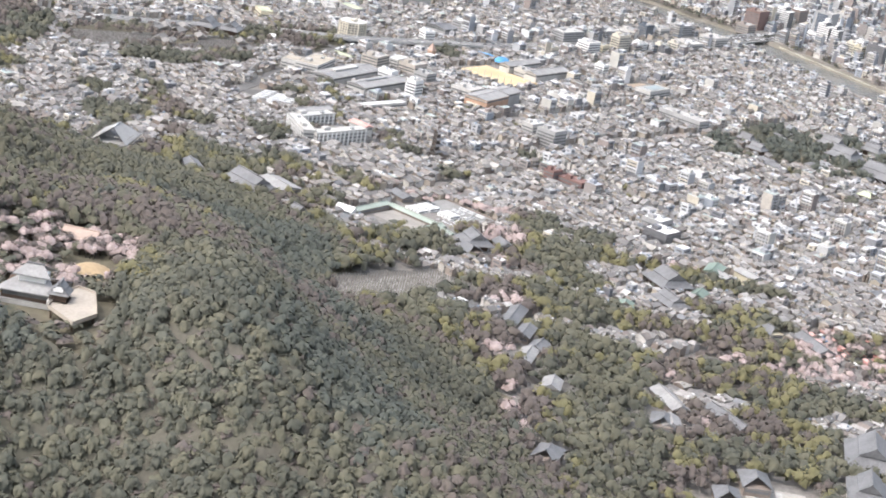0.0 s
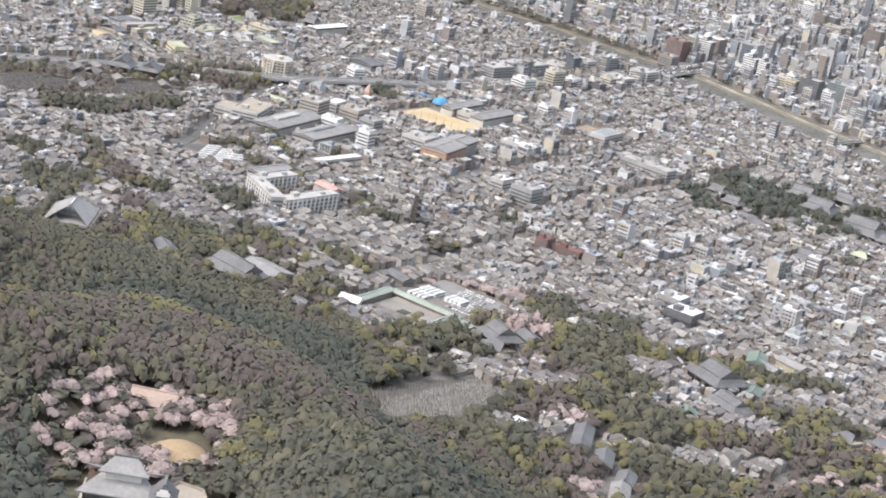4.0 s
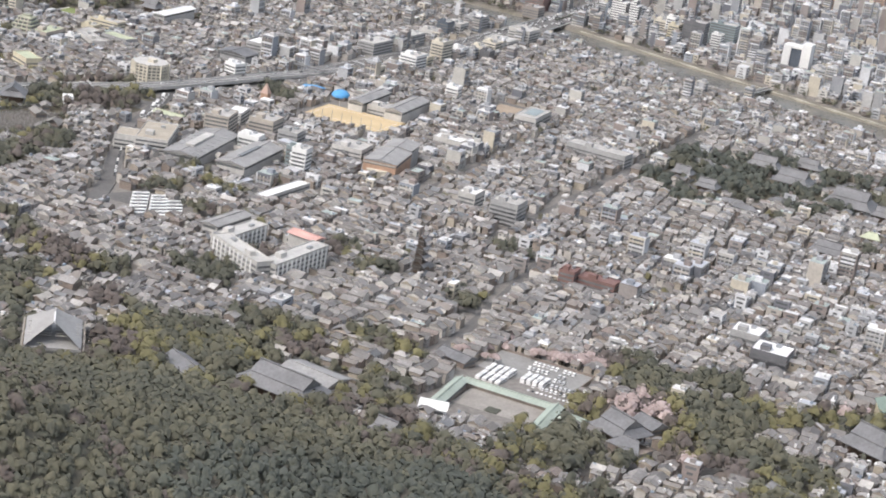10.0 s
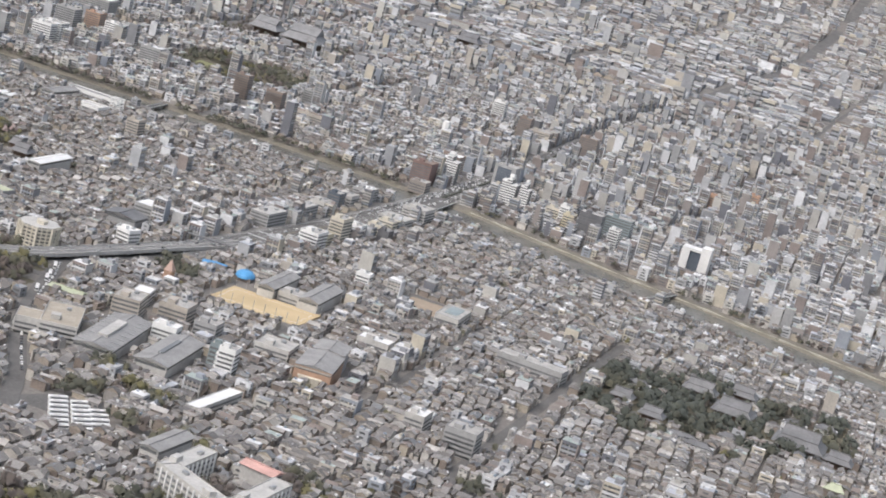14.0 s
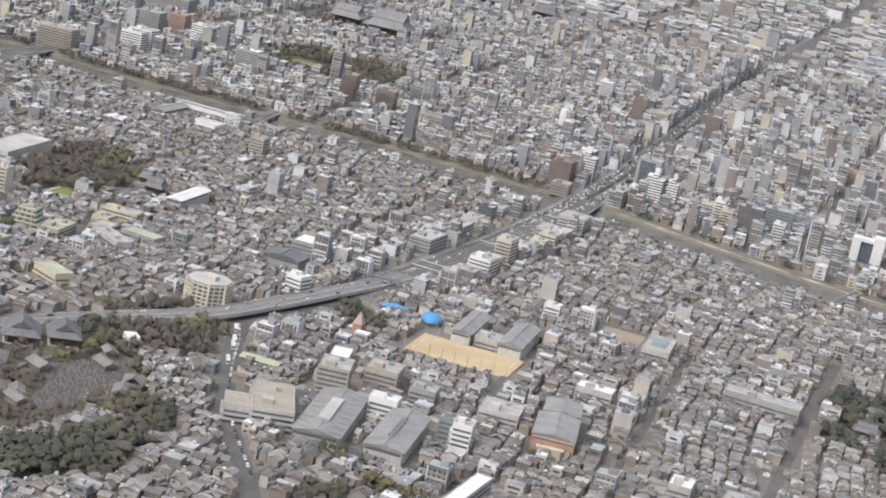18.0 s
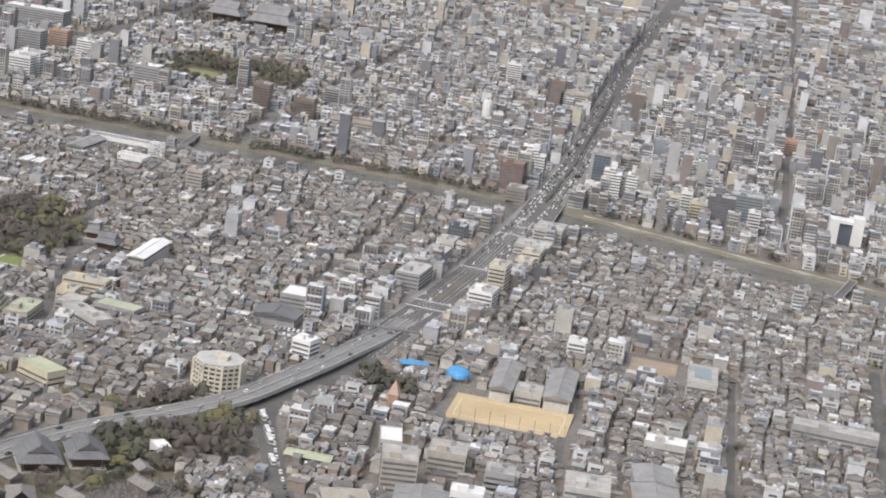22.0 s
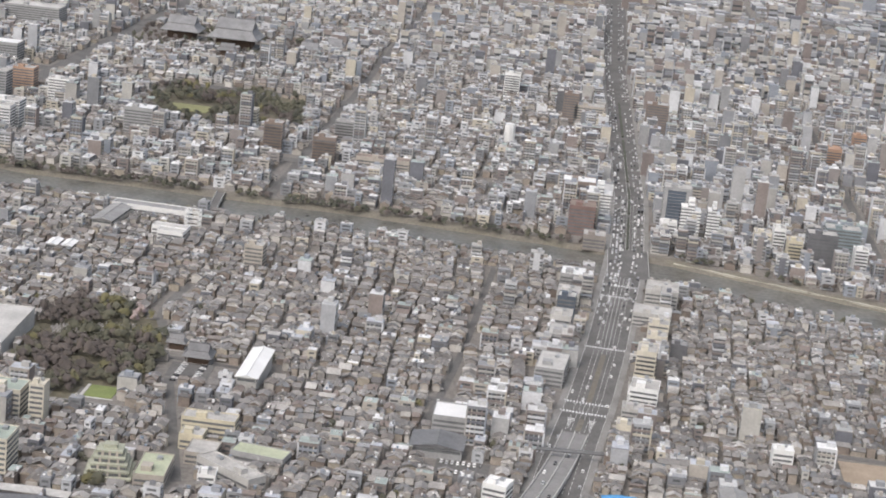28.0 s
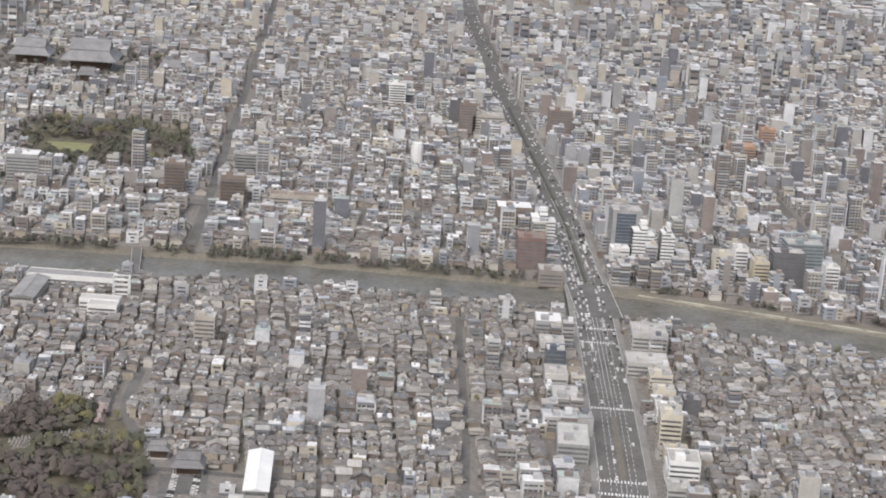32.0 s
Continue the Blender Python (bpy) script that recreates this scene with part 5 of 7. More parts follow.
for x, y, l, w, text in ((465, 432, 30, 24, "dark tiled zen temple hall among dark pines"), (497, 491, 36, 28, "broad dark tiled main hall in a pine grove"),
                         (563, 380, 18, 13, "small grey tiled gate hall in a pine grove"), (429, 397, 26, 16, "long grey tiled hall behind dark pines"),
                         (512, 524, 20, 15, "grey tiled sub-temple roof by a garden"), (535, 350, 17, 12, "grey tiled priory roof between pines"), (394, 430, 22, 15, "grey tiled abbey roof between pines")):
    temple("temple_hall", text, x, y, l, w, 88, 6, l * 0.32)
for x, y, l, w in ((590, 410, 34, 9), (600, 424, 26, 10), (430, 480, 22, 11), (545, 440, 18, 10), (470, 352, 20, 10), (410, 505, 20, 11)):
    hall("priory", "long grey tiled priory range in a temple precinct", "house", x, y, l, w, 88, 5, w * 0.3, DARKTILE, WHITE, hip=True)
temple("temple_hall", "broad grey tiled priory roof", 674, 510, 24, 18, 88, 5, 7)
hall("green_roof_hall", "small hall with pale green copper roof", "hall", 596, 529, 16, 14, 88, 6, 4, PALEGREEN, WALL, hip=True)
temple("temple_hall", "dark tiled mausoleum hall with a wide roof", 864, -148, 26, 20, 30, 6, 8)
temple("temple_hall", "dark tiled hall with a broad roof", 846, -128, 22, 18, 30, 6, 7)
PRECINCTROOF = flat_material("weathered_brown_grey_tile", (0.235, 0.223, 0.21), 0.75, 0.18)
PRECINCTWALL = flat_material("aged_white_plaster", (0.46, 0.44, 0.41), 0.85)
for run in (((985, -131), (962, -122), (947, -124)), ((946, -121), (911, -118), (877, -115), (829, -101), (806, -94)), ((914, -162), (872, -166)), ((858, -162), (822, -161)),
            ((965, -113), (1002, -88)), ((930, -67), (948, -60), (946, -46))):
    pw = thing("precinct_wall", "white plastered precinct wall with a tiled top", "wall", 0, 0, 0)
    for (x0, y0), (x1, y1) in zip(run, run[1:]):
        n = max(1, int(math.hypot(x1 - x0, y1 - y0) / 9))
        for k in range(n):
            xa, ya, xb, yb = x0 + (x1 - x0) * k / n, y0 + (y1 - y0) * k / n, x0 + (x1 - x0) * (k + 1) / n, y0 + (y1 - y0) * (k + 1) / n
            mid, run_, a = ((xa + xb) / 2, (ya + yb) / 2), math.hypot(xb - xa, yb - ya), math.atan2(yb - ya, xb - xa)
            h, cap = Heap(), Heap()
            h.box((*mid, float(terrain(*mid)) - 1), (run_ + 0.2, 0.9, 3.2), a)
            cap.add(GAB_V, (*mid, float(terrain(*mid)) + 2.2), (run_ + 0.3, 1.7, 0.6), a, GAB_Q, GAB_T)
            panel = part("wall_panel", h, PRECINCTWALL, pw)
            part("tile_cap", cap, GREYROOF, panel)
for x, y, l, w, a, text in ((971, -103, 18, 12, 30, "grey tiled temple lodge on a slope"), (966, -93, 14, 10, 30, "grey tiled temple lodge on a slope"), (978, -86, 17, 10, 60, "pale tiled lodge beside a graveyard"),
                            (890, -58, 20, 14, 20, "broad grey tiled roof above a graveyard"), (910, -55, 17, 12, 20, "stepped grey tiled roof by dark trees"), (871, -86, 19, 11, 55, "grey tiled hall on a graveyard's edge"),
                            (908, -110, 18, 12, 60, "grey tiled gatehouse by a white wall"), (921, -133, 26, 16, 25, "broad grey precinct hall"), (921, -151, 22, 12, 60, "dark tiled precinct range"),
                            (893, -152, 20, 11, 60, "brown tiled precinct range"), (940, -145, 20, 12, 25, "grey tiled precinct house"), (846, -96, 13, 9, 40, "small grey tiled gate lodge")):
    hall("precinct_house", text, "house", x, y, l * 0.85, w * 0.85, a, 4, w * 0.26, PRECINCTROOF, WALL, hip=w > 12)
block("white_store", "small plain white store in a precinct", "store", 814, -97, 12, 8, 40, 7, WHITE, WHITE, hut=False, sides="e")

# promenade along the west bank
GRAVEL = flat_material("pale_gravel", (0.42, 0.4, 0.34), 0.95)
prom = thing("promenade", "pale gravel riverside promenade with a low wall", "path", 0, 0, 0)
for (x0, y0), (x1, y1) in zip(RIVER[1:-1], RIVER[2:]):
    n = max(1, int(math.hypot(x1 - x0, y1 - y0) / 30))
    for k in range(n):
        xa, ya, xb, yb = (x0 + (x1 - x0) * k / n, y0 + (y1 - y0) * k / n, x0 + (x1 - x0) * (k + 1) / n, y0 + (y1 - y0) * (k + 1) / n)
        if ya < 20:
            continue
        a = math.atan2(yb - ya, xb - xa)
        px, py = (xa + xb) / 2 - math.sin(a) * 39, (ya + yb) / 2 + math.cos(a) * 39
        h = Heap()
        h.box((px, py, -3.0), (math.hypot(xb - xa, yb - ya) + 2, 6, 2.4), a)
        part("paving", h, GRAVEL, prom)

# ---------------------------------------------------------------- land and water
gx = np.concatenate([np.arange(-9000, -420, 220), np.arange(-420, 320, 7), np.arange(320, 1200, 14), np.arange(1200, 2800, 20)])
gy = np.concatenate([np.arange(-7000, -1200, 220), np.arange(-1200, 1500, 14), np.arange(1500, 4000, 220)])
X, Y = np.meshgrid(gx, gy, indexing="ij")
bed = near_line(X, Y, RIVER_MID)
Zg = terrain(X, Y) - 5.0 * (1 - smooth((bed - 37) / 5))
ij = (np.arange(len(gx) - 1)[:, None] * len(gy) + np.arange(len(gy) - 1)[None]).ravel()
gq = np.stack([ij, ij + len(gy), ij + len(gy) + 1, ij + 1], 1)
cx, cy = X.ravel()[gq].mean(1), Y.ravel()[gq].mean(1)
slot = np.where(cx > foot(cy) - 5, 1, 0)
for green in (PRECINCT, KENNIN, SOUTHWOOD, ESTATE, PARK, WOODS, DARKWOOD, DARKWOOD2, BELT, COPSE):
    slot[inside(cx, cy, green)] = 1
slot[near_line(cx, cy, RIVER_MID) < 52] = 2
tagged(bulk("ground", np.stack([X, Y, Zg], -1).reshape(-1, 3), gq, mats=[GROUND, FORESTFLOOR, GRASS], slots=slot),
       "grey-brown city ground rising to a wooded hill", "ground", kind="structure")


def ribbon(name, line, width, z, mat, label, category, step=12.0, kerb=0.0):
    """A strip along a line; z is a height or lies over the land by that much when a tuple."""
    pts, line = [], [Vector((*p, 0)) for p in line]
    for a, b in zip(line, line[1:]):
        n = max(1, int((b - a).length / step))
        pts += [a.lerp(b, k / n) for k in range(n)]
    pts = np.array([p[:2] for p in pts + [line[-1]]])
    for _ in range(6):
        pts[1:-1] = (pts[:-2] + 2 * pts[1:-1] + pts[2:]) / 4
    d = np.gradient(pts, axis=0)
    d /= np.linalg.norm(d, axis=1)[:, None]
    side = np.stack([-d[:, 1], d[:, 0]], 1)
    rows = []
    for k in (-0.5, 0.5):
        p = pts + side * width * k
        h = terrain(pts[:, 0], pts[:, 1]) + z[0] if isinstance(z, tuple) else np.full(len(p), z)
        rows.append(np.column_stack([p, h]))
    v = np.concatenate(rows)
    n = len(pts)
    i = np.arange(n - 1)
    q = np.stack([i, i + 1, i + n + 1, i + n], 1)[:, ::-1]
    low = v.copy()
    low[:, 2] -= 0.5
    e1 = np.stack([i, i + 1, i + 1 + 2 * n, i + 2 * n], 1)
    e2 = np.stack([i + n, i + n + 1, i + n + 1 + 2 * n, i + n + 2 * n], 1)
    ob = bulk(name, np.concatenate([v, low]), np.concatenate([q, e1, e2]), mat=mat)
    return tagged(ob, label, category, kind="structure")


ribbon("water", RIVER_MID, 79, -3.6, WATER, "shallow greenish-brown river between embankments", "river")
for n, (line, width) in enumerate(ROADS):
    ribbon("road", line, width, (0.5 - 0.02 * n,), ASPHALT, "grey asphalt city street", "road")

for s in (-1, 1):
    ribbon("pavement", [(x, y + s * 17.2) for x, y in GOJO[1:]], 4.4, (0.62,), PAVING, "pale paved walkway beside the avenue", "pavement")

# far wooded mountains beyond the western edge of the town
# the blue-grey base colour stands in for distance haze over the woods
MOUNTAIN = material("haze_tinted_hills", [(0.15, 0.205, 0.275), (0.175, 0.23, 0.3)], 0.95, 0.002, 0.15, 0.01, vary="smooth")
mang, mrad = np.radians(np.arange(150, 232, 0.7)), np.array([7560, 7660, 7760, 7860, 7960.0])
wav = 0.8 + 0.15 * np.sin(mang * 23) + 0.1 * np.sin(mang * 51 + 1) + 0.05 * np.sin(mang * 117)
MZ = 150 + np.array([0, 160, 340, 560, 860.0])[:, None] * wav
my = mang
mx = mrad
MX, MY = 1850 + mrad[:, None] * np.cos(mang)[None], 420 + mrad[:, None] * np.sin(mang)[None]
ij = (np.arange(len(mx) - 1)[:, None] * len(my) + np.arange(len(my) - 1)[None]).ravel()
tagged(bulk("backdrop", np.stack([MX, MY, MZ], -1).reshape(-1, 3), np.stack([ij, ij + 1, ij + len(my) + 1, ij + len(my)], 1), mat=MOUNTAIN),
       "wooded mountains far beyond the city, painted blue-grey for haze", "mountains", kind="structure")

# ---------------------------------------------------------------- the mass of the town
rng = np.random.default_rng(7)


GAPS = []  # lots left open: small gardens and parking


def lots(x0, x1, y0, y1, turn, wide, deep, street, cell):
    """Building lots in blocks between streets; each block has its own way of rows: centre, size, turn."""
    out = []
    nu, nv = int((x1 - x0) / cell[0]), int((y1 - y0) / cell[1])
    shift = rng.uniform(-0.45, 0.45, nu) * cell[1]
    for bu in range(nu):
        for bv in range(nv):
            cu, cv = x0 + (bu + 0.5) * cell[0], y0 + (bv + 0.5) * cell[1]
            lo, hi = bounds(cu)
            if not lo - 40 < cv < hi + 40:
                continue
            cv += shift[bu]
            wu, wv = cell[0] - street * (1.8 if bu % 4 == 0 else 0.8), cell[1] - street * (1.8 if bv % 3 == 0 else 0.8)
            along = rng.random() < 0.5
            a, b = (wu, wv) if along else (wv, wu)
            rows = max(1, round(b / rng.uniform(*deep)))
            d = b / rows
            for k in range(rows):
                n = max(2, round(a / rng.uniform(*wide)))
                cut = np.sort(np.concatenate([[0, 1], (np.arange(1, n) + rng.uniform(-0.35, 0.35, n - 1)) / n])) * a
                w, u = np.diff(cut), (cut[1:] + cut[:-1]) / 2 - a / 2
                v = np.full(n, (k + 0.5) * d - b / 2) + rng.normal(0, 0.5, n)
                tilt = rng.normal(0, 0.02)
                if along:
                    out.append(np.column_stack([cu + u, cv + v, w, np.full(n, d), np.full(n, turn + tilt)]))
                else:
                    out.append(np.column_stack([cu - v, cv + u, w, np.full(n, d), np.full(n, turn + tilt + math.pi / 2)]))
    a = np.concatenate(out)
    # lanes wander a little
    a[:, 1] += 7 * np.sin(a[:, 0] / 130 + a[:, 1] / 300) + 4 * np.sin(a[:, 0] / 57)
    a[:, 0] += 6 * np.sin(a[:, 1] / 110 - a[:, 0] / 260)
    keep = rng.random(len(a)) > 0.06
    GAPS.append(a[~keep])
    return a[keep]


def free(a):
    """Drops lots on roads, water, parks and landmarks."""
    x, y = a[:, 0], a[:, 1]
    lo, hi = bounds(x)
    ok = (y > lo) & (y < hi)
    ok &= near_line(x, y, RIVER_MID) > 44
    half = np.minimum(a[:, 2], a[:, 3]) * 0.5
    for line, width in ROADS:
        ok &= near_line(x, y, line) > width / 2 + half * 0.85
    ok &= near_line(x, y, FLYOVER) > 9 + half * 0.8
    for poly in NOBUILD:
        ok &= ~inside(x, y, poly)
    ok &= x < foot(y) - 14
    for fx, fy, fl, fw, ft in CLEAR:
        dx, dy = x - fx, y - fy
        c, s = math.cos(ft), math.sin(ft)
        ok &= (np.abs(dx * c + dy * s) > fl / 2 + half) | (np.abs(-dx * s + dy * c) > fw / 2 + half)
    return a[ok]


WOODY = [(1440, 540), (1290, 470), (1190, 470), (1060, 560), (1010, 700), (980, 860), (1200, 960), (1500, 1000), (1540, 830), (1440, 690)]


GARDENS = []
for spot in ((1191, 181, 22), (1239, 158, 20), (1261, 269, 26), (1253, 313, 24), (1235, 392, 14), (1028, 291, 16), (1088, 481, 20), (1115, 550, 20),
             (1045, 362, 16), (894, 329, 14), (604, -19, 14), (1112, 226, 20), (1272, 290, 34), (1225, 335, 20), (911, 80, 12), (947, 124, 16), (977, 99, 14), (1015, 170, 14), (1010, 145, 12), (1021, 188, 12), (1073, 221, 14), (1012, 255, 16), (895, 147, 10), (613, -6, 16), (500, 470, 13), (455, 455, 11), (545, 470, 12), (600, 450, 11), (640, 540, 13), (690, 560, 15), (584, -28, 12)):
    GARDENS.append(spot)
IN_TOWN = [(560, -80), (1330, -80), (1380, 200), (1320, 600), (380, 520), (380, 300), (560, 250)]


def leafy(x, y):
    """Where gardens and groves stand among the temples under the hill."""
    f = np.sin(x / 31 + 2) * np.sin(y / 27) + 0.7 * np.sin(x / 17 + y / 23) + 0.004 * (x - 1180)
    f2 = np.sin(x / 24 - 1) * np.sin(y / 33 + x / 60) + 0.6 * np.sin(x / 13 - y / 19)
    dots = np.zeros(np.shape(x), bool)
    for gx_, gy_, gr_ in GARDENS:
        dots |= np.hypot(x - gx_, y - gy_) < gr_ * (1 + 0.3 * np.sin(4 * np.arctan2(y - gy_, x - gx_) + gx_))
    dots |= inside(x, y, KENNIN) & (f2 > -0.5)
    dots |= inside(x, y, COPSE) & (np.sin(x / 15 + y / 21) + np.sin(y / 12 - x / 19) > -0.6)
    return dots | (inside(x, y, WOODY) & (f > -0.08)) | ((x > 1130) & (x < foot(y)) & ~inside(x, y, WOODY) & (f2 > 0.55))


east = free(lots(-150, 1420, -1000, 1010, radians(-1), (4.7, 8.6), (8.2, 11.6), 2.1, (64, 48)))
east = east[~leafy(east[:, 0], east[:, 1])]
west = free(lots(-1750, 210, -1800, 900, 0.0, (5.5, 11), (9, 13), 4.5, (64, 54)))
west = west[west[:, 0] < np.interp(west[:, 1], [p[1] for p in RIVER], [p[0] for p in RIVER]) - 56]
east = east[east[:, 0] > np.interp(east[:, 1], [p[1] for p in RIVER], [p[0] for p in RIVER]) + 48]
far = free(lots(-6300, -1750, -4300, 930, 0.0, (17, 34), (19, 30), 8.0, (120, 100)))
far = far[np.hypot(far[:, 0] - 1850, far[:, 1] - 420) < 7600]


CLUTTER = Heap()


class Town:
    """Heaps for one district."""

    def __init__(self):
        self.roof, self.wall, self.flat, self.body, self.glass = Heap(), Heap(), Heap(), Heap(), Heap()


def single_house(x, y, w, d, turn):
    """One tiled house with its own roof, eaves and windows."""
    z = float(terrain(x, y))
    h = rng.uniform(5.2, 6.6) if rng.random() > 0.2 else rng.uniform(3.2, 4.2)
    L, D = w - rng.uniform(0.4, 1.0), d - rng.uniform(0.8, 2.0)
    if rng.random() < (0.3 if L > D else 0.7):
        L, D, turn = D, L, turn + math.pi / 2
    tall = "two-storey" if h > 5 else "single-storey"
    hip = rng.random() < 0.3
    t = thing("tiled_house", f"{tall} house with {'hipped' if hip else 'gabled'} grey tiled roof in a crowded lane", "house", x, y, z, math.degrees(turn), "old town houses")
    body = part("wall", boxes((0, 0, -0.6, L - 0.7, D - 0.9, h + 0.75)), WALL_ONE, t)
    r = Heap()
    rise = D * rng.uniform(0.2, 0.3)
    if hip:
        r.add(HIP_V, (0, 0, h), (L + 0.3, D + 0.3, rise), 0, HIP_Q)
    else:
        r.add(GAB_V, (0, 0, h), (L + 0.3, D + 0.3, rise), 0, GAB_Q)
        g = Heap()
        g.add(GABLE_V, (0, 0, h), (L - 0.3, D + 0.3, rise), 0, GABLE_Q, GABLE_T)
        part("gable_wall", g, WALL_ONE, body)
    roof = part("roof", r, TILE_ONE, t)
    part("ridge_cap", boxes((0, 0, h + rise - 0.12, L * (0.45 if hip else 1.02), 0.4, 0.3)), TILE_ONE, roof)
    if h > 5:
        s = 1 if rng.random() < 0.5 else -1
        e = Heap()
        e.add(GAB_V, (0, s * (D / 2 + 0.3), h * 0.46), (L * 0.95, 1.8, 0.7), 0, GAB_Q, GAB_T)
        part("lower_eave", e, TILE_ONE, t)
    for u in (-0.22, 0.22):
        part("window", boxes((u * L, D / 2 - 0.45, h - 2.0, 1.5, 0.14, 1.1)), GLASS, body)


def single_tower(x, y, w, d, turn, hmid):
    """One mid-rise block with a band for every storey."""
    z = float(terrain(x, y))
    floors = int(np.clip(rng.gamma(4.0, hmid / 4.0), 4, 14 if x < -40 else 7))
    L, D = max(w - 0.8, 9), max(d - 1.0, 11)
    t = thing("mid_rise_block", f"{floors}-storey concrete block with banded balconies", "block of flats", x, y, z, math.degrees(turn), "blocks by the river")
    core = part("glazed_core", boxes((0, 0, -1, L - 1.4, D - 1.4, floors * 3 + 1)), GLASS, t)
    for f in range(floors):
        part("balcony_band", boxes((0, 0, 3.0 * f - 0.3, L, D, 1.5)), CONCRETE_ONE, core)
    part("end_wall", boxes((L / 2 - 0.3, 0, -1, 0.7, D * 0.5, floors * 3 + 1.5)), CONCRETE_ONE, t)
    part("roof", boxes((0, 0, floors * 3 - 0.3, L, D, 1.4)), CONCRETE_ONE, t)
    part("roof_deck", boxes((0, 0, floors * 3 + 1.1, L - 0.8, D - 0.8, 0.1)), FLATROOF, t)
    part("stair_hut", boxes((L * 0.2, D * 0.15, floors * 3 + 1.2, L * 0.4, D * 0.35, 2.8)), CONCRETE_ONE, t)


LOW_ZONES = [(630, 770, 5, 125), (770, 860, 130, 215), (350, 720, 290, 560), (800, 1000, -70, 60), (850, 1000, 490, 570), (830, 960, 215, 300)]  # no tall blocks stand here


def build_lots(a, town, p_flat, p_mid, hmid, near):
    """House, small block or mid-rise on every lot."""
    n = len(a)
    x, y, w, d, turn = a.T
    z = terrain(x, y)
    r = rng.random(n)
    gojo = near_line(x, y, GOJO)
    pm = np.where((gojo < 45) & (x < 480), np.where(x < -60, 0.55, 0.16), p_mid(x, y))
    for x0, x1, y0, y1 in LOW_ZONES:
        pm = np.where((x > x0) & (x < x1) & (y > y0) & (y < y1), 0.0, pm)
    mid = r < pm
    flat = ~mid & (r < pm + p_flat(x, y))
    house = ~mid & ~flat
    gap = rng.uniform(0.2, 0.9, n)
    # tiled houses; those nearest the camera's way are things of their own
    if near:
        away = np.hypot(x - 1175, (y - 370) * 0.8)
        pick = np.where(house & (away < 260))[0]
        pick = pick[np.argsort(away[pick])][:160]
        for k in pick:
            single_house(x[k], y[k], w[k], d[k], turn[k])
        house[pick] = False
        away = np.hypot(x + 130, y - 90)
        pick = np.where(mid & (away < 420))[0]
        pick = pick[np.argsort(away[pick])][:36]
        for k in pick:
            single_tower(x[k], y[k], w[k], d[k], turn[k], hmid)
        mid[pick] = False
    i = np.where(house)[0]
    low = rng.random(len(i)) < 0.25
    h = np.where(low, rng.uniform(3.0, 4.2, len(i)), rng.uniform(5.2, 6.8, len(i)))
    L, D = w[i] - gap[i], (d[i] - gap[i] * 2) * rng.uniform(0.86, 1.0, len(i))
    swap = rng.random(len(i)) < np.where(L > D, 0.25, 0.6)
    tt = turn[i] + rng.normal(0, 0.03, len(i)) + np.where(swap, np.pi / 2, 0)
    L, D = np.where(swap, D, L), np.where(swap, L, D)
    pos = np.column_stack([x[i], y[i], z[i] - 0.5])
    town.wall.box(pos, np.column_stack([L - 0.7, D - 0.9, h + 0.6]), tt)
    up = np.column_stack([x[i], y[i], z[i] + h])
    size = np.column_stack([L + 0.2, D + 0.2, D * rng.uniform(0.2, 0.3, len(i))])
    hip = rng.random(len(i)) < 0.3
    town.roof.add(HIP_V, up[hip], size[hip], tt[hip], HIP_Q)
    town.roof.add(GAB_V, up[~hip], size[~hip], tt[~hip], GAB_Q)
    town.wall.add(GABLE_V, up[~hip], size[~hip] - (0.5, 0.0, 0.0), tt[~hip], tris=GABLE_T)
    # gable ends under the roof
    # cross gables
    k = rng.random(len(i)) < 0.38
    off = L[k] * rng.uniform(-0.26, 0.26, k.sum())
    wing = np.column_stack([x[i][k] + np.cos(tt[k]) * off, y[i][k] + np.sin(tt[k]) * off, z[i][k] + h[k] - 0.1])
    town.roof.add(GAB_V, wing, np.column_stack([D[k] * rng.uniform(1.05, 1.2, k.sum()), L[k] * rng.uniform(0.3, 0.48, k.sum()), size[k, 2] * 0.9]), tt[k] + np.pi / 2, GAB_Q)
    town.wall.add(GABLE_V, wing, np.column_stack([D[k] * 1.02, L[k] * 0.3, size[k, 2] * 0.7]), tt[k] + np.pi / 2, tris=GABLE_T)
    if near:
        # lean-to wings and eaves of the lower storey
        k = rng.random(len(i)) < 0.55
        off = (D[k] / 2 + 0.6) * np.where(rng.random(k.sum()) < 0.5, 1, -1)
        wing = np.column_stack([x[i][k] - np.sin(tt[k]) * off, y[i][k] + np.cos(tt[k]) * off, z[i][k] + h[k] * 0.48])
        town.roof.add(GAB_V, wing, np.column_stack([L[k] * rng.uniform(0.6, 1.0, k.sum()), np.full(k.sum(), 2.2), np.full(k.sum(), 0.9)]), tt[k], GAB_Q, GAB_T)
        # drying decks, dormers and cooling units
        k = rng.random(len(i)) < 0.5
        u, v = rng.uniform(-0.4, 0.4, k.sum()) * L[k], rng.uniform(-0.5, 0.5, k.sum()) * D[k]
        unit = np.column_stack([x[i][k] + np.cos(tt[k]) * u - np.sin(tt[k]) * v, y[i][k] + np.sin(tt[k]) * u + np.cos(tt[k]) * v, z[i][k] + h[k] - 0.3])
        CLUTTER.box(unit, rng.uniform((0.5, 0.5, 1.0), (2.2, 1.6, 2.4), (k.sum(), 3)), tt[k])
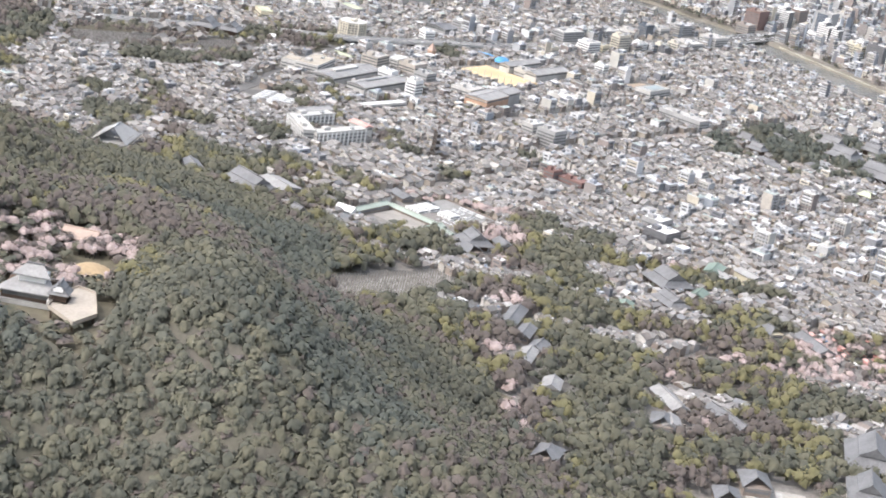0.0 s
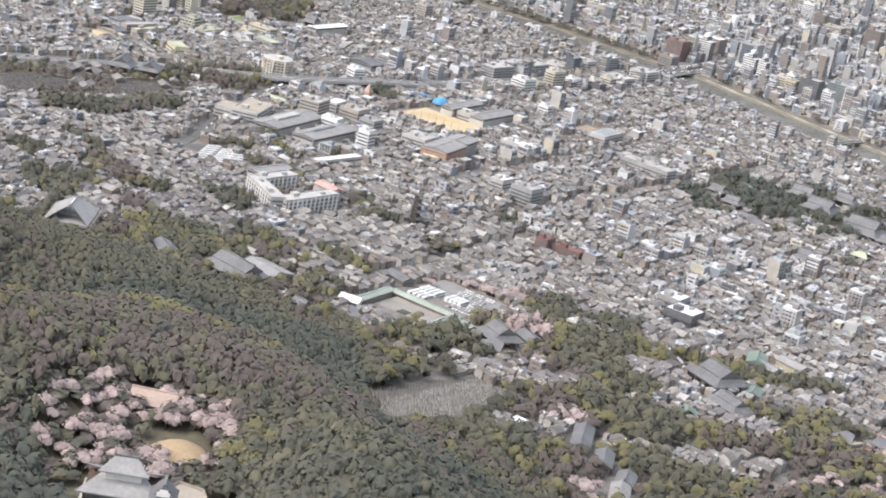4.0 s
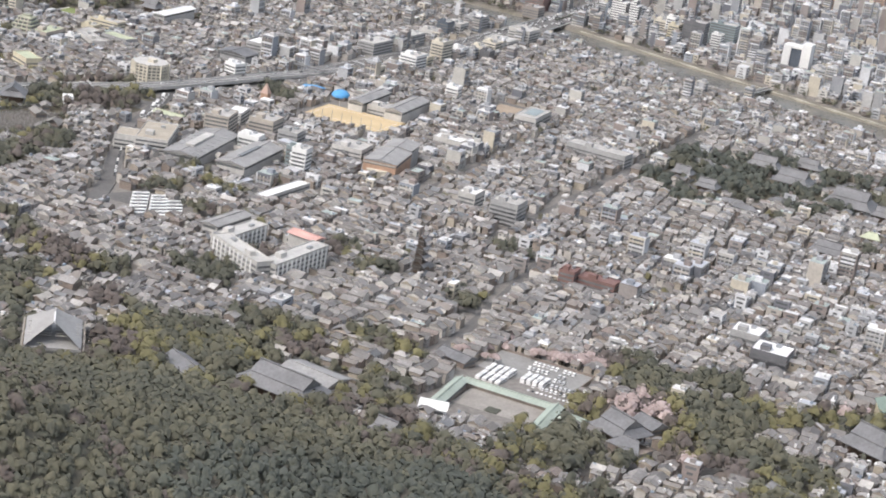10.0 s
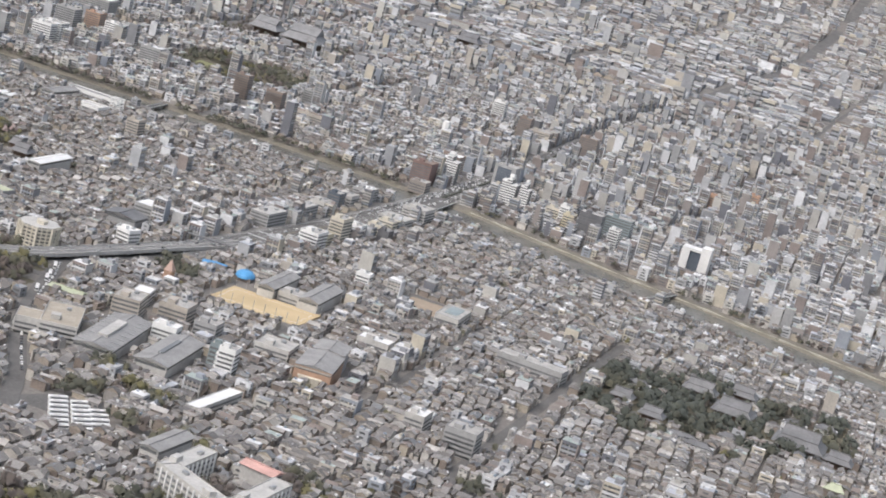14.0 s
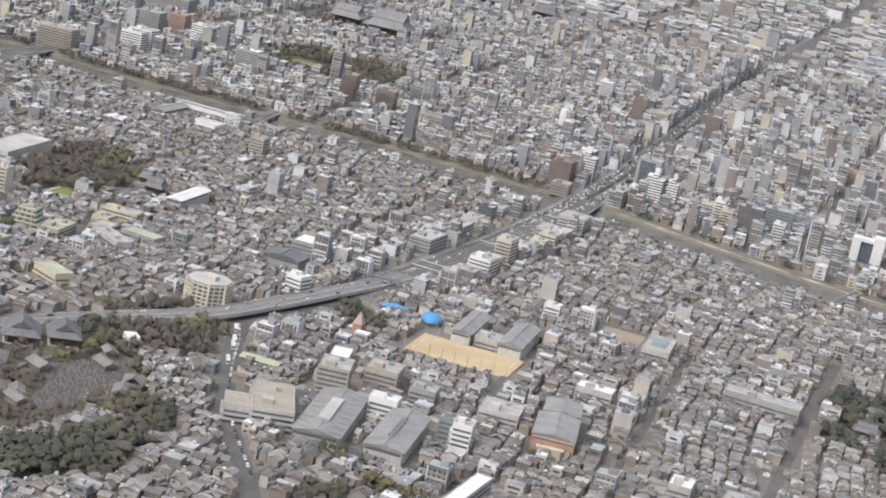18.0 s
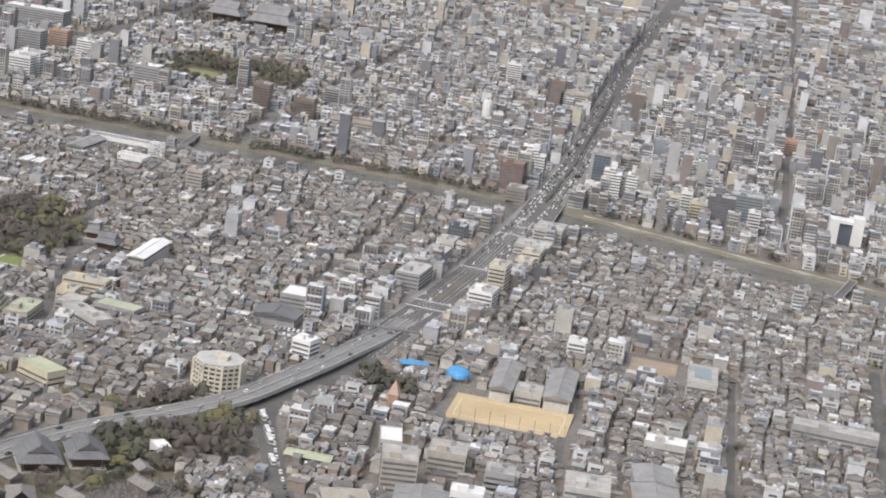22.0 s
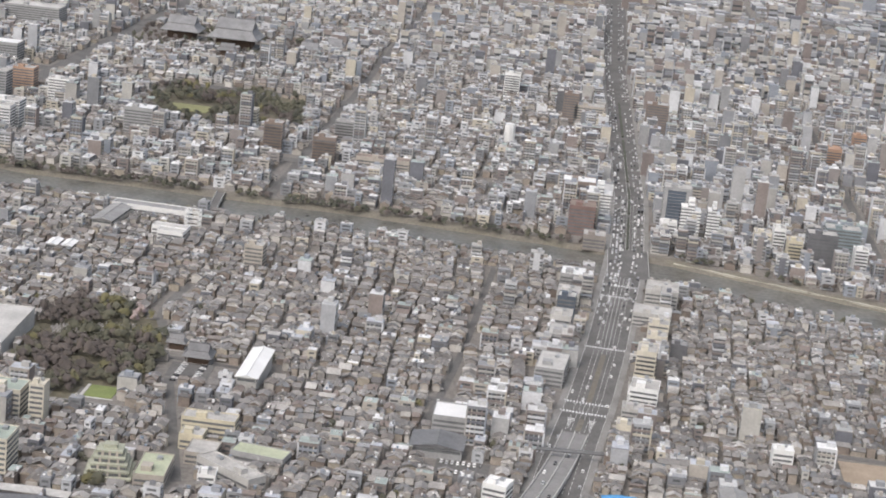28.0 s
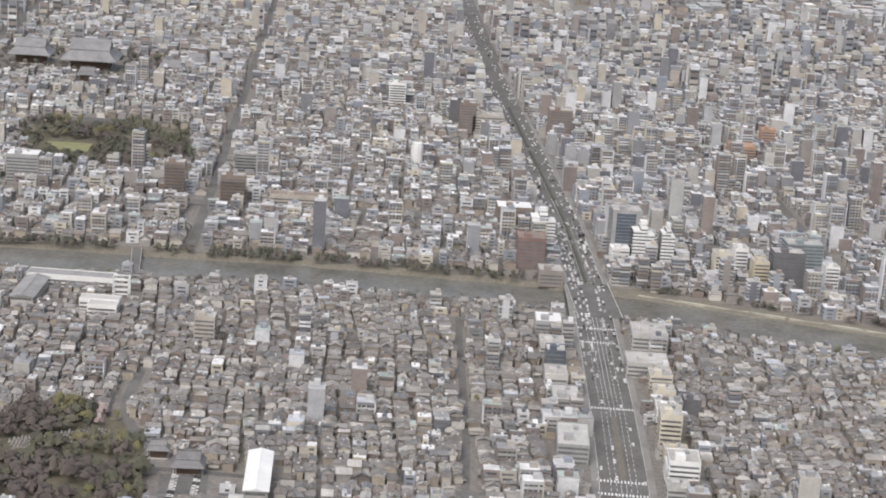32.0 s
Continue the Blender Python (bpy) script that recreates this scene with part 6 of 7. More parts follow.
        for side in (1, -1):
            for f in (-0.25, 0.25):
                k = (rng.random(len(i)) < 0.6) & ~low & (x[i] > 850)
                off = (D[k] / 2 - 0.36) * side
                along = f * L[k]
                p = np.column_stack([x[i][k] - np.sin(tt[k]) * off + np.cos(tt[k]) * along, y[i][k] + np.cos(tt[k]) * off + np.sin(tt[k]) * along, z[i][k] + h[k] - 2.3])
                town.glass.add(PANE_V, p, np.column_stack([np.full(k.sum(), 1.7), np.full(k.sum(), 1.0), np.full(k.sum(), 1.2)]), tt[k], PANE_Q)
    # small flat-roofed blocks
    i = np.where(flat)[0]
    h = np.where(x[i] > 60, rng.integers(2, 4, len(i)), rng.integers(2, 5, len(i))) * 3.1 + 0.8
    L, D = w[i] - gap[i] * 0.7, d[i] - gap[i] * rng.uniform(1, 3, len(i))
    tt = turn[i] + rng.normal(0, 0.01, len(i))
    pos = np.column_stack([x[i], y[i], z[i] - 0.5])
    town.body.box(pos, np.column_stack([L, D, h + 0.5]), tt)
    top = np.column_stack([x[i], y[i], z[i] + h + 0.004])
    town.flat.box(top, np.column_stack([L - 0.5, D - 0.5, np.full(len(i), 0.12)]), tt)
    k = rng.random(len(i)) < (0.5 if near else 0.2)
    hut = np.column_stack([x[i][k] + np.cos(tt[k]) * L[k] * 0.22, y[i][k] + np.sin(tt[k]) * L[k] * 0.22, z[i][k] + h[k]])
    town.body.box(hut, np.column_stack([L[k] * 0.35, D[k] * 0.3, np.full(k.sum(), 2.4)]), tt[k])
    if near:
        for _ in range(2):
            k = rng.random(len(i)) < 0.6
            u, v = rng.uniform(-0.38, 0.38, k.sum()) * L[k], rng.uniform(-0.38, 0.38, k.sum()) * D[k]
            unit = np.column_stack([x[i][k] + np.cos(tt[k]) * u - np.sin(tt[k]) * v, y[i][k] + np.sin(tt[k]) * u + np.cos(tt[k]) * v, z[i][k] + h[k] + 0.1])
            CLUTTER.box(unit, rng.uniform((0.8, 0.8, 0.6), (2.4, 1.8, 1.5), (k.sum(), 3)), tt[k])
    floors = np.round(h / 3.1).astype(int)
    for f in range(int(floors.max()) if len(i) else 0):
        for side in (1, -1):
            k = (floors > f) & (near | (f % 2 == 0))
            off = (D[k] / 2 + 0.08) * side
            p = np.column_stack([x[i][k] - np.sin(tt[k]) * off, y[i][k] + np.cos(tt[k]) * off, z[i][k] + 1.0 + 3.1 * f])
            if near:
                for u in (0.0,):
                    q = p + np.column_stack([np.cos(tt[k]) * u * L[k], np.sin(tt[k]) * u * L[k], np.zeros(k.sum())])
                    town.glass.add(PANE_V, q, np.column_stack([L[k] * rng.uniform(0.3, 0.8, k.sum()), np.full(k.sum(), 1.0), np.full(k.sum(), 1.4)]), tt[k], PANE_Q)
            off = (L[k] / 2 + 0.08) * side
            p = np.column_stack([x[i][k] + np.cos(tt[k]) * off, y[i][k] + np.sin(tt[k]) * off, z[i][k] + 1.0 + 3.1 * f])
            for u in (0.0,):
                q = p + np.column_stack([-np.sin(tt[k]) * u * D[k], np.cos(tt[k]) * u * D[k], np.zeros(k.sum())])
                town.glass.add(PANE_V, q, np.column_stack([D[k] * rng.uniform(0.25, 0.75, k.sum()), np.full(k.sum(), 1.0), np.full(k.sum(), 1.4)]), tt[k] + np.pi / 2, PANE_Q)
    # mid-rise blocks: dark window core between floor bands
    i = np.where(mid)[0]
    floors = np.clip(rng.gamma(4.0, hmid / 4.0, len(i)), 4, np.where(x[i] < 0, 15, 8)).astype(int)
    L, D = np.maximum(w[i] - 0.8, 10.5), np.maximum(d[i] - 1.0, 12.5)
    tt = turn[i] + np.where(rng.random(len(i)) < 0.5, 0, np.pi / 2)
    L, D = np.where(tt > 1, D, L), np.where(tt > 1, L, D)
    H = floors * 3.0
    town.glass.box(np.column_stack([x[i], y[i], z[i] - 0.5]), np.column_stack([L - 1.2, D - 1.2, H + 0.3]), tt)
    for f in range(0, 16, 1 if near else 3):
        k = floors >= f
        hh = np.where(floors[k] <= f + (0 if near else 2), 2.0 if near else 6.5, 1.5 if near else 5.2)
        town.body.box(np.column_stack([x[i][k], y[i][k], z[i][k] + 3.0 * f - 0.5]), np.column_stack([L[k], D[k], hh]), tt[k])
    for side in (1, -1):
        off = (L / 2 - 0.4) * side
        town.body.box(np.column_stack([x[i] + np.cos(tt) * off, y[i] + np.sin(tt) * off, z[i] - 0.5]), np.column_stack([np.full(len(i), 1.0), D + 0.1, H + 1.6]), tt)
    for b in range(1, 4 if near else 1):
        off = L * (b / 4 - 0.5)
        town.body.box(np.column_stack([x[i] + np.cos(tt) * off, y[i] + np.sin(tt) * off, z[i] - 0.5]), np.column_stack([np.full(len(i), 0.7), D - 0.2, H + 1.3]), tt)
    town.flat.box(np.column_stack([x[i], y[i], z[i] + H + 1.5]), np.column_stack([L - 0.6, D - 0.6, np.full(len(i), 0.12)]), tt)
    town.body.box(np.column_stack([x[i] + np.cos(tt) * L * 0.2, y[i] + np.sin(tt) * L * 0.2, z[i] + H + 1.5]), np.column_stack([L * 0.4, D * 0.4, np.full(len(i), 3.0)]), tt)


def finish(town, where):
    for heap, name, mat, text in ((town.roof, "tiled_roofs", TILE, "dense grey tiled house roofs"), (town.wall, "house_walls", WALL, "plastered and timber walls of crowded houses"),
                                  (town.flat, "flat_roofs", FLATROOF, "grey flat concrete roofs"), (town.body, "block_walls", CONCRETE, "pale concrete walls of small blocks and flats"),
                                  (town.glass, "window_rows", GLASS, "dark window rows of the town")):
        if heap.n:
            tagged(heap.make(name, mat), f"{text} {where}", "houses", kind="stuff")


east_town, west_town, far_town = Town(), Town(), Town()
build_lots(east, east_town, lambda x, y: np.where(x > 950, 0.03, np.where(y > 480, 0.15, 0.085)), lambda x, y: np.where(x > 950, 0.0, np.where(y > 100, 0.02, 0.008)), 4.2, True)
near_west = west[:, 0] > -950
build_lots(west[~near_west], west_town, lambda x, y: np.where(y > 0, 0.42, 0.3), lambda x, y: np.where(y > 0, 0.15, 0.035), 6.2, False)
build_lots(west[near_west], west_town, lambda x, y: np.where(y > 0, 0.42, 0.3), lambda x, y: np.where(y > 0, 0.15, 0.035), 6.2, True)
build_lots(far, far_town, lambda x, y: 0.5 + 0 * x, lambda x, y: 0.12 + 0 * x, 7.0, False)
tagged(CLUTTER.make("roof_units", material("roof_unit_metal", [(0.7, 0.7, 0.69), (0.45, 0.45, 0.45), (0.25, 0.3, 0.36), (0.55, 0.53, 0.5), (0.8, 0.8, 0.8)], 0.5, 0.3, 0.1)), "pale tanks and cooling units on flat roofs", "roof units", kind="stuff")
finish(east_town, "between river and hill")
finish(west_town, "west of the river")
finish(far_town, "far across the plain")

# ---------------------------------------------------------------- trees
def ico():
    p = (1 + 5**0.5) / 2
    v = np.array([[-1, p, 0], [1, p, 0], [-1, -p, 0], [1, -p, 0], [0, -1, p], [0, 1, p], [0, -1, -p], [0, 1, -p], [p, 0, -1], [p, 0, 1], [-p, 0, -1], [-p, 0, 1]])
    t = np.array([[0, 11, 5], [0, 5, 1], [0, 1, 7], [0, 7, 10], [0, 10, 11], [1, 5, 9], [5, 11, 4], [11, 10, 2], [10, 7, 6], [7, 1, 8],
                  [3, 9, 4], [3, 4, 2], [3, 2, 6], [3, 6, 8], [3, 8, 9], [4, 9, 5], [2, 4, 11], [6, 2, 10], [8, 6, 7], [9, 8, 1]])
    return v / np.linalg.norm(v[0]), t


def crown_shape(seed, lobes, sprays, big, tall=1.0, core=0.78):
    """A crown of uneven boughs, dented, under a loose coat of small leaf sprays that breaks up its outline."""
    r = np.random.default_rng(seed)
    iv, it = ico()
    per = len(iv)
    v, t, centres = [], [], []
    for k in range(lobes):
        a = k * 2.4 + r.uniform(-0.6, 0.6)
        d = r.uniform(0.0, 0.12) if k == 0 else r.uniform(0.18, 0.32)
        o = np.array([d * np.cos(a), d * np.sin(a), 0.6 - d * r.uniform(0.4, 1.4) * tall])
        s = np.array([r.uniform(0.3, 0.38), r.uniform(0.3, 0.38), r.uniform(0.24, 0.32) * tall]) * (1.04 if k == 0 else 0.82)
        v.append(iv @ np.array(Euler(r.uniform(0, 6.28, 3)).to_matrix()).T * s * core * r.uniform(0.62, 1.15, (per, 1)) + o)
        t.append(it + per * k)
        centres.append((o, s))
    k = per * lobes
    sv, st = [], []
    for n in range(sprays):
        o, s = centres[n % lobes]
        d = r.normal(size=3)
        d[2] = abs(d[2]) - 0.3
        d /= np.linalg.norm(d)
        p = o + d * s * r.uniform(0.74, 1.14)
        out = d * 0.9 + np.array([0, 0, 0.5])
        out /= np.linalg.norm(out)
        a = r.normal(size=3)
        a -= out * (a @ out) * 0.9
        a /= np.linalg.norm(a)
        b = np.cross(out, a)
        q = r.uniform(0.6, 1.2) * big
        sv += [p + a * q, p + (b * 0.9 - a * 0.4) * q, p - (b * 0.8 + a * 0.5) * q]
        st.append((k + 3 * n, k + 3 * n + 1, k + 3 * n + 2))
    return np.concatenate(v + [np.array(sv)]), np.concatenate(t + [np.array(st)])


PLAIN = [crown_shape(k + 40, 1, 16, 0.2) for k in range(8)]
FINE = [crown_shape(k, 2, 44, 0.115, 1.25, 0.86) for k in range(8)]
BROAD = [crown_shape(k + 60, 4, 150, 0.075) for k in range(8)]
COARSE = [crown_shape(k + 20, 3, 60, 0.1, 1.0, 0.8) for k in range(8)]


def leaf_normals(v):
    """Leaves catch the light like the crown as a whole: normals lean outwards and up."""
    out = v - np.array([0, 0, 0.3])
    out /= np.maximum(np.linalg.norm(out, axis=1), 1e-6)[:, None]
    out = out * 0.72 + np.array([0, 0, 0.5])
    return out / np.linalg.norm(out, axis=1)[:, None]


def plant(name, x, y, width, height, kind, label, fine=False, plain=False):
    """Many crowns of one kind as one mesh."""
    heap, normals = Heap(), []
    x, y, width, height = (np.asarray(a, float) for a in (x, y, width, height))
    z = terrain(x, y) + height * 0.08
    pick = rng.integers(0, 8, len(x))
    turn = rng.uniform(0, 6.28, len(x))
    for k, (v, t) in enumerate(PLAIN if plain else FINE if fine else COARSE):
        m = pick == k
        heap.add(v, np.column_stack([x, y, z])[m], np.column_stack([width, width, height])[m] * 1.02, turn[m], tris=t)
        if m.any():
            normals.append(spread(leaf_normals(v), np.zeros((m.sum(), 3)), np.ones((m.sum(), 3)), turn[m]).reshape(-1, 3))
    if heap.n:
        ob = tagged(heap.make(name, LEAF[kind], soft=True), label, "trees", kind="stuff")
        ob.data.normals_split_custom_set_from_vertices(np.concatenate(normals))


def scatter(x0, x1, y0, y1, gap):
    n = int((x1 - x0) / gap), int((y1 - y0) / gap)
    a, b = np.meshgrid(np.linspace(x0, x1, n[0]), np.linspace(y0, y1, n[1]), indexing="ij")
    return a.ravel() + rng.uniform(-0.45, 0.45, a.size) * gap, b.ravel() + rng.uniform(-0.45, 0.45, a.size) * gap


hx, hy = scatter(1290, 1950, 40, 1050, 5.9)
CLEARING = [(1690, 640), (1690, 675), (1706, 690), (1740, 706), (1752, 738), (1784, 745), (1800, 715), (1790, 670), (1745, 625), (1715, 625)]
ok = (hx > foot(hy) - 3) & ~inside(hx, hy, CLEARING) & (np.hypot(hx - 1788, hy - 742) > 15) & ~inside(hx, hy, GRAVES)
for fx, fy, fl, fw, ft in CLEAR:
    if fx > 1230:
        cs, sn = math.cos(ft), math.sin(ft)
        ok &= (np.abs((hx - fx) * cs + (hy - fy) * sn) > fl / 2 + 3) | (np.abs((hy - fy) * cs - (hx - fx) * sn) > fw / 2 + 3)
ok &= hx < np.interp(hy, [40, 280, 460, 760, 880, 960], [1430, 1580, 1730, 1930, 1880, 1560])
hx, hy = hx[ok], hy[ok]
up_slope = hx - foot(hy)
mixn = np.sin(hx / 83 + 1.3) + np.sin(hy / 71) + np.sin((hx + hy) / 45) * 0.7 + rng.normal(0, 1.0, len(hx))
mixn -= 1.5 * np.exp(-(((up_slope - 70) / 55) ** 2)) * (hy < 760)
mixn += 1.6 * np.exp(-((up_slope / 16) ** 2))
dark = np.exp(-((near_line(hx, hy, [(1365, 490), (1385, 515), (1432, 470), (1470, 435)]) / 34) ** 2))
mixn -= 2.2 * dark + 0.6 * np.exp(-((near_line(hx, hy, [(1470, 435), (1600, 370)]) / 30) ** 2))
crest = np.exp(-((near_line(hx, hy, [(1653, 485), (1575, 494), (1566, 523), (1606, 590), (1590, 640)]) / 14) ** 2))
mixn += 0.7 * crest
mixn -= 0.55 * (hy > 600)
mixn += 1.3 * ((hy < 560) & (dark < 0.3) & (mixn < -1.2) & (rng.random(len(hx)) < 0.6))
copse = np.sin(hx / 37) * np.sin(hy / 41 + 0.6) + 0.25 * rng.normal(0, 1, len(hx)) > 0.4
species = np.where((mixn < -1.6) & (dark > 0.3) | (mixn < 0.4) & copse & (hy > 600), "pine", np.where(mixn < -1.2, "evergreen", np.where(mixn < 0.5, "oak", np.where(mixn < 2.2, "bare", "fresh"))))
species[(mixn > 2.2) & (up_slope > 30) & (crest < 0.6) & (rng.random(len(hx)) < 0.7)] = "oak"
for kind, text in (("pine", "dark green conifers filling the hill valley"), ("evergreen", "dark evergreen woods covering the hillside"), ("oak", "olive broadleaf woods on the hillside"),
                   ("bare", "brown leafless spring woods on the hillside"), ("fresh", "yellow-green spring trees among the hill woods")):
    m = species == kind
    for close in (True, False):
        k = m & ((hx > foot(hy) + 60) == close)
        plant("hill_trees", hx[k], hy[k], rng.uniform(7, 11.5, k.sum()), rng.uniform(10, 13.2, k.sum()), kind, text + (" near the summit" if close else " above the town"), True)


# the understorey closes the canopy between the crowns
sx, sy = np.meshgrid(np.arange(1300, 1930, 4.5), np.arange(60, 960, 4.5), indexing="ij")
sx, sy = sx + rng.uniform(-1.6, 1.6, sx.shape), sy + rng.uniform(-1.6, 1.6, sy.shape)
sz = terrain(sx, sy) + 5.8 + rng.normal(0, 0.9, sx.shape) + 0.9 * np.sin(sx / 9) * np.sin(sy / 11)
ij = (np.arange(sx.shape[0] - 1)[:, None] * sx.shape[1] + np.arange(sx.shape[1] - 1)[None]).ravel()
sq = np.stack([ij, ij + sx.shape[1], ij + sx.shape[1] + 1, ij + 1], 1)
ux, uy = sx.ravel()[sq].mean(1), sy.ravel()[sq].mean(1)
ok = (ux > foot(uy) + 9) & ~inside(ux, uy, [(x + (x - 1745) * 0.2, y + (y - 685) * 0.2) for x, y in CLEARING]) & ~inside(ux, uy, [(x + (x - 1350) * 0.2, y + (y - 565) * 0.3) for x, y in GRAVES])
ok &= ux < np.interp(uy, [40, 280, 460, 760, 880, 960], [1430, 1580, 1730, 1930, 1880, 1560])
for fx, fy, fl, fw, ft in CLEAR:
    if fx > 1230:
        cs, sn = math.cos(ft), math.sin(ft)
        ok &= (np.abs((ux - fx) * cs + (uy - fy) * sn) > fl / 2 + 9) | (np.abs((uy - fy) * cs - (ux - fx) * sn) > fw / 2 + 9)
SCRUB = material("understorey_scrub", [(0.09, 0.086, 0.068), (0.108, 0.097, 0.08), (0.1, 0.094, 0.07), (0.105, 0.094, 0.08)], 0.9, 0.03, 0.2, 0.5, vary="smooth", bump=0.3)
tagged(bulk("understorey", np.stack([sx, sy, sz], -1).reshape(-1, 3), sq[ok], mat=SCRUB, soft=True), "brown and olive understorey closing the hill woods", "trees", kind="stuff")

ux, uy = scatter(1640, 1890, 600, 950, 6.6)
ok = (np.hypot(ux - 1771, uy - 693) > 18) & (np.hypot(ux - 1765, uy - 716) > 21) & (np.hypot(ux - 1722, uy - 677) > 15) & (np.hypot(ux - 1706, uy - 648) > 10)
for kind, n in (("oak", 0), ("evergreen", 1), ("bare", 2)):
    k = ok & (np.arange(len(ux)) % 3 == n)
    plant("undergrowth", ux[k], uy[k], rng.uniform(7, 11, k.sum()), rng.uniform(5, 8, k.sum()), kind, f"low {kind} undergrowth between the hilltop trees", plain=True)
bx, by = scatter(1330, 2780, -700, 1450, 31)
back = (bx > foot(by) + 4) & ((bx > np.interp(by, [40, 280, 460, 760, 880, 960, 1050], [1430, 1580, 1730, 1930, 1880, 1560, 1400]) + 14) | (by < 40))
for kind, share in (("oak", 0), ("bare", 1), ("evergreen", 2)):
    k = back & (np.floor(2 + np.sin(bx / 90) + np.sin(by / 70) + rng.normal(0, 0.6, len(bx))).astype(int) % 3 == share)
    plant("back_trees", bx[k], by[k], rng.uniform(36, 50, k.sum()), rng.uniform(15, 21, k.sum()), kind, f"{kind} woods on the back of the hill", plain=True)


def grove(poly, gap, mixture, size, name="park_trees"):
    px, py = [p[0] for p in poly], [p[1] for p in poly]
    x, y = scatter(min(px), max(px), min(py), max(py), gap)
    ok = inside(x, y, poly) & (leafy(x, y) if poly in (WOODY, IN_TOWN, KENNIN) else True) & (~inside(x, y, WOODY) & ~inside(x, y, KENNIN) if poly is IN_TOWN else True) & (x < foot(y))
    for line, width in ROADS:
        ok &= near_line(x, y, line) > width / 2 + 2
    ok &= near_line(x, y, FLYOVER) > 13
    for closed in (GRAVES, OTANI, OTANI2, PARKGRAVES):
        ok &= ~inside(x, y, closed)
    for fx, fy, fl, fw, ft in CLEAR:
        cs, sn = math.cos(ft), math.sin(ft)
        ok &= (np.abs((x - fx) * cs + (y - fy) * sn) > fl / 2 + 4.5) | (np.abs((y - fy) * cs - (x - fx) * sn) > fw / 2 + 4.5)
    if poly in (PARK, COPSE, ESTATE):
        ok &= np.sin(x / 15 + y / 21) + np.sin(y / 12 - x / 19) + rng.normal(0, 0.4, len(x)) > (-1.2 if poly is PARK else -0.75)
    x, y = x[ok], y[ok]
    # kinds stand together in patches
    share = np.cumsum(list(mixture.values())) / sum(mixture.values())
    u = np.sin(x / 23 + 1) * np.sin(y / 19) + 0.8 * np.sin(x / 37 - y / 29) + rng.normal(0, 0.35, len(x))
    rank = np.argsort(np.argsort(u)) / max(1, len(u))
    pick = np.array(list(mixture))[np.minimum(np.searchsorted(share, rank), len(mixture) - 1)]
    for kind in mixture:
        m = pick == kind
        if m.any():
            plant(name, x[m], y[m], rng.uniform(0.6, 1.25, m.sum()) * size, rng.uniform(0.7, 1.25, m.sum()) * size, kind, f"{kind} trees in city gardens and temple grounds")


grove(IN_TOWN, 7.5, {"evergreen": 5, "oak": 4, "fresh": 1.5, "bare": 2}, 11)
grove(PARK, 7.5, {"bare": 7, "oak": 4, "fresh": 1.8, "evergreen": 0.4, "cherry": 0.2}, 11)
grove(TEMPLETREES, 7, {"bare": 4, "oak": 3}, 11)
grove(WOODS, 7.5, {"bare": 6, "oak": 4, "fresh": 1, "evergreen": 1.5}, 12)
grove(KENNIN, 9, {"pine": 8, "evergreen": 3, "oak": 1}, 12)
grove(ESTATE, 9.5, {"oak": 4, "evergreen": 4, "bare": 3, "fresh": 1}, 11)
grove(TEMPLEYARD, 15, {"oak": 2, "evergreen": 2, "bare": 2}, 10)
grove(SOUTHWOOD, 8.5, {"bare": 3, "evergreen": 5, "oak": 3}, 13)
grove(BELT, 7.5, {"oak": 5, "fresh": 5, "bare": 2}, 12)
grove(COPSE, 9.5, {"oak": 4, "evergreen": 4, "fresh": 3, "bare": 2, "cherry": 0.3}, 12)
grove(PINES, 6, {"evergreen": 1}, 10)
grove(PRECINCT, 9.5, {"bare": 6, "oak": 2, "evergreen": 1.5, "fresh": 0.4}, 8.5)
grove(DARKWOOD, 7, {"evergreen": 8, "oak": 2, "bare": 1}, 13)
grove(DARKWOOD2, 7, {"evergreen": 5, "oak": 3, "bare": 2}, 11)
grove(WOODY, 8.5, {"oak": 4, "evergreen": 3.5, "fresh": 3, "bare": 3, "cherry": 0.4}, 12.5)
grove(CHERRYPARK, 9.5, {"cherry": 3, "bare": 5, "oak": 1.5, "fresh": 0.6}, 8.5)

# small gardens and parking on the open lots
gaps = free(GAPS[0])
gaps = gaps[(gaps[:, 0] > 130) & ~leafy(gaps[:, 0], gaps[:, 1])]
odd = np.arange(len(gaps)) % 2 == 1
for kind, n in (("evergreen", 0), ("oak", 1), ("fresh", 2), ("bare", 3)):
    m = odd & (np.arange(len(gaps)) // 2 % 4 == n)
    plant("garden_trees", gaps[m, 0], gaps[m, 1], rng.uniform(5, 8.5, m.sum()), rng.uniform(5, 8, m.sum()), kind, f"small {kind} garden trees between the houses")
parked = Heap()
for k in (-1, 0, 1):
    g = gaps[~odd & (rng.random(len(gaps)) < 0.75)]
    px, py = g[:, 0] + np.cos(g[:, 4]) * 2.3 * k, g[:, 1] + np.sin(g[:, 4]) * 2.3 * k
    pz = terrain(px, py)
    parked.box(np.column_stack([px, py, pz + 0.1]), np.full((len(g), 3), (1.7, 4.2, 0.8)), g[:, 4])
    parked.box(np.column_stack([px, py, pz + 0.9]), np.full((len(g), 3), (1.45, 2.3, 0.5)), g[:, 4])
tagged(parked.make("parked_cars", material("parked_car_paint", [(0.75, 0.75, 0.75), (0.6, 0.6, 0.61), (0.06, 0.06, 0.065), (0.8, 0.8, 0.79), (0.25, 0.26, 0.3)], 0.3, 0.3, 0.05)), "white, silver and dark cars parked between houses", "cars", kind="stuff")

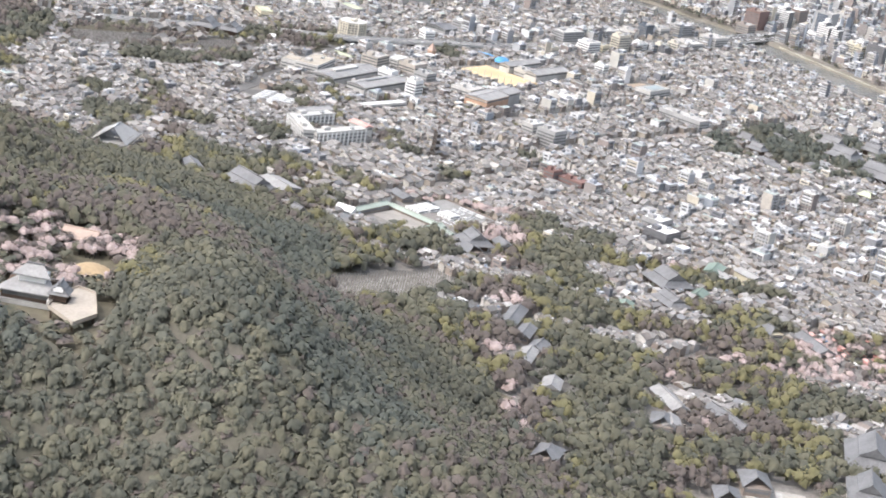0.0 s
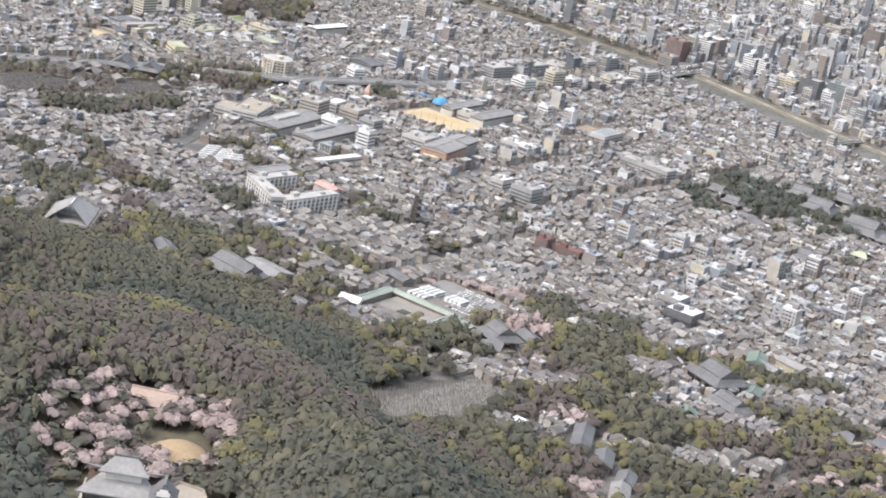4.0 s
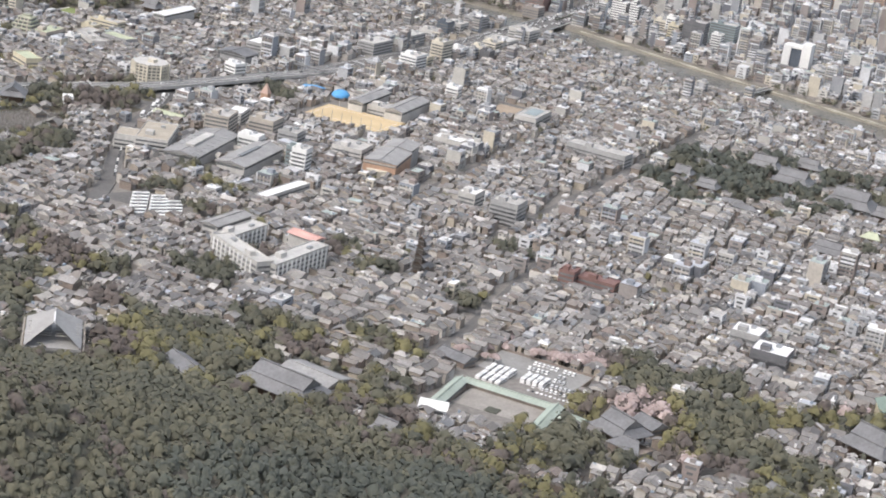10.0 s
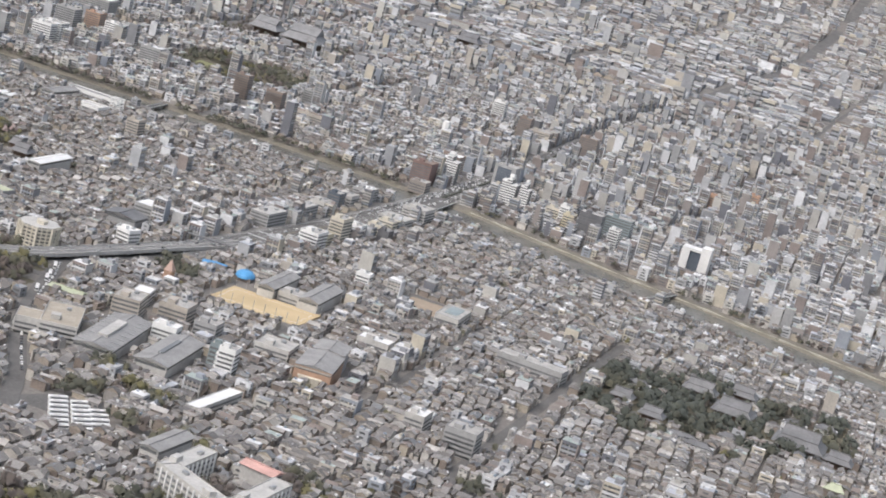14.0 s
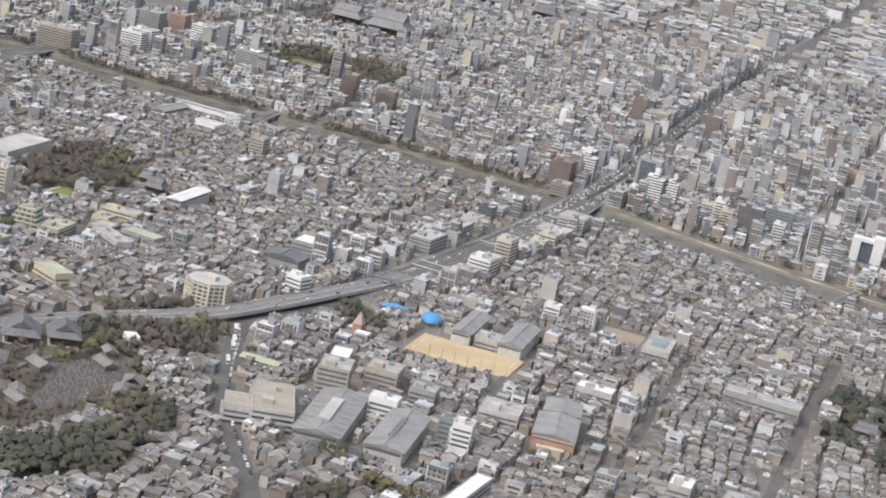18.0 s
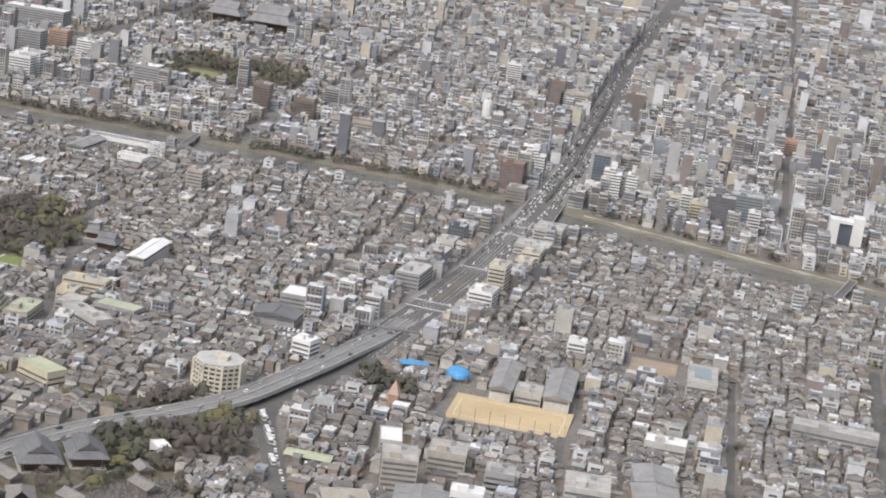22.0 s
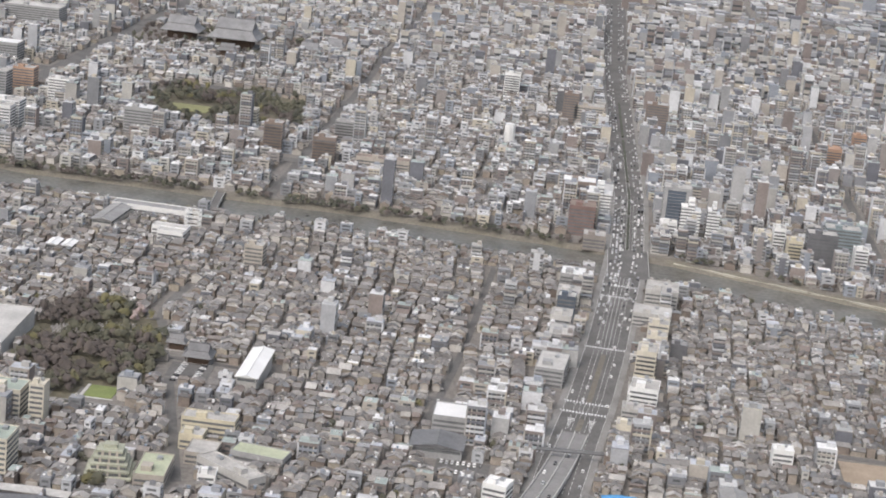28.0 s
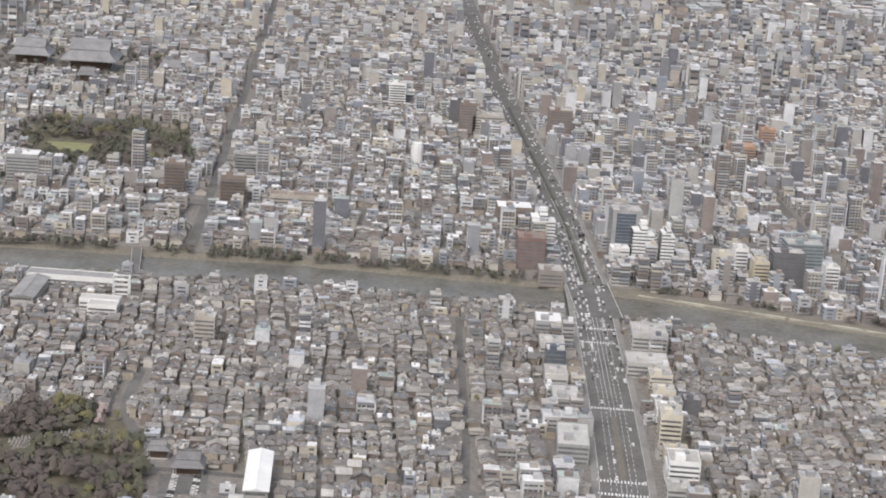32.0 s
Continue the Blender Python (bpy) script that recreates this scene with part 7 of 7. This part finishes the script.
# ---------------------------------------------------------------- single trees
SINGLE = {}
for kind, text in (("oak", "olive-green broadleaf tree at the foot of the hill"), ("evergreen", "dark evergreen tree at the foot of the hill"),
                   ("bare", "brown leafless tree at the foot of the hill"), ("fresh", "tree in fresh yellow-green leaf"), ("cherry", "pale pink cherry tree in blossom")):
    t = thing("tree" if kind != "cherry" else "cherry_tree", text, "tree", 1300, 470, group="trees along the hill foot" if kind != "cherry" else "blossoming cherry trees")
    trunk = Heap()
    trunk.add(np.array([[0.05, 0, 0], [0, 0.05, 0], [-0.05, 0, 0], [0, -0.05, 0], [0.02, 0, 0.5], [0, 0.02, 0.5], [-0.02, 0, 0.5], [0, -0.02, 0.5]]), (0, 0, -0.05), (1, 1, 1), 0, BOX_Q)
    for a in range(3):
        trunk.add(np.array([[0.02, 0, 0.3], [0, 0.02, 0.3], [-0.02, 0, 0.3], [0, -0.02, 0.3], [0.25, 0, 0.6], [0.24, 0.01, 0.6], [0.23, 0, 0.6], [0.24, -0.01, 0.6]]), (0, 0, 0), (1, 1, 1), a * 2.1, BOX_Q)
    part("trunk", trunk, BARK, t)
    crown = Heap()
    v, tr = BROAD[len(SINGLE)]
    crown.add(v, (0, 0, 0.16), (1, 1, 1), 0, tris=tr)
    leaves = crown.make("crown", LEAF[kind], t, soft=True)
    leaves.data.normals_split_custom_set_from_vertices(leaf_normals(v))
    t.scale = (9, 9, 9)
    SINGLE[kind] = t
trng = random.Random(11)


def tree_at(kind, x, y, size):
    t = copy_thing(SINGLE[kind], ground_pose(x, y, trng.uniform(0, 360)))
    t.scale = (size, size, size * trng.uniform(0.85, 1.15))


count = 0
while count < 100:
    y = trng.uniform(200, 640)
    x = float(foot(y)) - trng.uniform(2, 26)
    if not any(abs(x - a) < c * 0.5 + 3 and abs(y - b) < d * 0.5 + 3 for a, b, c, d, _ in CLEAR) and not inside(x, y, GRAVES):
        tree_at(trng.choice(("oak", "oak", "evergreen", "bare", "fresh", "fresh")), x, y, trng.uniform(10, 15))
        count += 1
for k in range(150):
    a, r = trng.uniform(0, math.tau), trng.uniform(13, 46)
    x, y = 1726 + r * math.cos(a), 666 + r * math.sin(a) * 0.85
    if math.hypot(x - 1723, y - 677) > 13.5 and math.hypot(x - 1771, y - 693) > 18 and math.hypot(x - 1765, y - 716) > 22 and math.hypot(x - 1706, y - 648) > 9:
        tree_at("cherry" if trng.random() < 0.75 else "bare", x, y, trng.uniform(5.5, 9))
for k in range(14):
    tree_at("cherry", 1118 - 22 * k / 13 + trng.uniform(-4, 4), 436 + 32 * k / 13 + trng.uniform(-4, 4), trng.uniform(8, 11))
for k in range(14):
    tree_at(trng.choice(("fresh", "fresh", "oak")), 1713 + trng.uniform(-10, 10), 701 + trng.uniform(-11, 11), trng.uniform(10, 14))
for k in range(40):
    tree_at("cherry", trng.uniform(1050, 1230), trng.uniform(745, 830), trng.uniform(6, 9))
for k in range(16):
    tree_at("cherry", 1105 + trng.uniform(-6, 40), 398 + trng.uniform(-5, 8) + k * 1.0, trng.uniform(6, 8))

# trees along the river: a dense dark belt below the avenue, a loose row above it
bank = [(p, s) for s in np.arange(1700, 3700, 6.5) for p in [along(RIVER, s)] if p]
bx, by, kinds = [], [], []
for p, _ in bank:
    for off in ((37, 46) if p[1] < -20 else (50,)):
        if trng.random() < (0.15 if p[1] < -20 else 0.6):
            continue
        off += trng.uniform(-3, 3)
        bx.append(p[0] - math.sin(p[2]) * off)
        by.append(p[1] + math.cos(p[2]) * off)
        kinds.append(trng.choice(("oak", "bare", "evergreen", "evergreen", "bare")))
    if trng.random() < 0.45:
        off = -45 + trng.uniform(-2, 2)
        bx.append(p[0] - math.sin(p[2]) * off)
        by.append(p[1] + math.cos(p[2]) * off)
        kinds.append(trng.choice(("oak", "bare", "bare")))
bx, by, kinds = np.array(bx), np.array(by), np.array(kinds)
ok = near_line(bx, by, GOJO) > 24
for x, y, l, w, a in ((-70, -372, 96, 10, 0), (-103, -690, 84, 24, 0), (78, 292, 104, 10, 0)):
    ok &= (np.abs(bx - x) > l / 2 + 12) | (np.abs(by - y) > w / 2 + 8)
for kind in ("oak", "bare", "evergreen"):
    m = ok & (kinds == kind)
    plant("bank_trees", bx[m], by[m], rng.uniform(6.5, 10, m.sum()), rng.uniform(5.5, 8.5, m.sum()), kind, f"{kind} trees along the river embankment")
for x, y, n, spread_ in ((1256, 480, 16, 16), (1228, 600, 18, 20), (1207, 618, 14, 18), (1262, 306, 14, 16), (630, -294, 4, 6), (749, -170, 5, 7), (757, -144, 4, 6)):
    for k in range(n):
        tree_at(trng.choice(("fresh", "fresh", "oak")), x + trng.uniform(-1, 1) * spread_, y + trng.uniform(-1, 1) * spread_ * 0.7, trng.uniform(8, 12))

# festival stalls in the park
STALLRED = flat_material("faded_red_cloth", (0.36, 0.17, 0.15), 0.8)
for k in range(48):
    x, y = 1048 + 9 * (k % 9) + trng.uniform(-2, 2), 738 + 13 * (k // 9) + trng.uniform(-3, 3)
    colour, word = ((STALLRED, "faded red"), (PINKROOF, "pink"), (STALLRED, "faded red"), (WHITE, "white"), (PINKROOF, "pink"), (BLUESHEET, "blue"), (PINKROOF, "pink"), (STALLRED, "faded red"))[k % 8]
    t = thing("market_stall", f"festival stall with a {word} cloth canopy", "stall", x, y, None, 60 + trng.uniform(-8, 8), "festival stalls")
    h = Heap()
    h.add(GAB_V, (0, 0, 2.6), (6.5, 4.2, 1.1), 0, GAB_Q, GAB_T)
    part("canopy", h, colour, t)
    for sx in (-2.8, 2.8):
        for sy in (-1.7, 1.7):
            part("pole", boxes((sx, sy, -0.3, 0.15, 0.15, 3.0)), STEEL, t)
    part("counter", boxes((0, 1.4, 0, 5.2, 0.7, 0.9)), PALETIMBER, t)

# the mass of the far traffic
traffic, glassy = Heap(), Heap()
far_lines = [(list(reversed(GOJO[:4])), (-13, -9.6, -6.2, 6.2, 9.6, 13)), ([(-290, -300), (-270, 800)], (-5, -2, 2, 5)), ([(-640, -2600), (-640, 900)], (-6, -3, 3, 6))]
for k in range(420):
    line, lanes = far_lines[0] if k < 300 else far_lines[1 + k % 2]
    at = along(line, trng.uniform(20, 1900) if k < 300 else trng.uniform(0, 1000))
    if not at:
        continue
    u = trng.choice(lanes)
    x, y = at[0] - math.sin(at[2]) * u, at[1] + math.cos(at[2]) * u
    z = float(terrain(x, y)) + 0.62
    big = trng.random() < 0.12
    traffic.box((x, y, z), (9.0 if big else 4.3, 2.3 if big else 1.75, 2.9 if big else 0.8), at[2])
    if not big:
        traffic.box((x, y, z + 0.8), (2.3, 1.5, 0.55), at[2])
tagged(traffic.make("far_traffic", material("car_paint", [(0.75, 0.75, 0.75), (0.6, 0.6, 0.61), (0.05, 0.05, 0.055), (0.8, 0.8, 0.79), (0.3, 0.3, 0.31)], 0.3, 0.3, 0.05)), "white, silver and dark vehicles on the far avenues", "cars", kind="stuff")
